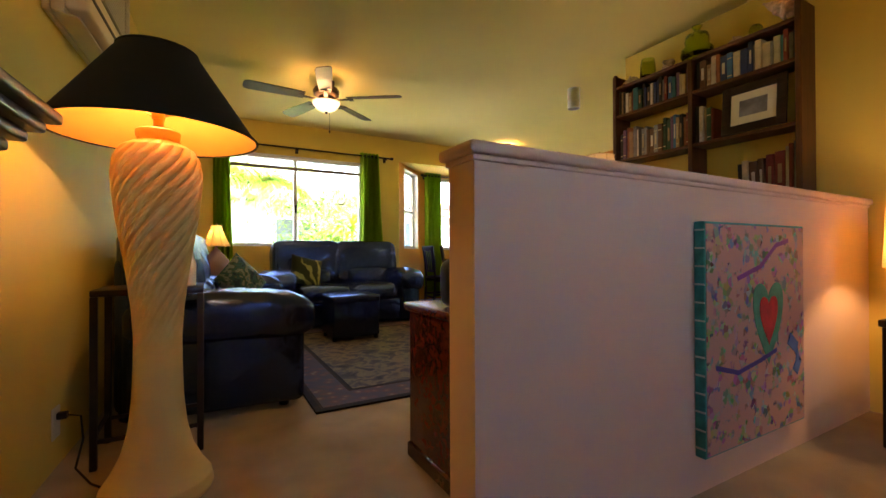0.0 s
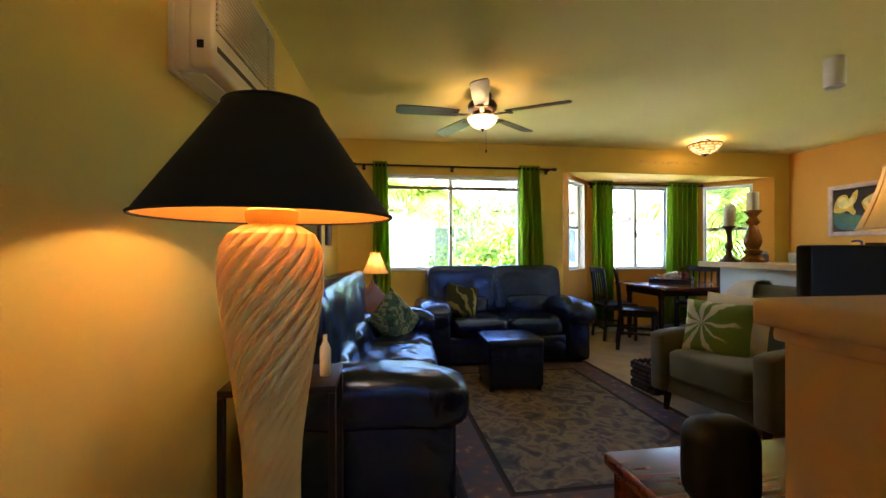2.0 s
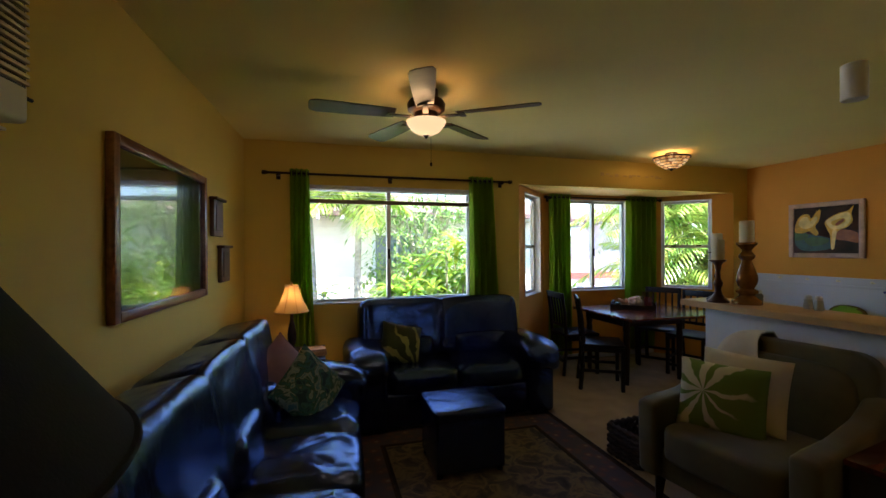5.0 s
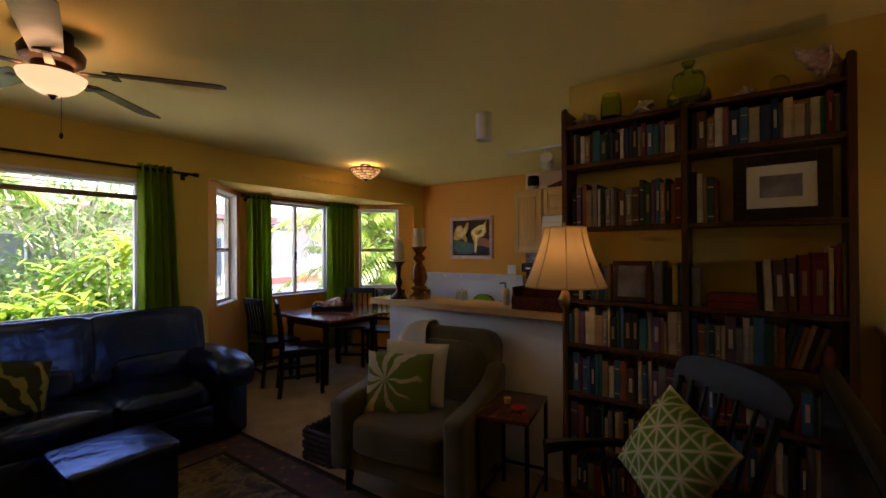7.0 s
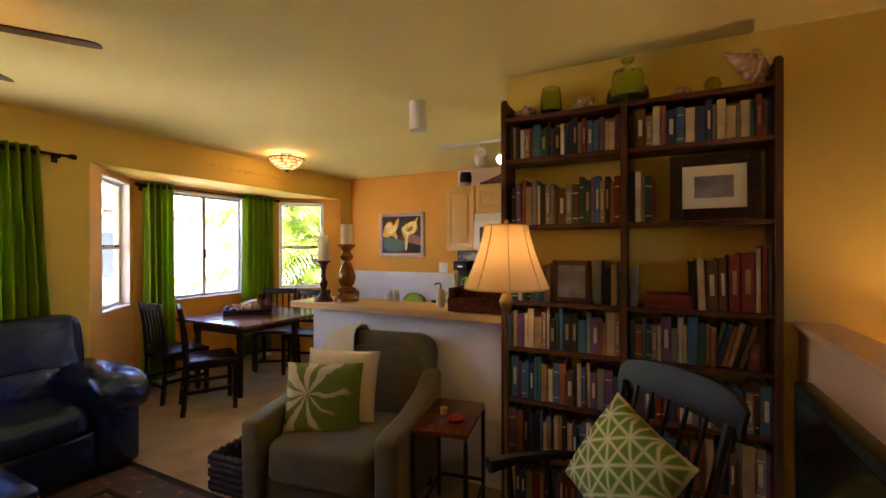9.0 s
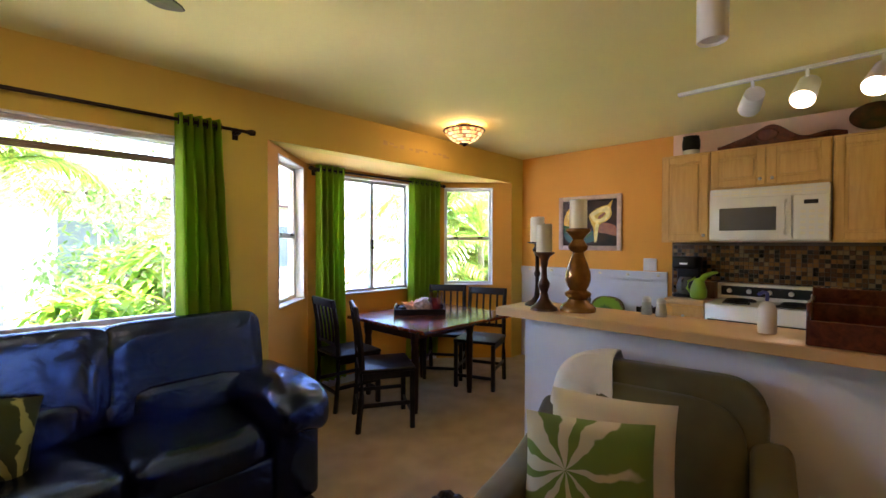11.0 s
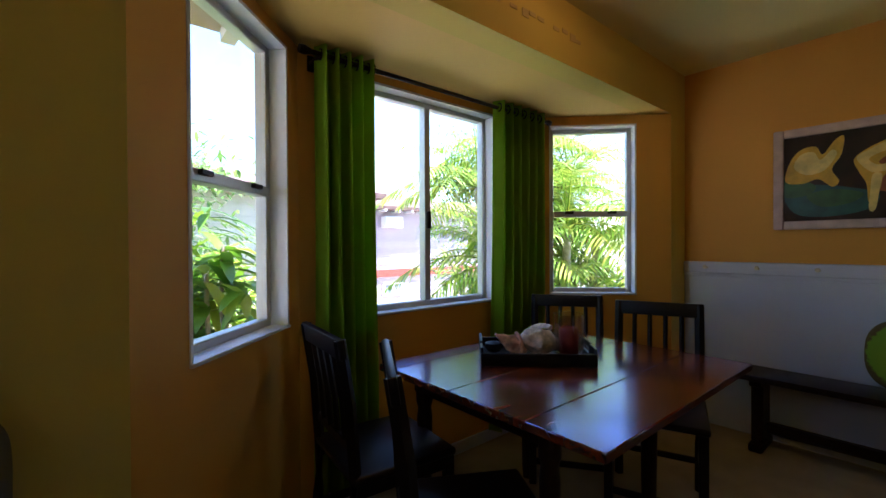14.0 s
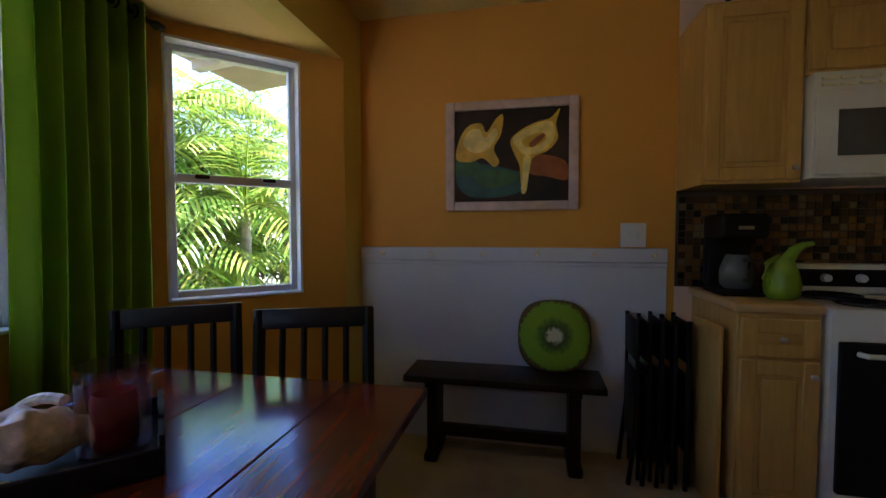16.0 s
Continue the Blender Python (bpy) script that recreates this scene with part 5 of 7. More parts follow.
for k in range(5):
    m = pose(0, 0, -0.165, 0, 0, 38.5 + 72 * k)
    bm = bmesh.new()
    box(bm, 0.10, 0.24, -0.018, 0.018, -0.012, -0.004, 0.003, 1, m=m)
    box(bm, 0.21, 0.25, -0.045, 0.045, -0.010, -0.003, 0.003, 1, m=m)
    iron = part("blade_iron", bm, M["dark_metal"], fan)
    bm = bmesh.new()
    outline = [(0.20, -0.052), (0.45, -0.064), (0.66, -0.068), (0.695, -0.055), (0.705, -0.03), (0.705, 0.03), (0.695, 0.055), (0.66, 0.068), (0.45, 0.064), (0.20, 0.052)]
    tw = m @ pose(0, 0, 0.003, 11)
    lo = [bm.verts.new(tw @ Vector((x, y, 0))) for x, y in outline]
    hi = [bm.verts.new(tw @ Vector((x, y, 0.006))) for x, y in outline]
    bm.faces.new(lo)
    bm.faces.new(hi)
    for i in range(len(outline)):
        bm.faces.new((lo[i], lo[(i + 1) % len(outline)], hi[(i + 1) % len(outline)], hi[i]))
    part("blade", bm, BLADE, fan, "dark wooden fan blade")
bm = bmesh.new()
lathe(bm, [(0.0, -0.285), (0.04, -0.28), (0.085, -0.255), (0.115, -0.22), (0.125, -0.195)], 40, close=False)
bowl = part("glass_bowl", bm, glow("frosted_bowl", (1.0, 0.66, 0.32), 0.15), fan, "lit frosted glass bowl")
bowl.visible_shadow = False
bm = bmesh.new()
lathe(bm, [(0.0, -0.305), (0.008, -0.30), (0.012, -0.29), (0.02, -0.284), (0.0, -0.28)], 14, close=False)
part("finial", bm, M["dark_metal"], fan)
bm = bmesh.new()
cyl(bm, (0.03, 0.0, -0.45), (0.03, 0.0, -0.20), 0.0012, seg=6)
puff(bm, (0.03, 0, -0.46), (0.016, 0.016, 0.03), 1, 10, 8)
part("pull_chain", bm, M["dark_metal"], fan)

# ---- flush ceiling lamp ----
fm = thing("ceiling_lamp", "stained glass flush ceiling lamp, lit", "lamp", (4.12, 5.50, H))
bm = bmesh.new()
tube(bm, [(0.178 * math.cos(t), 0.178 * math.sin(t), -0.052) for t in (2 * math.pi * k / 44 for k in range(45))], 0.008, 6)
for k in range(3):
    a = 2 * math.pi * k / 3
    cyl(bm, (0.17 * math.cos(a), 0.17 * math.sin(a), -0.05), (0.05 * math.cos(a), 0.05 * math.sin(a), -0.01), 0.004, seg=6)
cyl(bm, (0, 0, -0.012), (0, 0, 0), 0.06, seg=24)
part("rim", bm, M["dark_metal"], fm)
TIFF = [glow("amber_tile", (0.80, 0.45, 0.14), 0.09), glow("cream_tile", (0.92, 0.66, 0.30), 0.09), glow("brown_tile", (0.45, 0.18, 0.05), 0.06)]
rows = [(0.172, -0.056), (0.158, -0.082), (0.136, -0.108), (0.108, -0.132), (0.076, -0.152), (0.040, -0.166)]
for j, ((r0, z0), (r1, z1)) in enumerate(zip(rows, rows[1:])):
    nt_ = 30 if j < 3 else 20
    for i in range(nt_):
        bm = bmesh.new()
        a0, a1 = 2 * math.pi * (i + 0.09) / nt_, 2 * math.pi * (i + 0.91) / nt_
        za, zb = z0 - 0.0015, z1 + 0.0015
        q = [bm.verts.new((r * math.cos(a), r * math.sin(a), z)) for r, a, z in ((r0, a0, za), (r0, a1, za), (r1, a1, zb), (r1, a0, zb))]
        q2 = [bm.verts.new(v.co * 0.985) for v in q]
        bm.faces.new(q)
        bm.faces.new(q2)
        for k in range(4):
            bm.faces.new((q[k], q[(k + 1) % 4], q2[(k + 1) % 4], q2[k]))
        p = part("glass_tile", bm, TIFF[(i * 7 + j * 3) % 5 % 3 if j else (i % 2) * 2], fm, smooth=False)
        p.visible_shadow = False
bm = bmesh.new()
for r, z in rows:
    tube(bm, [(r * math.cos(t), r * math.sin(t), z) for t in (2 * math.pi * k / 44 for k in range(45))], 0.0032, 5)
lathe(bm, [(0.0, -0.19), (0.012, -0.184), (0.02, -0.174), (0.04, -0.166)], 24, close=False)
part("leading", bm, M["dark_metal"], fm)

# ---- cylinder spot and track lights ----
sc = thing("ceiling_spot", "white cylinder spotlight fixed to the ceiling", "lamp", (3.36, 3.47, H))
bm = bmesh.new()
lathe(bm, [(0.045, -0.185), (0.055, -0.195), (0.058, -0.19), (0.058, -0.004), (0.05, 0.0)], 32)
part("can", bm, M["white"], sc)
tr = thing("track_light", "white ceiling track with three can spotlights", "lamp", (4.56, 0, H))
bm = bmesh.new()
box(bm, -0.018, 0.018, 2.55, 3.92, -0.022, 0, 0.003, 1)
part("track", bm, M["white"], tr)
for y, aim in ((3.50, (1.0, 0.35)), (3.24, (-0.55, 0.12)), (2.93, (-0.55, 0.22))):
    d = Vector((aim[0], aim[1], -0.6 if aim[0] < 0.9 else -0.35)).normalized()
    p0 = Vector((0.03, y, -0.115))
    bm = bmesh.new()
    cyl(bm, p0 - d * 0.04, p0 + d * 0.12, 0.055, 0.062, 24)
    can = part("can", bm, M["white"], tr)
    bm = bmesh.new()
    cyl(bm, (0.0, y, -0.02), tuple(p0), 0.010, seg=10)
    part("stem", bm, M["white"], can)
    bm = bmesh.new()
    cyl(bm, p0 + d * 0.121, p0 + d * 0.124, 0.055, seg=24)
    if y < 3.4:
        part("lit_lens", bm, glow("spot_lens", (1.0, 0.80, 0.5), 1.5), can, "bright lit lens")
        e = p0 + d * 0.14 + Vector((4.56, 0, H))
        spot_light("track_spot", e, e + d, 0.5)
    else:
        part("lens", bm, M["wax"], can)


# ---- dining set ----
TBX, TBY, TBH = 4.05, 5.82, 0.727
dt = thing("dining_table", "square reddish wooden dining table with a glossy top", "table", (TBX, TBY, 0))
SEAMS = (-0.51, -0.26, 0.07, 0.41, 0.51)
for y0, y1 in zip(SEAMS, SEAMS[1:]):
    bm = bmesh.new()
    box(bm, -0.585, 0.585, y0 + 0.001, y1 - 0.001, TBH - 0.028, TBH, 0.003, 1)
    part("plank", bm, M["tabletop"], dt)
LX0, LX1, LY0, LY1 = -0.43, 0.25, -0.235, 0.40
bm = bmesh.new()
for q in ((LX0 - 0.03, LX1 + 0.03, LY0 - 0.03, LY0 - 0.008), (LX0 - 0.03, LX1 + 0.03, LY1 + 0.008, LY1 + 0.03), (LX0 - 0.03, LX0 - 0.008, LY0 - 0.008, LY1 + 0.008), (LX1 + 0.008, LX1 + 0.03, LY0 - 0.008, LY1 + 0.008)):
    box(bm, *q, TBH - 0.12, TBH - 0.028)
part("apron", bm, M["darkwood"], dt)
for x in (LX0, LX1):
    for y in (LY0, LY1):
        bm = bmesh.new()
        lathe(bm, [(0.022, 0.0), (0.026, 0.05), (0.030, 0.30), (0.033, 0.50), (0.028, 0.54), (0.036, 0.57), (0.036, TBH - 0.03)], 12, at=(x, y, 0))
        part("leg", bm, M["darkwood"], dt)


def dining_chair():
    """Faces -y in its own frame."""
    c = thing("dining_chair", "black wooden dining chair with a slatted back", "chair", group="chairs round the dining table")
    bm = bmesh.new()
    box(bm, -0.21, 0.21, -0.21, 0.20, 0.435, 0.465, 0.012, 3)
    part("seat", bm, M["blackwood"], c, "glossy black seat")
    for x in (-0.185, 0.185):
        bm = bmesh.new()
        box(bm, x - 0.018, x + 0.018, -0.205, -0.169, 0, 0.435, 0.004, 1)
        part("leg", bm, M["blackwood"], c)
        bm = bmesh.new()
        tube(bm, [(x, 0.215, 0.0), (x, 0.19, 0.25), (x, 0.185, 0.46), (x, 0.20, 0.70), (x, 0.235, 0.92)], 0.021, 4)
        part("back_post", bm, M["blackwood"], c)
    bm = bmesh.new()
    box(bm, -0.205, 0.205, -0.012, 0.012, -0.035, 0.035, 0.006, 2, m=pose(0, 0.232, 0.89, -8))
    part("top_rail", bm, M["blackwood"], c)
    bm = bmesh.new()
    box(bm, -0.17, 0.17, 0.178, 0.196, 0.53, 0.565, 0.004, 1)
    part("lower_rail", bm, M["blackwood"], c)
    for k in range(4):
        x = -0.108 + k * 0.072
        bm = bmesh.new()
        tube(bm, [(x, 0.188, 0.56), (x, 0.20, 0.70), (x, 0.228, 0.87)], 0.011, 4)
        part("slat", bm, M["blackwood"], c)
    for a in ((-0.17, 0.17, -0.195, -0.179, 0.10, 0.13), (-0.17, 0.17, 0.19, 0.206, 0.14, 0.17)):
        bm = bmesh.new()
        box(bm, *a, 0.003, 1)
        part("stretcher", bm, M["blackwood"], c)
    for x in (-0.185, 0.185):
        bm = bmesh.new()
        box(bm, x - 0.009, x + 0.009, -0.17, 0.185, 0.18, 0.21, 0.003, 1)
        part("stretcher", bm, M["blackwood"], c)
        bm = bmesh.new()
        box(bm, x - 0.010, x + 0.010, -0.17, 0.18, 0.385, 0.434, 0.003, 1)
        part("seat_rail", bm, M["blackwood"], c)
    return c


ch = dining_chair()
ch.matrix_basis = pose(3.36, 5.66, 0, 0, 0, 60)
copy_thing(ch, pose(3.40, 6.21, 0, 0, 0, 84))
copy_thing(ch, pose(4.573, 5.675, 0, 0, 0, -69))
copy_thing(ch, pose(4.535, 6.123, 0, 0, 0, -54))

# tray with shells and a candle glass on the table
tm = pose(4.035, 5.97, TBH, 0, 0, -44)
ty = thing("serving_tray", "black wooden tray with cut-out handles on the table", "tray")
ty.matrix_basis = tm
bm = bmesh.new()
box(bm, -0.225, 0.225, -0.15, 0.15, 0.0, 0.012)
part("base", bm, M["blackwood"], ty)
for a in ((-0.235, 0.235, -0.16, -0.148), (-0.235, 0.235, 0.148, 0.16)):
    bm = bmesh.new()
    box(bm, a[0], a[1], a[2], a[3], 0, 0.055, 0.003, 1)
    part("side", bm, M["blackwood"], ty)
for x in (-1, 1):
    bm = bmesh.new()
    xo = x * 0.23
    for q in ((-0.148, -0.055, 0, 0.075), (0.055, 0.148, 0, 0.075), (-0.055, 0.055, 0, 0.035), (-0.055, 0.055, 0.06, 0.082)):
        box(bm, xo - 0.006, xo + 0.006, q[0], q[1], q[2], q[3], 0.002, 1)
    part("handle_end", bm, M["blackwood"], ty)


def conch(label, m, s, col):
    """A spiral sea shell: whorls shrinking to a point, with a flared lip."""
    bm = bmesh.new()
    rings, seg = [], 22
    for j in range(40):
        v = j / 39
        rad = s * (0.10 + 0.9 * math.sin(math.pi * min(1, v * 1.05)) ** 0.8 * (1 - 0.75 * v)) * 0.6
        ring = []
        for i in range(seg):
            a = 2 * math.pi * i / seg
            r = rad * (1 + 0.16 * math.cos(5 * a + 11 * v) * (1 - v) + 0.08 * math.sin(26 * v))
            ring.append(bm.verts.new((s * (1.9 * v - 0.8), r * math.cos(a), r * math.sin(a))))
        rings.append(ring)
    for lo, hi in zip(rings, rings[1:]):
        for i in range(seg):
            bm.faces.new((lo[i], lo[(i + 1) % seg], hi[(i + 1) % seg], hi[i]))
    bm.faces.new(rings[0])
    bm.faces.new(rings[-1])
    lip = []
    for i in range(13):
        t = i / 12
        a = -1.6 + 3.0 * t
        lip.append((s * (-0.55 + 0.75 * t), s * 0.62 * math.cos(a) * (0.6 + 0.5 * math.sin(math.pi * t)), s * 0.55 * math.sin(a)))
    tube(bm, lip, s * 0.09, 8)
    ob = solid("sea_shell", bm, surf("shell_" + label.split()[0], col, 0.4, var=0.45, scale=40, bump=0.3, bscale=90), label, "shell")
    ob.matrix_basis = m
    return ob


conch("speckled large conch shell lying in the tray", tm @ pose(0.03, -0.02, 0.078, 20, 14, 20), 0.125, (0.80, 0.64, 0.54))
conch("orange ribbed shell lying in the tray", tm @ pose(-0.09, -0.03, 0.064, 0, -30, 200), 0.09, (0.78, 0.42, 0.24))
bm = bmesh.new()
g = [(0.09 * math.cos(t) * (1 + 0.12 * math.sin(7 * t)), 0.045 * math.sin(t)) for t in (2 * math.pi * k / 28 for k in range(28))]
lo, hi = [bm.verts.new((x, y, 0)) for x, y in g], [bm.verts.new((x * 0.9, y * 0.9, 0.012)) for x, y in g]
bm.faces.new(lo)
bm.faces.new(hi)
for i in range(28):
    bm.faces.new((lo[i], lo[(i + 1) % 28], hi[(i + 1) % 28], hi[i]))
ob = solid("coral_piece", bm, M["wax"], "flat white piece of coral in the tray", "coral")
ob.matrix_basis = tm @ pose(-0.05, -0.105, 0.013)
gm = tm @ pose(0.150, -0.015, 0.012)
hg = thing("candle_glass", "clear glass cylinder holding a dark red candle", "candle")
hg.matrix_basis = gm
bm = bmesh.new()
lathe(bm, [(0.058, 0.0), (0.062, 0.004), (0.066, 0.185), (0.0625, 0.185), (0.0585, 0.012), (0.0, 0.010)], 36, close=False)
p = part("glass", bm, pane_glass("candle_cylinder_glass", (0.90, 0.84, 0.86), 0.03, 1.0), hg, "clear glass cylinder")
p.visible_shadow = False
bm = bmesh.new()
lathe(bm, [(0.038, 0.013), (0.041, 0.02), (0.041, 0.112), (0.036, 0.125), (0.030, 0.105), (0.0, 0.098)], 28, close=False)
part("candle", bm, surf("red_wax", (0.34, 0.045, 0.05), 0.3), hg, "dark red pillar candle")
bm = bmesh.new()
lathe(bm, [(0.03, 0), (0.042, 0.015), (0.04, 0.035), (0.0, 0.045)], 20, close=False)
ob = solid("stone_sphere", bm, M["black"], "dark polished stone in the tray", "stone")
ob.matrix_basis = tm @ pose(-0.17, 0.07, 0.012)

# ---- bench, kiwi cushion, painting, folding chairs ----
be = thing("bench", "dark wooden trestle bench against the wainscot", "bench", (5.63, 5.155, 0))
bm = bmesh.new()
box(bm, -0.14, 0.14, -0.50, 0.50, 0.42, 0.455, 0.006, 2)
part("seat", bm, M["darkwood"], be)
for y in (-0.36, 0.36):
    bm = bmesh.new()
    box(bm, -0.075, 0.075, y - 0.03, y + 0.03, 0.05, 0.42, 0.006, 1)
    box(bm, -0.125, 0.125, y - 0.035, y + 0.035, 0, 0.05, 0.012, 2)
    box(bm, -0.12, 0.12, y - 0.03, y + 0.03, 0.385, 0.42, 0.006, 1)
    part("trestle", bm, M["darkwood"], be)
bm = bmesh.new()
box(bm, -0.02, 0.02, -0.33, 0.33, 0.10, 0.16, 0.004, 1)
part("stretcher", bm, M["darkwood"], be)
mt, nt, bs = nodes_of("kiwi_print")
n, l = nt.nodes, nt.links
tc, sp = n.new("ShaderNodeTexCoord"), n.new("ShaderNodeVectorMath")
sp.operation = "MULTIPLY"
sp.inputs[1].default_value = (0, 1, 1)
l.new(tc.outputs["Object"], sp.inputs[0])
ln = n.new("ShaderNodeVectorMath")
ln.operation = "LENGTH"
l.new(sp.outputs["Vector"], ln.inputs[0])
nz = n.new("ShaderNodeTexNoise")
nz.inputs["Scale"].default_value = 45
l.new(tc.outputs["Object"], nz.inputs["Vector"])
ad = n.new("ShaderNodeMath")
ad.operation = "MULTIPLY_ADD"
ad.inputs[1].default_value = 0.05
l.new(nz.outputs["Fac"], ad.inputs[0])
l.new(ln.outputs["Value"], ad.inputs[2])
rp = ramp_of(n, [(0.055, (0.62, 0.60, 0.44)), (0.072, (0.06, 0.09, 0.02)), (0.10, (0.10, 0.19, 0.02)), (0.125, (0.22, 0.38, 0.015)), (0.195, (0.20, 0.36, 0.015)), (0.205, (0.12, 0.08, 0.02))])
l.new(ad.outputs["Value"], rp.inputs["Fac"])
l.new(rp.outputs["Color"], bs.inputs["Base Color"])
bs.inputs["Roughness"].default_value = 0.85
bm = bmesh.new()
puff(bm, (0, 0, 0), (0.09, 0.375, 0.375), 1.0, 40, 20, e2=0.75)
ob = solid("kiwi_cushion", bm, mt, "round cushion printed as a kiwi slice on the bench", "cushion")
ob.matrix_basis = pose(5.705, 4.89, 0.645, 0, 12, 0)
for k in range(5):
    fc = thing("folding_chair", "black folding chair stored against the cabinet", "chair", (5.65, 4.30 + 0.055 * k, 0), 0, "stored folding chairs")
    up = 0.78 - 0.012 * (k % 2)
    for x in (-0.115, 0.115):
        bm = bmesh.new()
        tube(bm, [(x - 0.02, 0.012 + 0.006 * k, 0.0), (x, 0.0, 0.30), (x, 0.0, up)], 0.011, 6)
        part("leg", bm, M["black"], fc)
        bm = bmesh.new()
        tube(bm, [(x * 0.85 + 0.01, -0.016, 0.0), (x * 0.85, -0.012, 0.46)], 0.009, 6)
        part("rear_leg", bm, M["black"], fc)
    bm = bmesh.new()
    box(bm, -0.11, 0.11, -0.010, 0.010, up - 0.20, up - 0.01, 0.008, 2)
    part("backrest", bm, M["black"], fc)
    bm = bmesh.new()
    box(bm, -0.11, 0.11, -0.012, 0.012, 0.16, 0.52, 0.008, 2)
    part("seat", bm, M["black"], fc)
bm = bmesh.new()
box(bm, -0.16, 0.13, -0.008, 0.008, 0, 0.80, 0.004, 1)
ob = solid("cutting_board", bm, M["maple"], "pale wooden board leaning against the cabinet's side", "board", (5.50, 4.245, 0.0), 0)

# calla lily painting on the orange wall
cp = thing("lily_painting", "painting of two yellow calla lilies in a whitewashed frame", "painting")
cp.matrix_basis = pose(5.797, 5.127, 1.608, 0, 0, -90)
bm = bmesh.new()
frame_bars(bm, 0.715, 0.60, 0.05, 0.03, 0.008)
part("frame", bm, surf("whitewashed_frame", (0.62, 0.46, 0.42), 0.6, var=0.2, scale=14, bump=0.3, bscale=60), cp, "whitewashed wooden frame")
bm = bmesh.new()
box(bm, -0.31, 0.31, -0.012, -0.002, -0.252, 0.252)
part("ground", bm, surf("painted_ground", (0.055, 0.020, 0.006), 0.75, var=0.3, scale=6, bump=0.1, col2=(0.006, 0.009, 0.005)), cp, "dark painted ground", smooth=False)
PY = Matrix.Translation((0, -0.012, 0))
YEL, PALE, LEAFG, TEAL, ORN = (surf("paint_" + nm, c, 0.45, var=0.3, scale=16) for nm, c in (("yellow", (0.74, 0.43, 0.02)), ("pale", (0.86, 0.66, 0.18)), ("leaf", (0.03, 0.11, 0.02)), ("teal", (0.012, 0.085, 0.06)), ("rust", (0.34, 0.09, 0.01))))


def petal(name, pts, material, lift):
    bm = bmesh.new()
    n = len(pts)
    fine = []
    for i in range(n):
        p0, p1, p2, p3 = (Vector(pts[(i + k - 1) % n]) for k in range(4))
        for q in range(4):
            t = q / 4
            fine.append(0.5 * ((2 * p1) + (p2 - p0) * t + (2 * p0 - 5 * p1 + 4 * p2 - p3) * t * t + (3 * p1 - p0 - 3 * p2 + p3) * t ** 3))
    slab(bm, [(v.x, v.y) for v in fine], PY, lift)
    part(name, bm, material, cp, smooth=False)


petal("painted_leaf", [(-0.31, -0.06), (-0.18, -0.04), (-0.02, -0.07), (0.10, -0.12), (0.05, -0.20), (-0.12, -0.23), (-0.26, -0.20)], TEAL, 0.0010)
petal("painted_leaf", [(-0.31, 0.02), (-0.24, 0.0), (-0.16, -0.05), (-0.20, -0.10), (-0.31, -0.10)], LEAFG, 0.0014)
petal("painted_glow", [(0.04, -0.02), (0.16, 0.0), (0.29, -0.04), (0.30, -0.14), (0.20, -0.12), (0.10, -0.10)], ORN, 0.0012)
petal("painted_flower", [(-0.30, -0.01), (-0.28, 0.10), (-0.23, 0.17), (-0.16, 0.18), (-0.13, 0.13), (-0.08, 0.20), (-0.04, 0.22), (-0.05, 0.12), (-0.09, 0.04), (-0.06, -0.03), (-0.09, -0.06), (-0.15, -0.01), (-0.22, -0.03)], YEL, 0.0018)
petal("painted_flower", [(-0.26, 0.07), (-0.23, 0.14), (-0.17, 0.15), (-0.14, 0.10), (-0.09, 0.15), (-0.07, 0.12), (-0.12, 0.04), (-0.20, 0.02)], PALE, 0.0024)
petal("painted_flower", [(0.0, 0.08), (0.05, 0.13), (0.13, 0.17), (0.21, 0.19), (0.26, 0.24), (0.24, 0.16), (0.25, 0.08), (0.20, 0.02), (0.12, -0.02), (0.10, -0.10), (0.06, -0.16), (0.05, -0.06), (0.02, 0.01)], YEL, 0.0018)
petal("painted_flower", [(0.01, 0.085), (0.06, 0.125), (0.13, 0.160), (0.21, 0.175), (0.235, 0.13), (0.225, 0.07), (0.17, 0.015), (0.10, 0.0), (0.06, 0.01)], PALE, 0.0024)
petal("painted_throat", [(0.06, 0.075), (0.11, 0.105), (0.17, 0.115), (0.19, 0.08), (0.14, 0.045), (0.09, 0.04)], YEL, 0.0027)
petal("painted_stem", [(0.075, -0.01), (0.11, -0.015), (0.10, -0.10), (0.085, -0.20), (0.06, -0.20), (0.065, -0.10)], PALE, 0.0021)
petal("painted_leaf", [(-0.20, -0.10), (-0.08, -0.075), (0.04, -0.11), (-0.02, -0.16), (-0.14, -0.17)], LEAFG, 0.0013)
petal("painted_spadix", [(0.10, 0.06), (0.17, 0.11), (0.18, 0.09), (0.12, 0.04)], ORN, 0.0030)
# faint raised script above the bay, too worn to read
ws = thing("wall_script", "faint worn script lettering above the bay", "lettering", (0, 0, 0))
SCRIPT = surf("script_paint", (0.66, 0.47, 0.18), 0.7)
for k in range(14):
    if k in (4, 9):
        continue
    x = 3.62 + k * 0.062 + 0.01 * math.sin(k * 2.3)
    bm = bmesh.new()
    box(bm, x, x + 0.045, 5.996, 5.999, 2.245 + 0.012 * math.sin(k * 1.9), 2.262 + 0.014 * math.sin(k * 1.9) + 0.02 * (k % 3 == 0))
    part("stroke", bm, SCRIPT, ws, smooth=False)


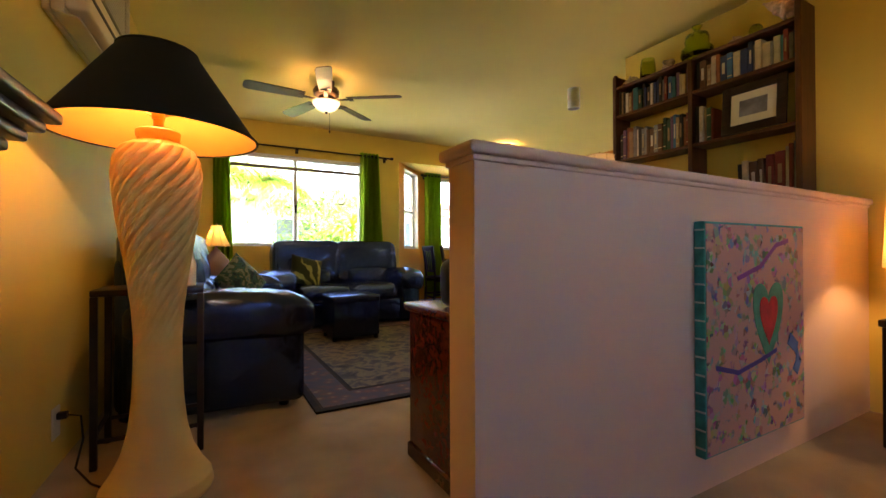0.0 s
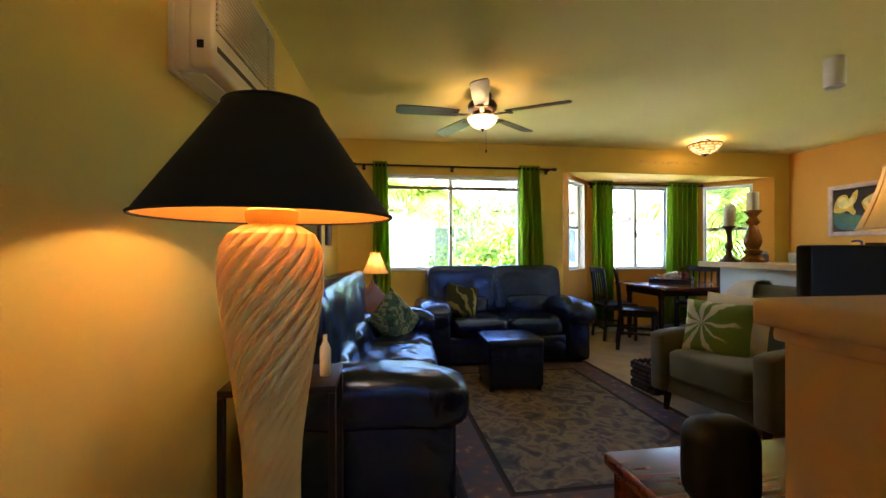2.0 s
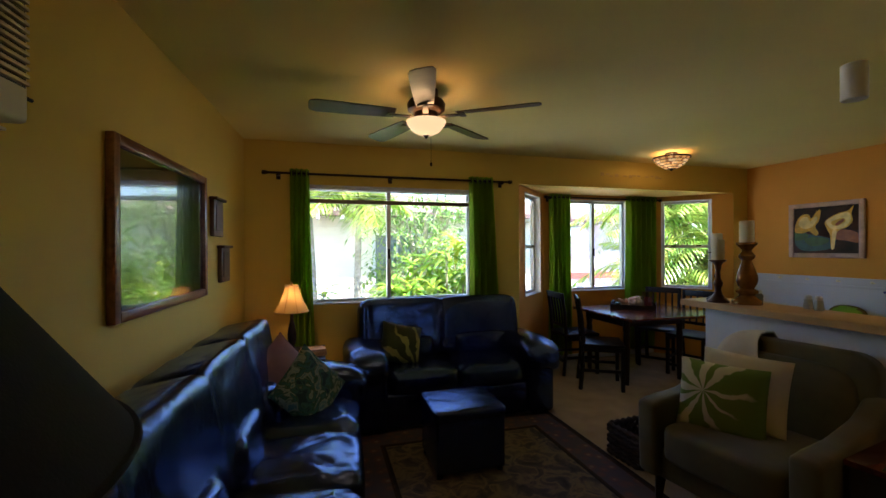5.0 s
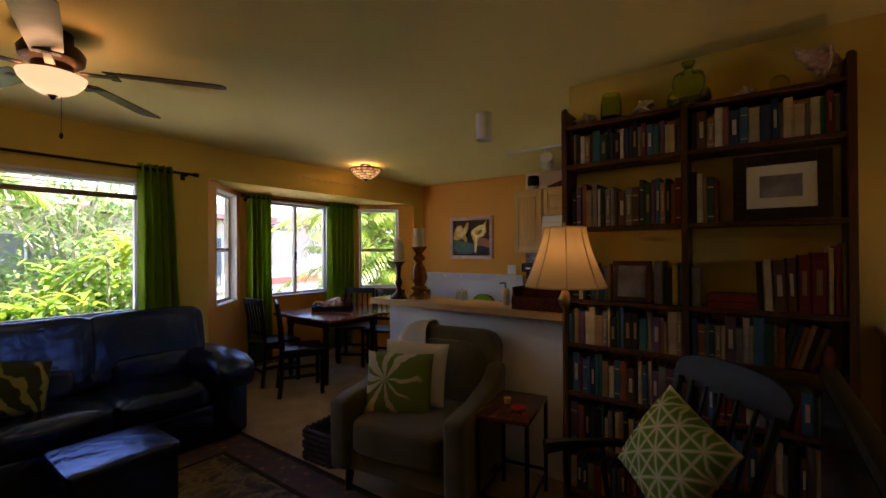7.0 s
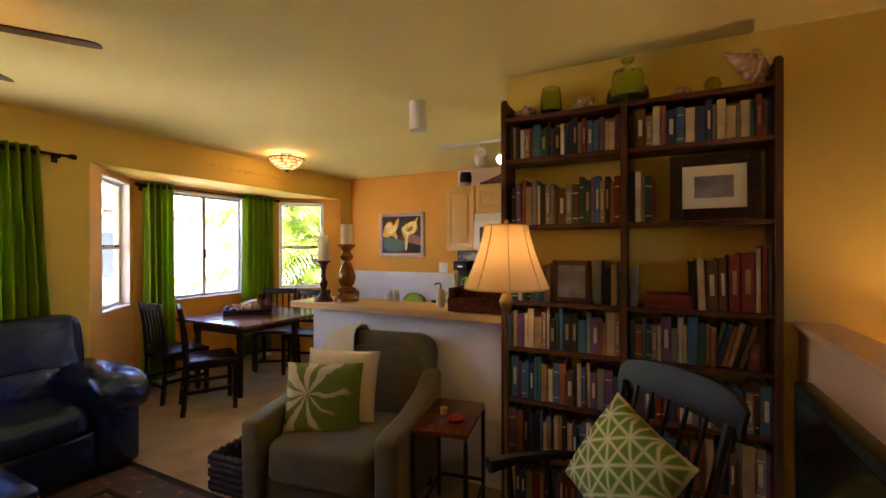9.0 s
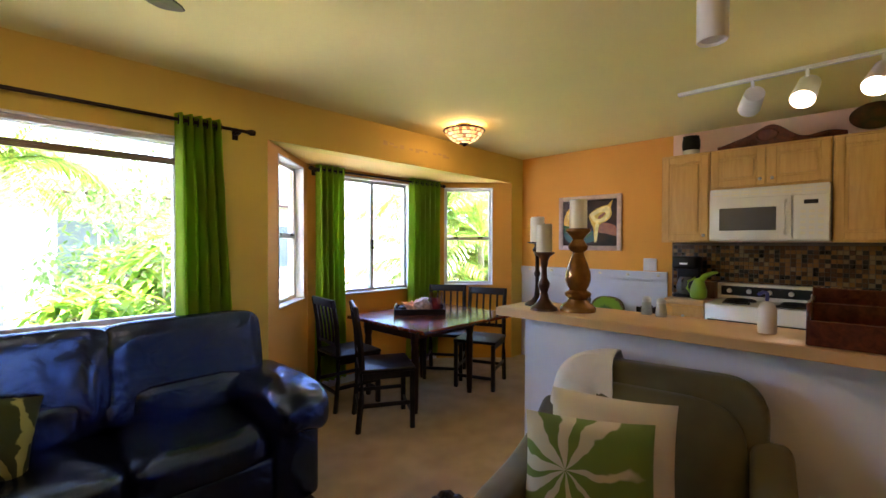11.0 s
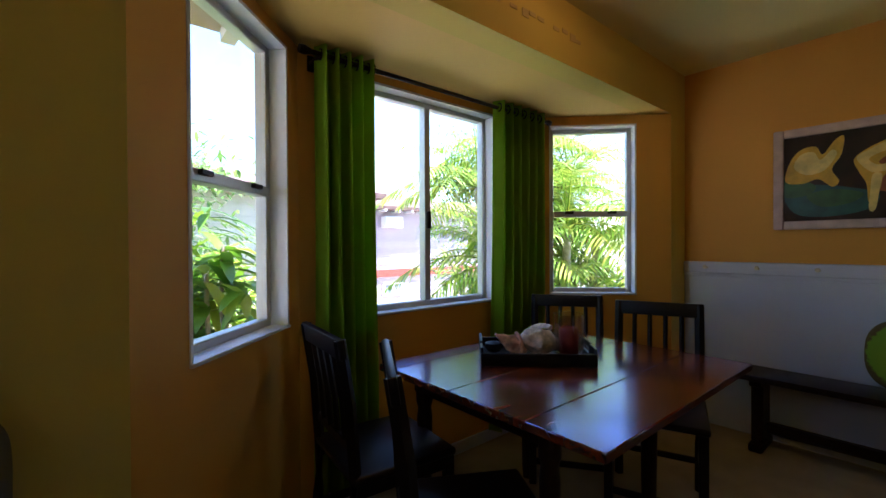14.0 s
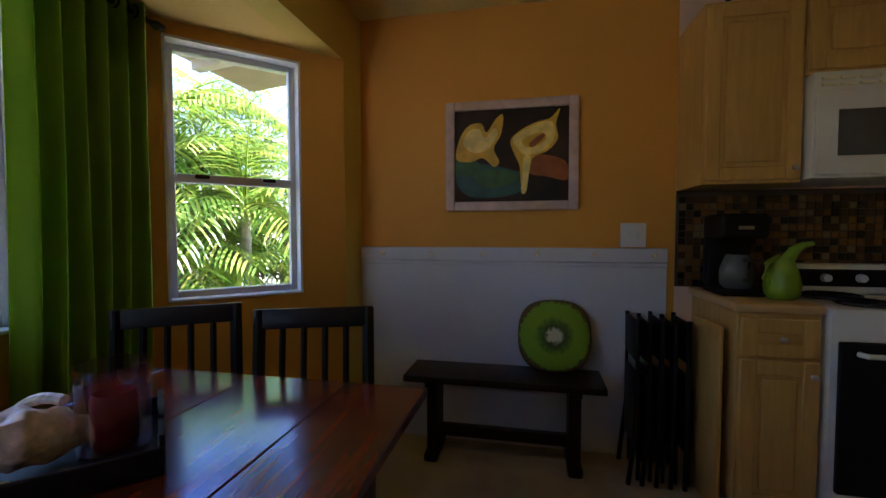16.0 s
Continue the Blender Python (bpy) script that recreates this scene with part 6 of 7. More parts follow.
# ---- kitchen ----
def panel_door(parent, name, x, y0, y1, z0, z1, knob=None, deep=0.018):
    """A raised-panel door facing -x with its back at x."""
    bm = bmesh.new()
    t = 0.055
    box(bm, x - deep + 0.009, x, y0, y1, z0, z1, 0.002, 1)
    d = part(name, bm, M["maple"], parent)
    for nm, q in (("stile", (y0, y0 + t, z0, z1)), ("stile", (y1 - t, y1, z0, z1)), ("rail", (y0 + t, y1 - t, z0, z0 + t)), ("rail", (y0 + t, y1 - t, z1 - t, z1))):
        bm = bmesh.new()
        box(bm, x - deep, x - deep + 0.0088, q[0], q[1], q[2], q[3], 0.003, 1)
        part(nm, bm, M["maple"], d)
    if z1 - z0 > 0.2:
        bm = bmesh.new()
        box(bm, x - deep + 0.001, x - deep + 0.0088, y0 + t + 0.02, y1 - t - 0.02, z0 + t + 0.02, z1 - t - 0.02, 0.006, 2)
        part("raised_panel", bm, M["maple"], d)
    if knob:
        bm = bmesh.new()
        cyl(bm, (x - deep, knob[0], knob[1]), (x - deep - 0.015, knob[0], knob[1]), 0.005, seg=8)
        puff(bm, (x - deep - 0.02, knob[0], knob[1]), (0.018, 0.026, 0.026), 1, 12, 8)
        part("knob", bm, M["steel"], d, "brushed metal knob")
    return d


def cabinet(label, x0, y0, y1, z0, z1, doors, drawer=False):
    c = thing("kitchen_cabinet", label, "cabinet", (0, 0, 0), group="kitchen cabinets")
    bm = bmesh.new()
    box(bm, x0, 5.798, y0, y1, z0, z1, 0.002, 1)
    part("body", bm, M["maple"], c)
    w = (y1 - y0) / doors
    top = z1 - 0.02
    if drawer:
        panel_door(c, "drawer", x0, y0 + 0.01, y1 - 0.01, z1 - 0.17, z1 - 0.02, ((y0 + y1) / 2, z1 - 0.095))
        top = z1 - 0.185
    for k in range(doors):
        a, b = y0 + k * w + 0.008, y0 + (k + 1) * w - 0.008
        side = a + 0.03 if (k == doors - 1) else b - 0.03
        panel_door(c, "door", x0, a, b, z0 + 0.015, top, (side, (z0 + 0.06) if z0 > 1 else top - 0.05))
    return c


cabinet("maple wall cabinet with one panelled door", 5.47, 3.915, 4.29, 1.395, 2.165, 1)
cabinet("short maple wall cabinet above the microwave", 5.47, 3.15, 3.91, 1.835, 2.165, 2)
cabinet("maple wall cabinet with two panelled doors", 5.47, 2.45, 3.145, 1.395, 2.165, 2)
cabinet("maple base cabinet with a drawer and a panelled door", 5.305, 3.915, 4.205, 0.08, 0.87, 1, True)
cabinet("maple base cabinet beside the stove", 5.305, 2.45, 3.145, 0.08, 0.87, 2, True)
for y0, y1 in ((3.912, 4.225), (2.45, 3.148)):
    bm = bmesh.new()
    box(bm, 5.285, 5.797, y0, y1, 0.872, 0.91, 0.010, 3)
    solid("worktop", bm, M["laminate"], "tan laminate kitchen worktop", "worktop")
# mosaic splashback, tile by tile
sb = tagged(new("splashback"), "brown and amber mosaic tile splashback", "splashback", kind="structure")
bm = bmesh.new()
box(bm, 5.791, 5.7975, 2.45, 4.29, 0.91, 1.395)
part("grout", bm, surf("grout", (0.10, 0.07, 0.05), 0.9), sb, smooth=False)
TILES = [surf("tile_" + nm, c, 0.2, var=0.2) for nm, c in (("brown", (0.08, 0.035, 0.015)), ("amber", (0.20, 0.09, 0.025)), ("black", (0.02, 0.015, 0.012)), ("cream", (0.20, 0.13, 0.06)))]
rng = random.Random(5)
bms = [bmesh.new() for _ in TILES]
for i in range(52):
    for j in range(13):
        y, z = 2.46 + i * 0.035, 0.915 + j * 0.035
        q = bms[rng.choice((0, 0, 1, 2, 2, 3, 0, 1))]
        vs = [q.verts.new((5.791 - d, yy, zz)) for d, yy, zz in ((0, y, z), (0, y + 0.032, z), (0, y + 0.032, z + 0.032), (0, y, z + 0.032), (0.004, y + 0.002, z + 0.002), (0.004, y + 0.03, z + 0.002), (0.004, y + 0.03, z + 0.03), (0.004, y + 0.002, z + 0.03))]
        q.faces.new(vs[4:])
        for k in range(4):
            q.faces.new((vs[k], vs[(k + 1) % 4], vs[4 + (k + 1) % 4], vs[4 + k]))
for q, mt in zip(bms, TILES):
    tagged(part("tiles", q, mt, sb, smooth=False), kind="stuff")
mw = thing("microwave", "white over-the-range microwave with a dark window", "microwave", (5.42, 3.53, 1.405))
bm = bmesh.new()
box(bm, 0.0, 0.39, -0.375, 0.375, 0.0, 0.425, 0.010, 2)
part("case", bm, M["appliance"], mw)
bm = bmesh.new()
box(bm, -0.022, 0.0, -0.16, 0.372, 0.012, 0.345, 0.008, 2)
door = part("door", bm, M["appliance"], mw)
bm = bmesh.new()
box(bm, -0.026, -0.022, -0.07, 0.30, 0.085, 0.265, 0.001, 1)
part("door_window", bm, M["smoke"], door, "grey tinted window")
bm = bmesh.new()
tube(bm, [(-0.022, -0.125, 0.05), (-0.05, -0.125, 0.07), (-0.05, -0.125, 0.29), (-0.022, -0.125, 0.31)], 0.010, 8)
part("handle", bm, M["appliance"], door)
bm = bmesh.new()
box(bm, -0.018, 0.0, -0.372, -0.168, 0.012, 0.345, 0.005, 1)
panel = part("control_panel", bm, M["appliance"], mw)
bm = bmesh.new()
box(bm, -0.021, -0.018, -0.31, -0.23, 0.275, 0.305)
part("display", bm, M["black"], panel, smooth=False)
for i in range(3):
    for j in range(5):
        bm = bmesh.new()
        box(bm, -0.0205, -0.018, -0.34 + i * 0.05, -0.31 + i * 0.05, 0.05 + j * 0.04, 0.07 + j * 0.04, 0.001, 1)
        part("button", bm, M["wax"], panel)
bm = bmesh.new()
for k in range(11):
    box(bm, -0.008, 0.0, -0.35 + k * 0.065, -0.30 + k * 0.065, 0.365, 0.375)
    box(bm, -0.008, 0.0, -0.35 + k * 0.065, -0.30 + k * 0.065, 0.39, 0.40)
part("vent", bm, M["wax"], mw)
st = thing("stove", "white electric stove with a black oven door", "stove", (5.275, 3.53, 0))
bm = bmesh.new()
box(bm, 0.0, 0.515, -0.372, 0.372, 0.0, 0.90, 0.006, 2)
box(bm, 0.45, 0.515, -0.372, 0.372, 0.90, 1.04, 0.010, 2)
part("body", bm, M["appliance"], st)
bm = bmesh.new()
box(bm, -0.025, 0.0, -0.35, 0.35, 0.20, 0.78, 0.006, 2)
door = part("oven_door", bm, M["black"], st, "black glass oven door")
bm = bmesh.new()
tube(bm, [(-0.03, -0.3, 0.74), (-0.06, -0.29, 0.74), (-0.06, 0.29, 0.74), (-0.03, 0.3, 0.74)], 0.010, 8)
part("handle", bm, M["appliance"], door)
for x, y, r in ((0.13, -0.18, 0.10), (0.13, 0.18, 0.085), (0.33, -0.18, 0.085), (0.33, 0.18, 0.10)):
    bm = bmesh.new()
    for k in range(4):
        rr = r * (k + 1) / 4
        tube(bm, [(x + rr * math.cos(t), y + rr * math.sin(t), 0.912) for t in (2 * math.pi * q / 24 for q in range(25))], 0.005, 5)
    lathe(bm, [(r + 0.01, 0.902), (r + 0.012, 0.906), (r - 0.01, 0.903)], 24, at=(x, y, 0), close=False)
    part("burner", bm, M["black"], st)
bm = bmesh.new()
box(bm, 0.445, 0.45, -0.34, 0.34, 0.935, 1.015)
part("control_panel", bm, M["black"], st, "black control panel", smooth=False)
for k in range(5):
    bm = bmesh.new()
    y = -0.28 + k * 0.14
    cyl(bm, (0.445, y, 0.975), (0.42, y, 0.975), 0.020, 0.017, 14)
    part("knob", bm, M["appliance"], st)
cm = thing("coffee_maker", "black drip coffee maker with a glass jug on the worktop", "coffee maker", (5.58, 4.11, 0.91))
bm = bmesh.new()
box(bm, -0.11, 0.11, -0.09, 0.09, 0, 0.03, 0.01, 2)
box(bm, 0.04, 0.11, -0.09, 0.09, 0.03, 0.34, 0.01, 2)
box(bm, -0.11, 0.11, -0.095, 0.095, 0.25, 0.36, 0.02, 3)
part("body", bm, M["black"], cm)
bm = bmesh.new()
lathe(bm, [(0.055, 0.03), (0.07, 0.05), (0.072, 0.11), (0.05, 0.17), (0.045, 0.18)], 24, at=(-0.035, 0, 0))
tube(bm, [(-0.10, 0, 0.16), (-0.14, 0, 0.15), (-0.14, 0, 0.08), (-0.105, 0, 0.07)], 0.008, 6)
part("jug", bm, M["smoke"], cm, "dark glass jug")
bm = bmesh.new()
box(bm, -0.113, -0.110, -0.03, 0.03, 0.29, 0.305)
part("label_bar", bm, M["steel"], cm, smooth=False)
wc = thing("watering_can", "small lime green plastic watering can on the worktop", "watering can", (5.44, 3.985, 0.91), 20)
LIME = surf("lime_plastic", (0.22, 0.36, 0.02), 0.35, var=0.08, bump=0.02)
bm = bmesh.new()
lathe(bm, [(0.045, 0.0), (0.062, 0.02), (0.066, 0.06), (0.056, 0.11), (0.042, 0.15), (0.025, 0.175)], 24)
part("body", bm, LIME, wc)
bm = bmesh.new()
tube(bm, [(0.0, -0.02, 0.16), (0.0, -0.05, 0.20), (0.0, -0.10, 0.225), (0.0, -0.14, 0.23)], [0.026, 0.022, 0.015, 0.010], 10)
part("spout", bm, LIME, wc)
bm = bmesh.new()
tube(bm, [(0.0, 0.055, 0.05), (0.0, 0.085, 0.09), (0.0, 0.075, 0.15), (0.0, 0.02, 0.18)], 0.010, 8)
part("handle", bm, LIME, wc)
bm = bmesh.new()
box(bm, -0.06, 0.06, -0.09, 0.09, 0, 0.14, 0.006, 2)
solid("utensil_box", bm, M["shelfwood"], "brown wooden box on the worktop", "box", (5.62, 3.98, 0.91))

# things on top of the wall cabinets
bm = bmesh.new()
lathe(bm, [(0.045, 0.0), (0.065, 0.03), (0.062, 0.09), (0.05, 0.12), (0.055, 0.14)], 28)
v1 = solid("striped_vase", bm, M["wax"], "cream vase with a black neck on the cabinet", "vase", (5.60, 4.09, 2.166))
bm = bmesh.new()
lathe(bm, [(0.066, 0.05), (0.071, 0.09), (0.070, 0.14), (0.062, 0.16), (0.066, 0.175), (0.0, 0.17)], 28, close=False)
part("glaze_band", bm, M["black"], v1, "black glazed neck")
bm = bmesh.new()
pts = []
for k in range(41):
    t = k / 40
    pts.append((0.40 - 0.80 * t, 0.03 + 0.115 * math.exp(-((t - 0.42) / 0.17) ** 2) + 0.025 * math.sin(9 * t) ** 2))
low = [(x, 0.0) for x, z in pts]
vs = [bm.verts.new((-0.012, x, z)) for x, z in pts] + [bm.verts.new((-0.012, x, 0)) for x, z in reversed(pts)]
vb = [bm.verts.new((0.012, v.co.y, v.co.z)) for v in vs]
bm.faces.new(vs)
bm.faces.new(vb)
for i in range(len(vs)):
    bm.faces.new((vs[i], vs[(i + 1) % len(vs)], vb[(i + 1) % len(vs)], vb[i]))
ring = [(-0.018, 0.064 + 0.07 * math.cos(t), 0.075 + 0.045 * math.sin(t)) for t in (2 * math.pi * k / 26 for k in range(27))]
tube(bm, ring, 0.010, 6)
tube(bm, [(-0.016, 0.33 - 0.02 * k, 0.022 + 0.012 * math.sin(k)) for k in range(9)], 0.008, 6)
tube(bm, [(-0.016, -0.08 - 0.03 * k, 0.022 + 0.012 * math.sin(k)) for k in range(9)], 0.008, 6)
solid("carved_pediment", bm, M["mahogany"], "carved dark wooden pediment on the wall cabinet", "carving", (5.52, 3.47, 2.166))
bm = bmesh.new()
lathe(bm, [(0.0, 0.0), (0.10, 0.008), (0.118, 0.018), (0.12, 0.024), (0.10, 0.016), (0.05, 0.010), (0.0, 0.010)], 36, close=False, m=pose(0, 0, 0.122, 0, -78, 0) @ Matrix.Diagonal((0.85, 1.15, 1, 1)))
solid("painted_plate", bm, surf("plate_glaze", (0.14, 0.05, 0.02), 0.3, var=0.8, scale=14, col2=(0.02, 0.03, 0.015)), "dark painted oval plate standing on the cabinet", "plate", (5.60, 2.93, 2.166))


# ---- things on the bar ----
def candlestick(label, at, profile, material, wax_r, wax_h, square=0.0):
    c = thing("candlestick", label, "candle holder", at)
    bm = bmesh.new()
    lathe(bm, profile, 32)
    part("holder", bm, material, c)
    z = profile[-1][1]
    bm = bmesh.new()
    lathe(bm, [(wax_r, z), (wax_r, z + wax_h - 0.004), (wax_r - 0.005, z + wax_h), (wax_r * 0.5, z + wax_h - 0.006), (0.0, z + wax_h - 0.008)], 32, close=False)
    part("candle", bm, M["wax"], c, "ivory pillar candle")
    bm = bmesh.new()
    cyl(bm, (0, 0, z + wax_h - 0.01), (0.003, 0, z + wax_h + 0.008), 0.0015, seg=6)
    part("wick", bm, M["black"], c)


candlestick("slim black iron candlestick with an ivory candle on the bar", (3.315, 4.27, 1.05), [(0.066, 0.0), (0.064, 0.010), (0.030, 0.030), (0.016, 0.05), (0.011, 0.09), (0.010, 0.15), (0.018, 0.17), (0.011, 0.19), (0.010, 0.26), (0.016, 0.28), (0.026, 0.30), (0.014, 0.32), (0.018, 0.332), (0.054, 0.338), (0.054, 0.343)], M["dark_metal"], 0.037, 0.135)
candlestick("dark bronze candlestick with an ivory candle on the bar", (3.20, 4.16, 1.05), [(0.068, 0.0), (0.066, 0.012), (0.045, 0.028), (0.026, 0.055), (0.018, 0.09), (0.028, 0.12), (0.030, 0.135), (0.016, 0.16), (0.013, 0.21), (0.020, 0.235), (0.020, 0.25), (0.030, 0.27), (0.052, 0.285), (0.052, 0.292)], M["bronze"], 0.039, 0.140)
candlestick("tall gold candlestick with an ivory candle on the bar", (3.285, 4.02, 1.05), [(0.086, 0.0), (0.086, 0.018), (0.076, 0.030), (0.056, 0.045), (0.044, 0.060), (0.062, 0.075), (0.064, 0.090), (0.040, 0.105), (0.052, 0.125), (0.062, 0.155), (0.060, 0.190), (0.046, 0.235), (0.032, 0.270), (0.026, 0.290), (0.044, 0.305), (0.048, 0.322), (0.034, 0.340), (0.026, 0.355), (0.040, 0.375), (0.060, 0.395), (0.060, 0.408), (0.050, 0.410)], M["gold"], 0.042, 0.142)
jr = thing("small_jar", "small dark glass jar with a metal lid on the bar", "jar", (3.405, 4.05, 1.05))
bm = bmesh.new()
lathe(bm, [(0.032, 0.0), (0.038, 0.008), (0.040, 0.05), (0.030, 0.066)], 24)
part("body", bm, M["smoke"], jr)
bm = bmesh.new()
lathe(bm, [(0.032, 0.066), (0.033, 0.082), (0.026, 0.086)], 24)
part("lid", bm, M["steel"], jr, "brushed metal lid")
for x, y in ((3.42, 3.74), (3.40, 3.67)):
    s_ = thing("spice_shaker", "small glass shaker with a metal lid on the bar", "shaker", (x, y, 1.05), group="shakers")
    bm = bmesh.new()
    lathe(bm, [(0.022, 0.0), (0.025, 0.01), (0.020, 0.055), (0.018, 0.06)], 16)
    p = part("jar", bm, surf("frosted_jar", (0.45, 0.5, 0.45), 0.15), s_)
    bm = bmesh.new()
    lathe(bm, [(0.019, 0.06), (0.019, 0.075), (0.010, 0.085)], 16)
    part("lid", bm, M["steel"], s_)
pb = thing("pump_bottle", "white pump bottle on the bar", "bottle", (3.30, 3.27, 1.05))
bm = bmesh.new()
lathe(bm, [(0.028, 0.0), (0.030, 0.008), (0.030, 0.09), (0.022, 0.11), (0.012, 0.12)], 20)
part("body", bm, M["appliance"], pb)
bm = bmesh.new()
cyl(bm, (0, 0, 0.12), (0, 0, 0.15), 0.006, seg=8)
tube(bm, [(0, 0, 0.15), (-0.02, 0.01, 0.155), (-0.045, 0.02, 0.148)], 0.006, 6)
part("pump", bm, surf("blue_plastic", (0.08, 0.10, 0.4), 0.3), pb, "blue pump")
bx = thing("desk_organizer", "reddish wooden organizer box on the bar", "box", (3.31, 2.98, 1.05))
for nm, q in (("base", (-0.148, 0.148, -0.158, 0.158, 0, 0.012)), ("front_board", (-0.16, -0.148, -0.17, 0.17, 0, 0.085)), ("back_board", (0.148, 0.16, -0.17, 0.17, 0, 0.17)), ("side_board", (-0.148, 0.148, -0.17, -0.158, 0, 0.14)), ("side_board", (-0.148, 0.148, 0.158, 0.17, 0, 0.14)), ("divider", (-0.02, -0.008, -0.158, 0.158, 0.012, 0.13))):
    bm = bmesh.new()
    box(bm, *q, 0.003, 1)
    part(nm, bm, M["mahogany"], bx)
bm = bmesh.new()
box(bm, 0.02, 0.12, -0.12, -0.04, 0.013, 0.22, 0.004, 1)
part("paper_stack", bm, M["appliance"], bx, "upright white papers")


# ---- bookcase ----
BK = thing("bookcase", "tall dark walnut bookcase crowded with books", "bookcase", (0, 0, 0))
BX_F, BX_B, BYR, BYL = 3.07, 3.246, 1.555, 2.785
ym = 2.168
for y0, y1, zt, nm in ((BYL - 0.03, BYL, 2.22, "side_panel"), (BYR, BYR + 0.03, 2.22, "side_panel"), (ym - 0.015, ym + 0.015, 2.12, "divider")):
    bm = bmesh.new()
    box(bm, BX_F, BX_B, y0, y1, 0, zt, 0.003, 1)
    if nm == "side_panel":
        cyl(bm, (BX_F + 0.02, (y0 + y1) / 2, zt), (BX_F + 0.02, (y0 + y1) / 2, zt + 0.012), 0.018, 0.012, 12)
    part(nm, bm, M["shelfwood"], BK)
LEVELS = [0.06, 0.31, 0.60, 0.875, 1.125, 1.53, 1.885, 2.11]
for z in LEVELS:
    for y0, y1 in ((BYR + 0.03, ym - 0.015), (ym + 0.015, BYL - 0.03)):
        bm = bmesh.new()
        box(bm, BX_F + 0.004, BX_B, y0, y1, z, z + 0.022, 0.003, 1)
        part("shelf", bm, M["shelfwood"], BK)
PAL = [("dark blue", (0.02, 0.04, 0.14)), ("brown", (0.12, 0.055, 0.025)), ("cream", (0.58, 0.48, 0.30)), ("dark green", (0.02, 0.07, 0.035)), ("black", (0.014, 0.012, 0.012)), ("dark red", (0.20, 0.02, 0.018)), ("teal", (0.03, 0.17, 0.20)), ("tan", (0.36, 0.23, 0.11)), ("grey", (0.22, 0.22, 0.22)), ("white", (0.66, 0.62, 0.54)), ("rust", (0.30, 0.10, 0.04)), ("violet", (0.16, 0.08, 0.18)), ("blue", (0.05, 0.16, 0.34))]
BM = [surf("cover_" + nm.replace(" ", "_"), c, 0.5, var=0.25, scale=20, bump=0.05) for nm, c in PAL]
PAGES = surf("page_block", (0.60, 0.52, 0.36), 0.8, var=0.15, scale=60)
rng = random.Random(11)


def book(y, z, w, h, d, k, lean=0.0, x=None):
    """Spine towards -x; cover boards, spine and page block; y is its left foot."""
    bm = bmesh.new()
    t = 0.003
    box(bm, 0.0, d, 0, t, 0, h)
    box(bm, 0.0, d, w - t, w, 0, h)
    box(bm, -0.002, t, t, w - t, 0, h, 0.0015, 1)
    box(bm, t, d - 0.004, t, w - t, 0.003, h - 0.005, mi=1)
    if k % 3 == 0 and w > 0.018:
        for zz in (0.12, 0.76):
            box(bm, -0.0035, -0.002, t, w - t, h * zz, h * zz + 0.006, mi=2)
    if k % 4 == 1 and w > 0.02:
        box(bm, -0.0035, -0.002, w * 0.3, w * 0.7, h * 0.3, h * 0.72, mi=2)
    nm = PAL[k % len(PAL)][0]
    ob = solid("book", bm, [BM[k % len(BM)], PAGES, BM[(2, 9, 7)[k % 3]]], nm + " book standing on the bookcase shelf", "book", group="books in the bookcase", smooth=False)
    ob.matrix_basis = pose(x if x is not None else BX_F + 0.018 + rng.uniform(0, 0.02), y, z, lean, 0, 0)
    return ob


def book_row(z, y0, y1, hmax, fill=1.0, lean_end=False):
    y = y0 + 0.004
    stop = y0 + (y1 - y0) * fill
    while True:
        w = rng.choice((0.014, 0.018, 0.022, 0.026, 0.032, 0.04))
        if y + w > stop:
            break
        h = min(hmax, rng.uniform(0.72, 1.0) * hmax)
        book(y, z, w, h, rng.uniform(0.12, 0.16), rng.randrange(len(PAL) * 3))
        y += w + 0.0012
    return y


LB, RB = (ym + 0.015, BYL - 0.03), (BYR + 0.03, ym - 0.015)
# rows from below to above; the row starts at its low-y end
for lev, (l_fill, r_fill), hm in ((0, (1, 1), 0.20), (1, (1, 1), 0.24), (2, (1, 0.96), 0.23), (3, (1, 0.0), 0.22), (5, (0.97, 0.0), 0.25), (6, (1, 1), 0.195)):
    z = LEVELS[lev] + 0.022
    if l_fill:
        book_row(z, *LB, hm, l_fill)
    if r_fill:
        book_row(z, *RB, hm, r_fill)
# fourth row: leaning books and a small figure at the end
z = LEVELS[3] + 0.022
y = book_row(z, RB[0] + 0.20, RB[1], 0.22, 1.0)
for k in range(6):
    book(RB[0] + 0.105 + k * 0.021, z + 0.003, 0.019, 0.19 + 0.006 * (k % 3), 0.14, 3 * k + 1, lean=16 - k * 0.4)
bm = bmesh.new()
lathe(bm, [(0.03, 0.0), (0.034, 0.02), (0.022, 0.05), (0.03, 0.08), (0.018, 0.11), (0.0, 0.12)], 18, close=False)
solid("ornament", bm, surf("red_ornament", (0.22, 0.05, 0.025), 0.4, var=0.5, scale=30), "small red ornament on the bookcase shelf", "ornament", (3.12, RB[0] + 0.06, z))
# fifth row: a few books, stacked red volumes, framed photographs
z = LEVELS[4] + 0.022
yy = RB[0] + 0.004
for k, (w, h, c) in enumerate(((0.012, 0.30, 8), (0.018, 0.29, 5), (0.016, 0.28, 9), (0.05, 0.26, 5), (0.04, 0.25, 5), (0.03, 0.235, 1), (0.045, 0.225, 1), (0.03, 0.235, 2), (0.022, 0.22, 4))):
    book(yy, z, w, h, 0.15, c, lean=-2 if k > 4 else 0)
    yy += w + 0.004
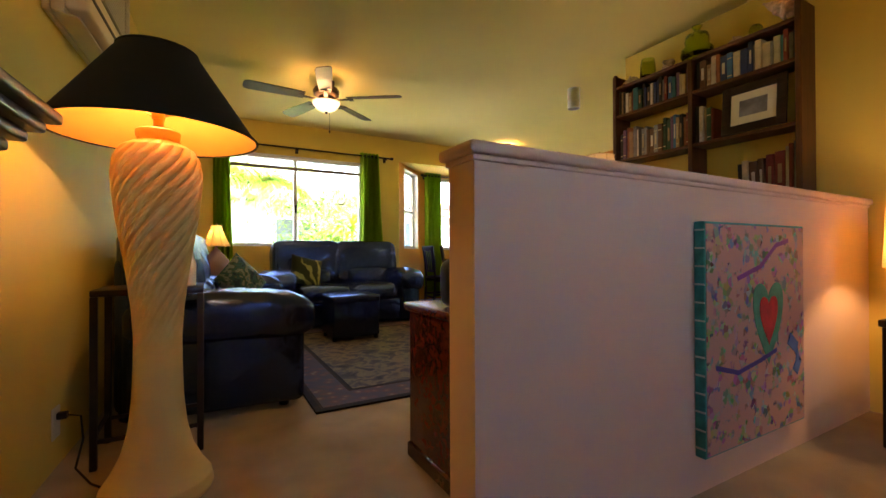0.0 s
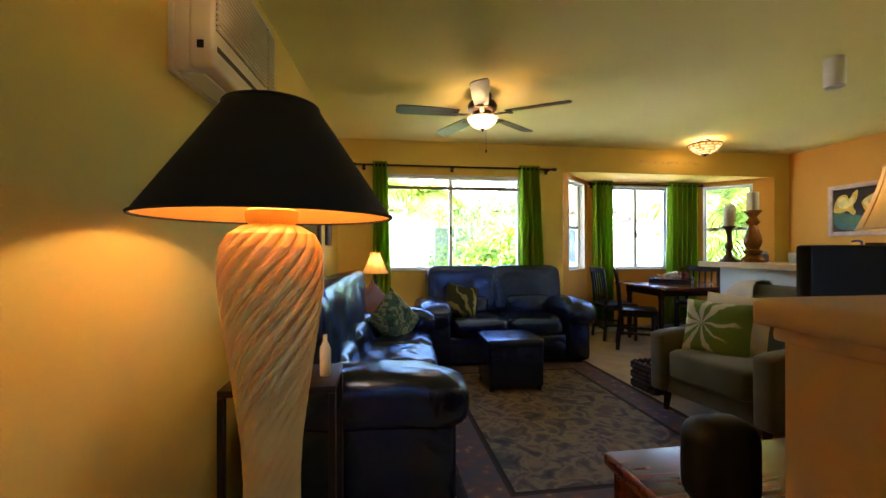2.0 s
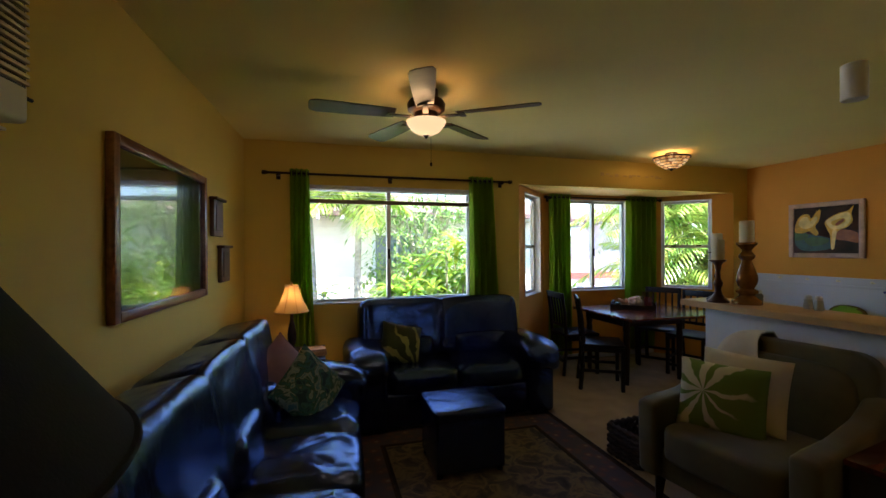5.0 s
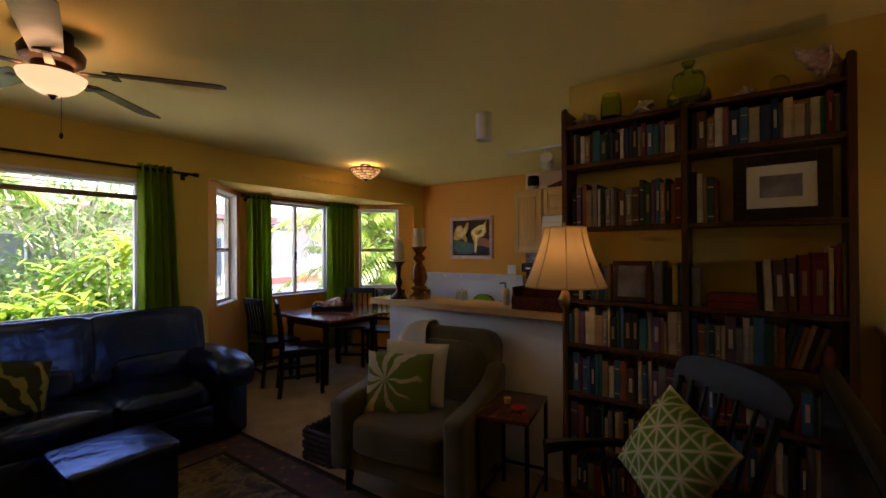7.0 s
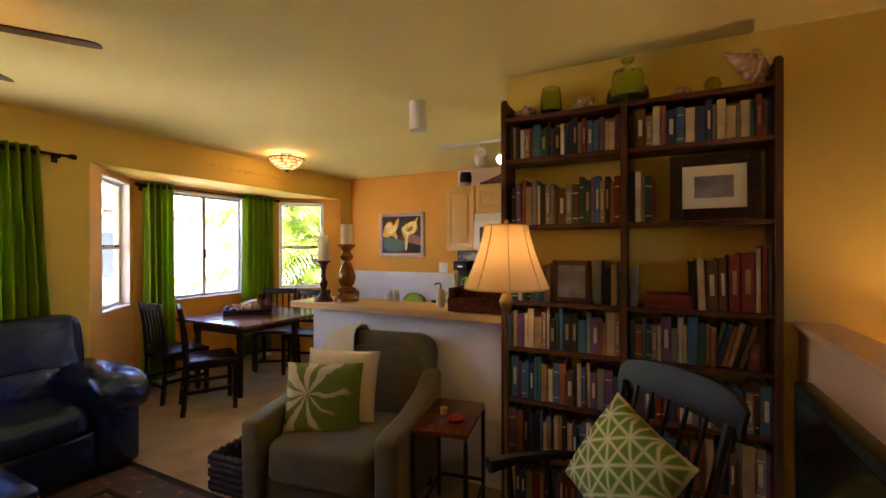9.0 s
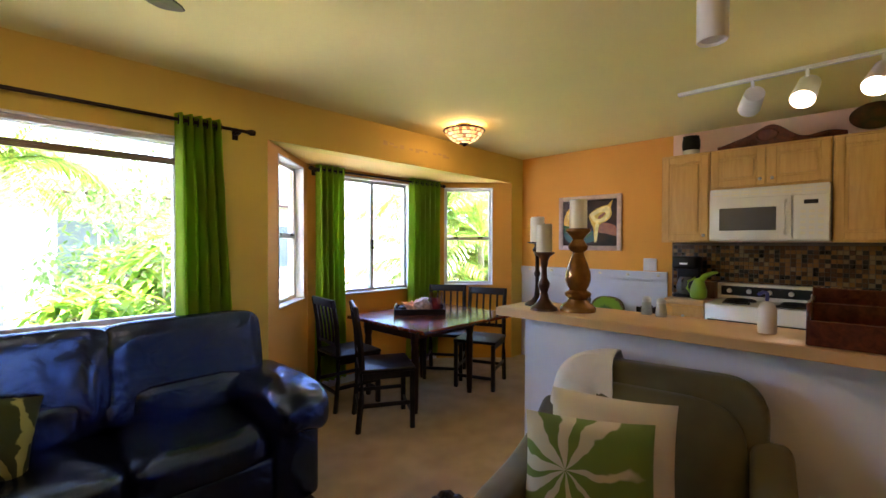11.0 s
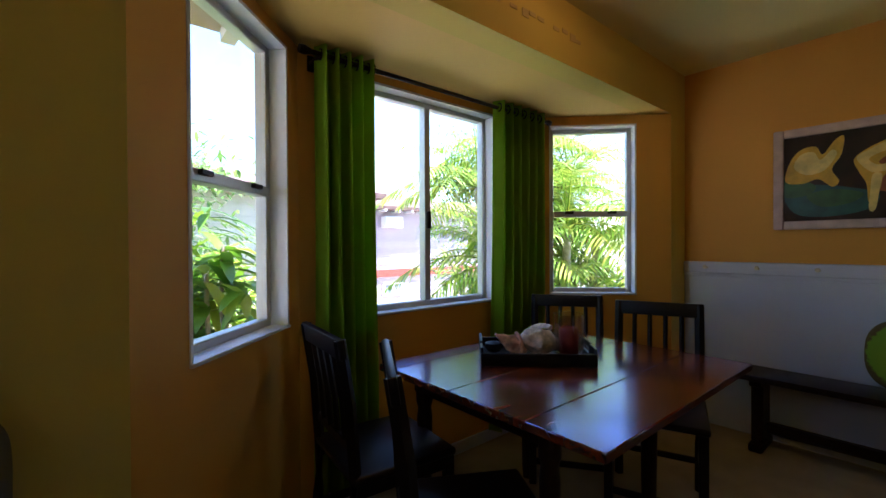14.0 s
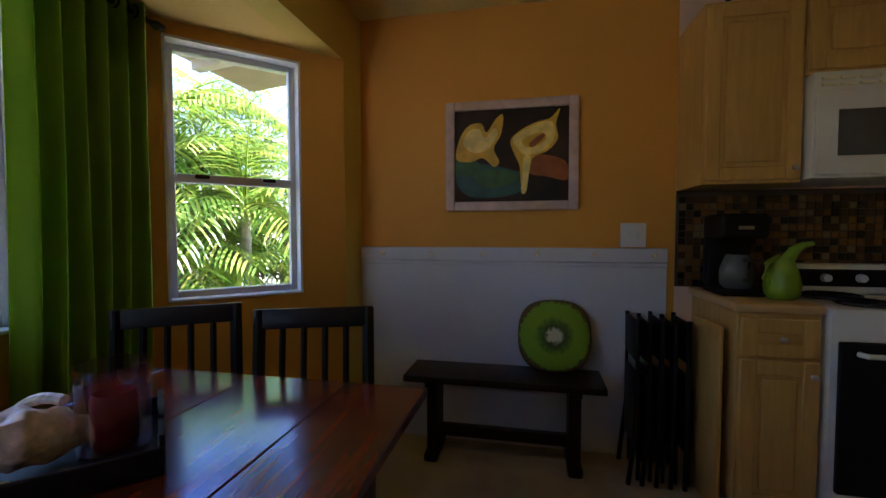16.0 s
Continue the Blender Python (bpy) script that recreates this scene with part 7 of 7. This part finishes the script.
for k in range(2):
    bm = bmesh.new()
    box(bm, 0.003 * k, 0.15 - 0.003 * k, 0.004 * k, 0.20 - 0.004 * k, 0, 0.033, 0.003, 1)
    solid("book", bm, BM[5], "dark red volume lying flat on the shelf", "book", (3.08, 1.88, z + 0.0332 * k))
book(ym - 0.06, z, 0.035, 0.19, 0.13, 8)
book_row(z, LB[0] + 0.0, LB[0] + 0.13, 0.22)
book_row(z, LB[0] + 0.34, LB[1], 0.22)


def photo_frame(label, m, w, h, t, mat_w, fmat):
    f = thing("photo_frame", label, "photo frame")
    f.matrix_basis = m
    bm = bmesh.new()
    frame_bars(bm, w, h, t, 0.018, 0.003)
    part("frame", bm, fmat, f)
    bm = bmesh.new()
    box(bm, -w / 2 + t, w / 2 - t, -0.008, -0.002, -h / 2 + t, h / 2 - t)
    part("mount", bm, M["wax"], f, "cream mount", smooth=False)
    bm = bmesh.new()
    a, b = w / 2 - t - mat_w, h / 2 - t - mat_w
    box(bm, -a, a, -0.010, -0.008, -b, b)
    part("photograph", bm, surf("faded_photo", (0.34, 0.34, 0.38), 0.3, var=0.6, scale=9, col2=(0.08, 0.06, 0.06)), f, "blurred landscape photograph", smooth=False)
    return f


photo_frame("framed photograph with a cream mount on the shelf", pose(3.10, 1.80, LEVELS[5] + 0.022 + 0.149, 0, 0, -90) @ pose(0, 0, 0, -5), 0.345, 0.295, 0.05, 0.048, M["darkwood"])
photo_frame("small brown framed picture on the shelf", pose(3.11, LB[0] + 0.235, LEVELS[4] + 0.022 + 0.11, 0, 0, -90) @ pose(0, 0, 0, -5), 0.19, 0.215, 0.025, 0.0, M["shelfwood"])
z = LEVELS[5] + 0.022
for k, (w, c) in enumerate(((0.03, 4), (0.022, 9), (0.014, 7), (0.03, 3), (0.012, 5))):
    book(ym - 0.018 - sum((0.03, 0.022, 0.014, 0.03, 0.012)[:k + 1]) - 0.002 * k, z, w, 0.25 - 0.01 * k, 0.15, c)

# glass and shells on top of the bookcase
zt = LEVELS[7] + 0.022
GREEN_GLASS = glass("green_glass", (0.66, 0.78, 0.16), 0.05)
bm = bmesh.new()
lathe(bm, [(0.0, 0.0), (0.045, 0.0), (0.055, 0.02), (0.055, 0.10), (0.045, 0.15), (0.041, 0.15), (0.050, 0.10), (0.050, 0.025), (0.0, 0.012)], 32, close=False, flutes=12, depth=0.06)
solid("glass_vase", bm, GREEN_GLASS, "green ribbed glass vase on the bookcase", "vase", (3.15, 2.53, zt))
bm = bmesh.new()
lathe(bm, [(0.0, 0.0), (0.085, 0.0), (0.10, 0.03), (0.095, 0.07), (0.070, 0.095), (0.076, 0.13), (0.066, 0.165), (0.025, 0.185), (0.018, 0.20), (0.032, 0.225), (0.028, 0.225), (0.014, 0.20), (0.06, 0.16), (0.069, 0.13), (0.063, 0.095), (0.088, 0.07), (0.093, 0.03), (0.0, 0.008)], 40, close=False)
solid("glass_demijohn", bm, GREEN_GLASS, "squat double-bellied green glass bottle on the bookcase", "bottle", (3.14, 2.155, zt))
bm = bmesh.new()
puff(bm, (0, 0, 0.035), (0.07, 0.07, 0.07), 1, 24, 16)
solid("glass_float", bm, GREEN_GLASS, "green glass ball on the bookcase", "ornament", (3.13, 1.80, zt))
conch("pale_shell resting on top of the bookcase", pose(3.14, 2.36, zt + 0.045, 0, 10, 70), 0.07, (0.66, 0.52, 0.36))
conch("small dried shell on the bookcase's end", pose(3.14, 2.66, zt + 0.035, 0, 0, 100), 0.065, (0.50, 0.38, 0.24))
conch("long flat shell on top of the bookcase", pose(3.15, 1.92, zt + 0.03, 0, 0, 85), 0.05, (0.60, 0.42, 0.30))
conch("large pink conch shell on the bookcase's corner", pose(3.14, 1.66, zt + 0.10, 0, -35, 100), 0.11, (0.70, 0.48, 0.36))

# ---- black rocking chair ----
RCM = pose(2.27, 2.23, 0, 0, 0, 222)
rc = thing("rocking_chair", "black spindle-back wooden rocking chair", "chair")
rc.matrix_basis = RCM
bm = bmesh.new()
puff(bm, (0, 0, 0.415), (0.50, 0.46, 0.05), 0.5, 32, 10)
part("seat", bm, M["blackwood"], rc)
for x in (-1, 1):
    bm = bmesh.new()
    tube(bm, [(x * 0.21, y, 0.018 + 0.12 * (y * 1.25) ** 2) for y in (-0.42, -0.3, -0.15, 0.0, 0.15, 0.3, 0.42, 0.52)], 0.018, 6)
    part("rocker", bm, M["blackwood"], rc)
    for y in (-0.17, 0.17):
        bm = bmesh.new()
        tube(bm, [(x * 0.21, y * 1.15, 0.025), (x * 0.20, y * 1.08, 0.15), (x * 0.18, y, 0.40)], [0.014, 0.022, 0.014], 8)
        part("leg", bm, M["blackwood"], rc)
    bm = bmesh.new()
    tube(bm, [(x * 0.22, 0.24, 0.63), (x * 0.27, 0.05, 0.64), (x * 0.29, -0.12, 0.635), (x * 0.285, -0.22, 0.63)], [0.014, 0.018, 0.022, 0.030], 8)
    part("arm", bm, M["blackwood"], rc)
    for y in (-0.14, 0.02):
        bm = bmesh.new()
        tube(bm, [(x * 0.23, y, 0.42), (x * 0.27, y, 0.53), (x * 0.28, y, 0.63)], [0.009, 0.014, 0.009], 6)
        part("arm_spindle", bm, M["blackwood"], rc)
for k in range(7):
    x = -0.20 + k * 0.0667
    bm = bmesh.new()
    r = 0.015 if k in (0, 6) else 0.008
    tube(bm, [(x * 0.95, 0.19, 0.42), (x * 1.05, 0.25, 0.66), (x * 1.12, 0.32, 0.92)], r, 6)
    part("back_spindle", bm, M["blackwood"], rc)
bm = bmesh.new()
g = []
for j, (z, o) in enumerate(((0.89, 0.0), (0.93, 0.006), (0.985, 0.02), (1.01, 0.03))):
    g.append([(x / 10 * 0.26 * (1 - 0.10 * (j == 3)), 0.315 + o + 0.045 * (1 - (x / 10) ** 2), z - 0.02 * (x / 10) ** 4 * (j > 1)) for x in range(-10, 11)])
fr = [[bm.verts.new(p) for p in row] for row in g]
bk = [[bm.verts.new((p[0], p[1] + 0.02, p[2])) for p in row] for row in g]
for q in (fr, bk):
    for a, b in zip(q, q[1:]):
        for i in range(20):
            bm.faces.new((a[i], a[i + 1], b[i + 1], b[i]))
for i in range(20):
    bm.faces.new((fr[0][i], fr[0][i + 1], bk[0][i + 1], bk[0][i]))
    bm.faces.new((fr[-1][i], fr[-1][i + 1], bk[-1][i + 1], bk[-1][i]))
for e in (0, 20):
    for j in range(3):
        bm.faces.new((fr[j][e], fr[j + 1][e], bk[j + 1][e], bk[j][e]))
part("crest_rail", bm, M["blackwood"], rc, "broad curved crest rail")
throw_pillow("green pillow with a cream star lattice on the rocking chair", RCM @ pose(0.02, 0.12, 0.715, -26, 17, 0), 0.355, 0.355, 0.14, P_STAR)


# ---- outdoors, one storey below ----
GZ = -2.8
bm = bmesh.new()
box(bm, -400, 400, 6.96, 600, GZ - 0.2, GZ)
solid("ground", bm, surf("pale_paving", (0.56, 0.52, 0.44), 0.9, var=0.25, scale=0.6, bump=0.4), "pale paving around the houses", "ground", kind="structure", smooth=False)
SIDING = surf("lilac_siding", (0.42, 0.36, 0.41), 0.6, var=0.06, scale=2, bump=0.05, random_tint=0.05)
PEACH = surf("peach_siding", (0.80, 0.74, 0.66), 0.6, var=0.06, scale=2, bump=0.05, random_tint=0.05)
ROOF = surf("shingle_roof", (0.16, 0.10, 0.085), 0.85, var=0.35, scale=9, bump=0.6, bscale=30, dist=0.02, random_tint=0.2)
TRIMW = M["white"]


def house(name, label, x0, x1, y0, y1, zt, board, windows, band=None, turn=0.0, at=(0, 0)):
    """Storeyed house: south face at y0 with lap boards, hip roof, windows (x, z, w, h)."""
    h = thing(name, label, "house", (at[0], at[1], GZ), turn)
    top = zt - GZ
    bm = bmesh.new()
    box(bm, x0, x1, y0, y1, 0, top)
    part("wall", bm, board, h, smooth=False)
    lap = 0.22
    nb = int(top / lap)
    bm = bmesh.new()
    box(bm, x0 - 0.01, x1 + 0.01, 0, 0.03, 0, lap - 0.012)
    for v in bm.verts:
        if v.co.z > 0.1 and v.co.y < 0.01:
            v.co.y += 0.018
    first = part("board", bm, board, h, smooth=False)
    first.location = (0, y0 - 0.03, 0)
    for k in range(1, nb):
        o = new("board", first.data)
        o.parent = h
        o.location = (0, y0 - 0.03, k * lap)
    ov = 0.55
    bm = bmesh.new()
    xm, ym_ = (x0 + x1) / 2, (y0 + y1) / 2
    rise, ins = 1.1, min(y1 - y0, x1 - x0) / 2
    lo = [(x0 - ov, y0 - ov), (x1 + ov, y0 - ov), (x1 + ov, y1 + ov), (x0 - ov, y1 + ov)]
    b = [bm.verts.new((x, y, top - 0.03)) for x, y in lo]
    t = [bm.verts.new((x, y, top + 0.09)) for x, y in lo]
    r = [bm.verts.new((x0 + ins, ym_, top + rise)), bm.verts.new((x1 - ins, ym_, top + rise))]
    bm.faces.new(b)
    for i in range(4):
        bm.faces.new((b[i], b[(i + 1) % 4], t[(i + 1) % 4], t[i]))
    bm.faces.new((t[0], t[1], r[1], r[0]))
    bm.faces.new((t[1], t[2], r[1]))
    bm.faces.new((t[2], t[3], r[0], r[1]))
    bm.faces.new((t[3], t[0], r[0]))
    roof = part("roof", bm, ROOF, h, "brown shingle hip roof", smooth=False)
    nr = int((x1 - x0) / 0.6)
    bm = bmesh.new()
    box(bm, -0.04, 0.04, -ov + 0.02, 0.0, -0.12, -0.03)
    tail = part("rafter_tail", bm, TRIMW, roof, smooth=False)
    tail.location = (x0 + 0.2, y0 - 0.02, top)
    for k in range(1, nr):
        o = new("rafter_tail", tail.data)
        o.parent = roof
        o.location = (x0 + 0.2 + k * 0.6, y0 - 0.02, top)
    for x, z, w, hh in windows:
        bm = bmesh.new()
        for a in ((-w / 2 - 0.08, -w / 2, 0, hh), (w / 2, w / 2 + 0.08, 0, hh), (-w / 2 - 0.08, w / 2 + 0.08, hh, hh + 0.08), (-w / 2 - 0.1, w / 2 + 0.1, -0.08, 0), (-0.02, 0.02, 0, hh)):
            box(bm, x + a[0], x + a[1], y0 - 0.075, y0 - 0.03, z - GZ + a[2], z - GZ + a[3])
        wf = part("window", bm, TRIMW, h, "white window frame", smooth=False)
        bm = bmesh.new()
        box(bm, x - w / 2, x + w / 2, y0 - 0.05, y0 - 0.04, z - GZ, z - GZ + hh)
        part("pane", bm, surf("dim_pane", (0.22, 0.25, 0.30), 0.1, var=0.3, scale=1.5, bump=0), wf, "dim window glass", smooth=False)
    if band:
        bm = bmesh.new()
        box(bm, x0 - 0.03, x1 + 0.03, y0 - 0.12, y0 - 0.03, band - GZ, band - GZ + 0.28)
        part("belt_board", bm, surf("red_belt", (0.34, 0.06, 0.04), 0.6), h, "red belt board between storeys", smooth=False)
    return h


house("house", "peach boarded two-storey house with a brown hip roof", -7.5, 7.25, 13.6, 21.0, 2.33, PEACH, [(6.05, 0.45, 0.75, 1.35), (2.6, 0.45, 1.2, 1.35), (-1.6, 0.45, 1.2, 1.35), (4.0, -2.0, 1.0, 1.1)])
hb = house("house", "lilac boarded two-storey house with a red belt board", 6.5, 18.0, 18.5, 26.0, 2.6, SIDING, [(10.42, 1.55, 0.42, 0.5), (11.5, -0.6, 0.75, 0.35)], band=0.05)
bm = bmesh.new()
box(bm, 11.0, 11.75, 18.1, 18.47, 1.9 - GZ, 2.32 - GZ, 0.02, 2)
for k in range(6):
    box(bm, 11.05, 11.70, 18.085, 18.1, 1.95 - GZ + k * 0.06, 1.98 - GZ + k * 0.06)
part("window_cooler", bm, M["appliance"], hb, "white window air conditioner")


def blade(bm, base, d, up, length, width, droop=0.5, segs=4, fold=0.25):
    """A pointed leaf, folded along its midrib and drooping."""
    d, up = d.normalized(), up.normalized()
    side = d.cross(up).normalized()
    prev = None
    p, dd = Vector(base), d.copy()
    for k in range(segs + 1):
        t = k / segs
        w = width * (math.sin(math.pi * min(1, 0.12 + 0.88 * t)) ** 0.8) * 0.5 if k < segs else 0.0
        lift = up * (w * fold)
        row = [bm.verts.new(p - side * w + lift), bm.verts.new(p), bm.verts.new(p + side * w + lift)] if k < segs else [bm.verts.new(p)]
        if prev:
            if len(row) == 3:
                bm.faces.new((prev[0], prev[1], row[1], row[0]))
                bm.faces.new((prev[1], prev[2], row[2], row[1]))
            else:
                bm.faces.new((prev[0], prev[1], row[0]))
                bm.faces.new((prev[1], prev[2], row[0]))
        prev = row
        dd = (dd - Vector((0, 0, 1)) * droop / segs).normalized()
        p = p + dd * (length / segs)


def leaf_mat(name, a, b, c):
    mt, nt, bs = nodes_of(name)
    n, l = nt.nodes, nt.links
    ge = n.new("ShaderNodeNewGeometry")
    rp = ramp_of(n, [(0.0, a), (0.55, b), (1.0, c)])
    l.new(ge.outputs["Random Per Island"], rp.inputs["Fac"])
    l.new(rp.outputs["Color"], bs.inputs["Base Color"])
    bs.inputs["Roughness"].default_value = 0.4
    tl, mx = n.new("ShaderNodeBsdfTranslucent"), n.new("ShaderNodeMixShader")
    l.new(rp.outputs["Color"], tl.inputs["Color"])
    mx.inputs["Fac"].default_value = 0.35
    l.new(bs.outputs["BSDF"], mx.inputs[1])
    l.new(tl.outputs["BSDF"], mx.inputs[2])
    l.new(mx.outputs["Shader"], n["Material Output"].inputs["Surface"])
    return mt


LF1 = leaf_mat("broad_leaf", (0.07, 0.18, 0.012), (0.19, 0.35, 0.025), (0.42, 0.46, 0.05))
LF2 = leaf_mat("palm_leaf", (0.14, 0.28, 0.03), (0.31, 0.46, 0.06), (0.56, 0.54, 0.10))
LF3 = leaf_mat("tree_leaf", (0.11, 0.22, 0.05), (0.20, 0.34, 0.08), (0.34, 0.44, 0.12))
BARK = surf("bark", (0.42, 0.36, 0.28), 0.9, var=0.4, scale=12, bump=0.6, bscale=40, dist=0.01)


def shrub(label, at, spread, z_lo, z_hi, heads, seed, length=0.5, width=0.11, per=14, mat=LF1):
    """Canes that end in whorls of long drooping leaves."""
    rg = random.Random(seed)
    s = thing("shrub", label, "shrub", (at[0], at[1], GZ))
    stems, leaves = bmesh.new(), bmesh.new()
    for k in range(heads):
        a, r = rg.uniform(0, 2 * math.pi), spread * math.sqrt(rg.random())
        z = z_lo + (z_hi - z_lo) * rg.random() * (1 - 0.35 * (r / spread) ** 2) - GZ
        top = Vector((r * math.cos(a), r * math.sin(a), z))
        if k % 3 == 0:
            foot = Vector((top.x * 0.25, top.y * 0.25, 0))
            tube(stems, [foot, foot.lerp(top, 0.5) + Vector((rg.uniform(-.1, .1), rg.uniform(-.1, .1), 0)), top], [0.035, 0.025, 0.015], 5)
        for q in range(per):
            b = rg.uniform(0, 2 * math.pi)
            e = rg.uniform(-0.3, 1.0)
            d = Vector((math.cos(b) * math.cos(e), math.sin(b) * math.cos(e), math.sin(e)))
            blade(leaves, top - Vector((0, 0, rg.uniform(0, 0.25))), d, Vector((0, 0, 1)) if abs(d.z) < 0.9 else Vector((1, 0, 0)), length * rg.uniform(0.7, 1.15), width * rg.uniform(0.8, 1.2), 0.9, 4)
    part("stems", stems, BARK, s)
    part("crown", leaves, mat, s, smooth=True)
    return s


def palm(label, at, trunks, seed, fronds=15, length=1.9):
    rg = random.Random(seed)
    s = thing("palm_tree", label, "palm", (at[0], at[1], GZ))
    for tx, ty_, z in trunks:
        bm = bmesh.new()
        h = z - GZ
        tube(bm, [(tx * 0.6, ty_ * 0.6, 0), (tx * 0.8, ty_ * 0.8, h * 0.5), (tx, ty_, h)], [0.11, 0.08, 0.06], 10)
        part("trunk", bm, BARK, s)
        leaves = bmesh.new()
        for k in range(fronds):
            b = 2 * math.pi * (k + rg.random() * 0.7) / fronds
            e = rg.uniform(0.1, 1.2)
            d = Vector((math.cos(b) * math.cos(e), math.sin(b) * math.cos(e), math.sin(e)))
            L = length * rg.uniform(0.8, 1.15)
            p, pts = Vector((tx, ty_, h)), []
            for q in range(13):
                pts.append(p.copy())
                d = (d - Vector((0, 0, 0.12))).normalized()
                p = p + d * (L / 12)
            tube(leaves, pts, [0.016 - 0.001 * q for q in range(13)], 4)
            for q in range(2, 13):
                dd = (pts[q] - pts[q - 1]).normalized()
                side = dd.cross(Vector((0, 0, 1))).normalized()
                for sg in (-1, 1):
                    for half in (0, 0.5):
                        base = pts[q - 1].lerp(pts[q], half)
                        ll = 0.50 * math.sin(math.pi * (0.12 + 0.85 * q / 12.5)) + 0.08
                        blade(leaves, base, side * sg * 0.9 + dd * 0.6 + Vector((0, 0, rg.uniform(-0.05, 0.25))), Vector((0, 0, 1)), ll * rg.uniform(0.85, 1.1), 0.035, 0.8, 3)
        part("crown", leaves, LF2, s, "feathery palm crown")
    return s


def tree(label, at, z_lo, z_hi, spread, seed, clumps=60):
    rg = random.Random(seed)
    s = thing("tree", label, "tree", (at[0], at[1], GZ))
    stems, leaves = bmesh.new(), bmesh.new()
    tube(stems, [(0, 0, 0), (0.1, 0, (z_lo - GZ) * 0.6), (0, 0.1, z_lo - GZ + 0.5)], [0.2, 0.16, 0.10], 9)
    for k in range(clumps):
        a, r = rg.uniform(0, 2 * math.pi), spread * rg.random() ** 0.6
        c = Vector((r * math.cos(a), r * math.sin(a), z_lo + (z_hi - z_lo) * rg.random() - GZ))
        if k % 5 == 0:
            tube(stems, [(0, 0.05, z_lo - GZ), Vector((0, 0, z_lo - GZ)).lerp(c, 0.5) + Vector((0, 0, 0.2)), c], [0.07, 0.04, 0.015], 5)
        for q in range(26):
            v = Vector((rg.gauss(0, 0.22), rg.gauss(0, 0.22), rg.gauss(0, 0.16)))
            d = Vector((rg.uniform(-1, 1), rg.uniform(-1, 1), rg.uniform(-0.6, 0.4)))
            blade(leaves, c + v, d, Vector((0, 0, 1)), rg.uniform(0.12, 0.22), 0.06, 0.4, 2)
    part("trunk", stems, BARK, s)
    part("crown", leaves, LF3, s)
    return s


shrub("tall broad-leaved shrub outside the wide window", (2.85, 9.05), 1.45, -2.2, 1.80, 460, 3, 0.48, 0.075, 13)
shrub("broad-leaved shrub close outside the bay", (3.2, 8.0), 0.42, -2.2, 1.5, 110, 6, 0.36, 0.085)
shrub("low broad-leaved shrub by the neighbouring house", (0.5, 10.9), 0.7, -2.4, 0.75, 60, 4, 0.40, 0.09)
palm("clump of feathery palms outside the bay", (8.6, 9.0), [(-1.1, 0.3, 0.9), (0.3, 0.4, 2.1), (0.6, -0.7, 0.4), (-0.2, 0.9, 2.9), (1.2, 0.0, 1.4), (-0.5, -0.5, 1.5), (1.5, 0.8, 2.6), (-1.0, 0.9, 2.2)], 7, 20, 1.8)
palm("slim palms beyond the paving", (1.0, 11.0), [(0.35, 0.0, 2.45), (-0.7, 0.4, 2.7)], 9, 22, 1.5)
tree("leafy tree behind the broad-leaved shrub", (3.0, 12.3), 0.0, 2.8, 1.35, 21, 150)
tree("leafy tree with an open crown beside the neighbouring house", (-3.2, 11.6), 1.4, 3.8, 1.7, 12, 80)
tree("leafy tree at the far end of the garden", (12.0, 13.5), 0.0, 4.6, 2.4, 13, 130)
shrub("dense shrub under the palms", (8.3, 8.9), 1.6, -2.3, 1.3, 170, 15, 0.6, 0.07, mat=LF2)
shrub("tall thicket behind the palms", (9.8, 10.6), 1.8, -2.3, 3.0, 200, 16, 0.6, 0.08, mat=LF2)
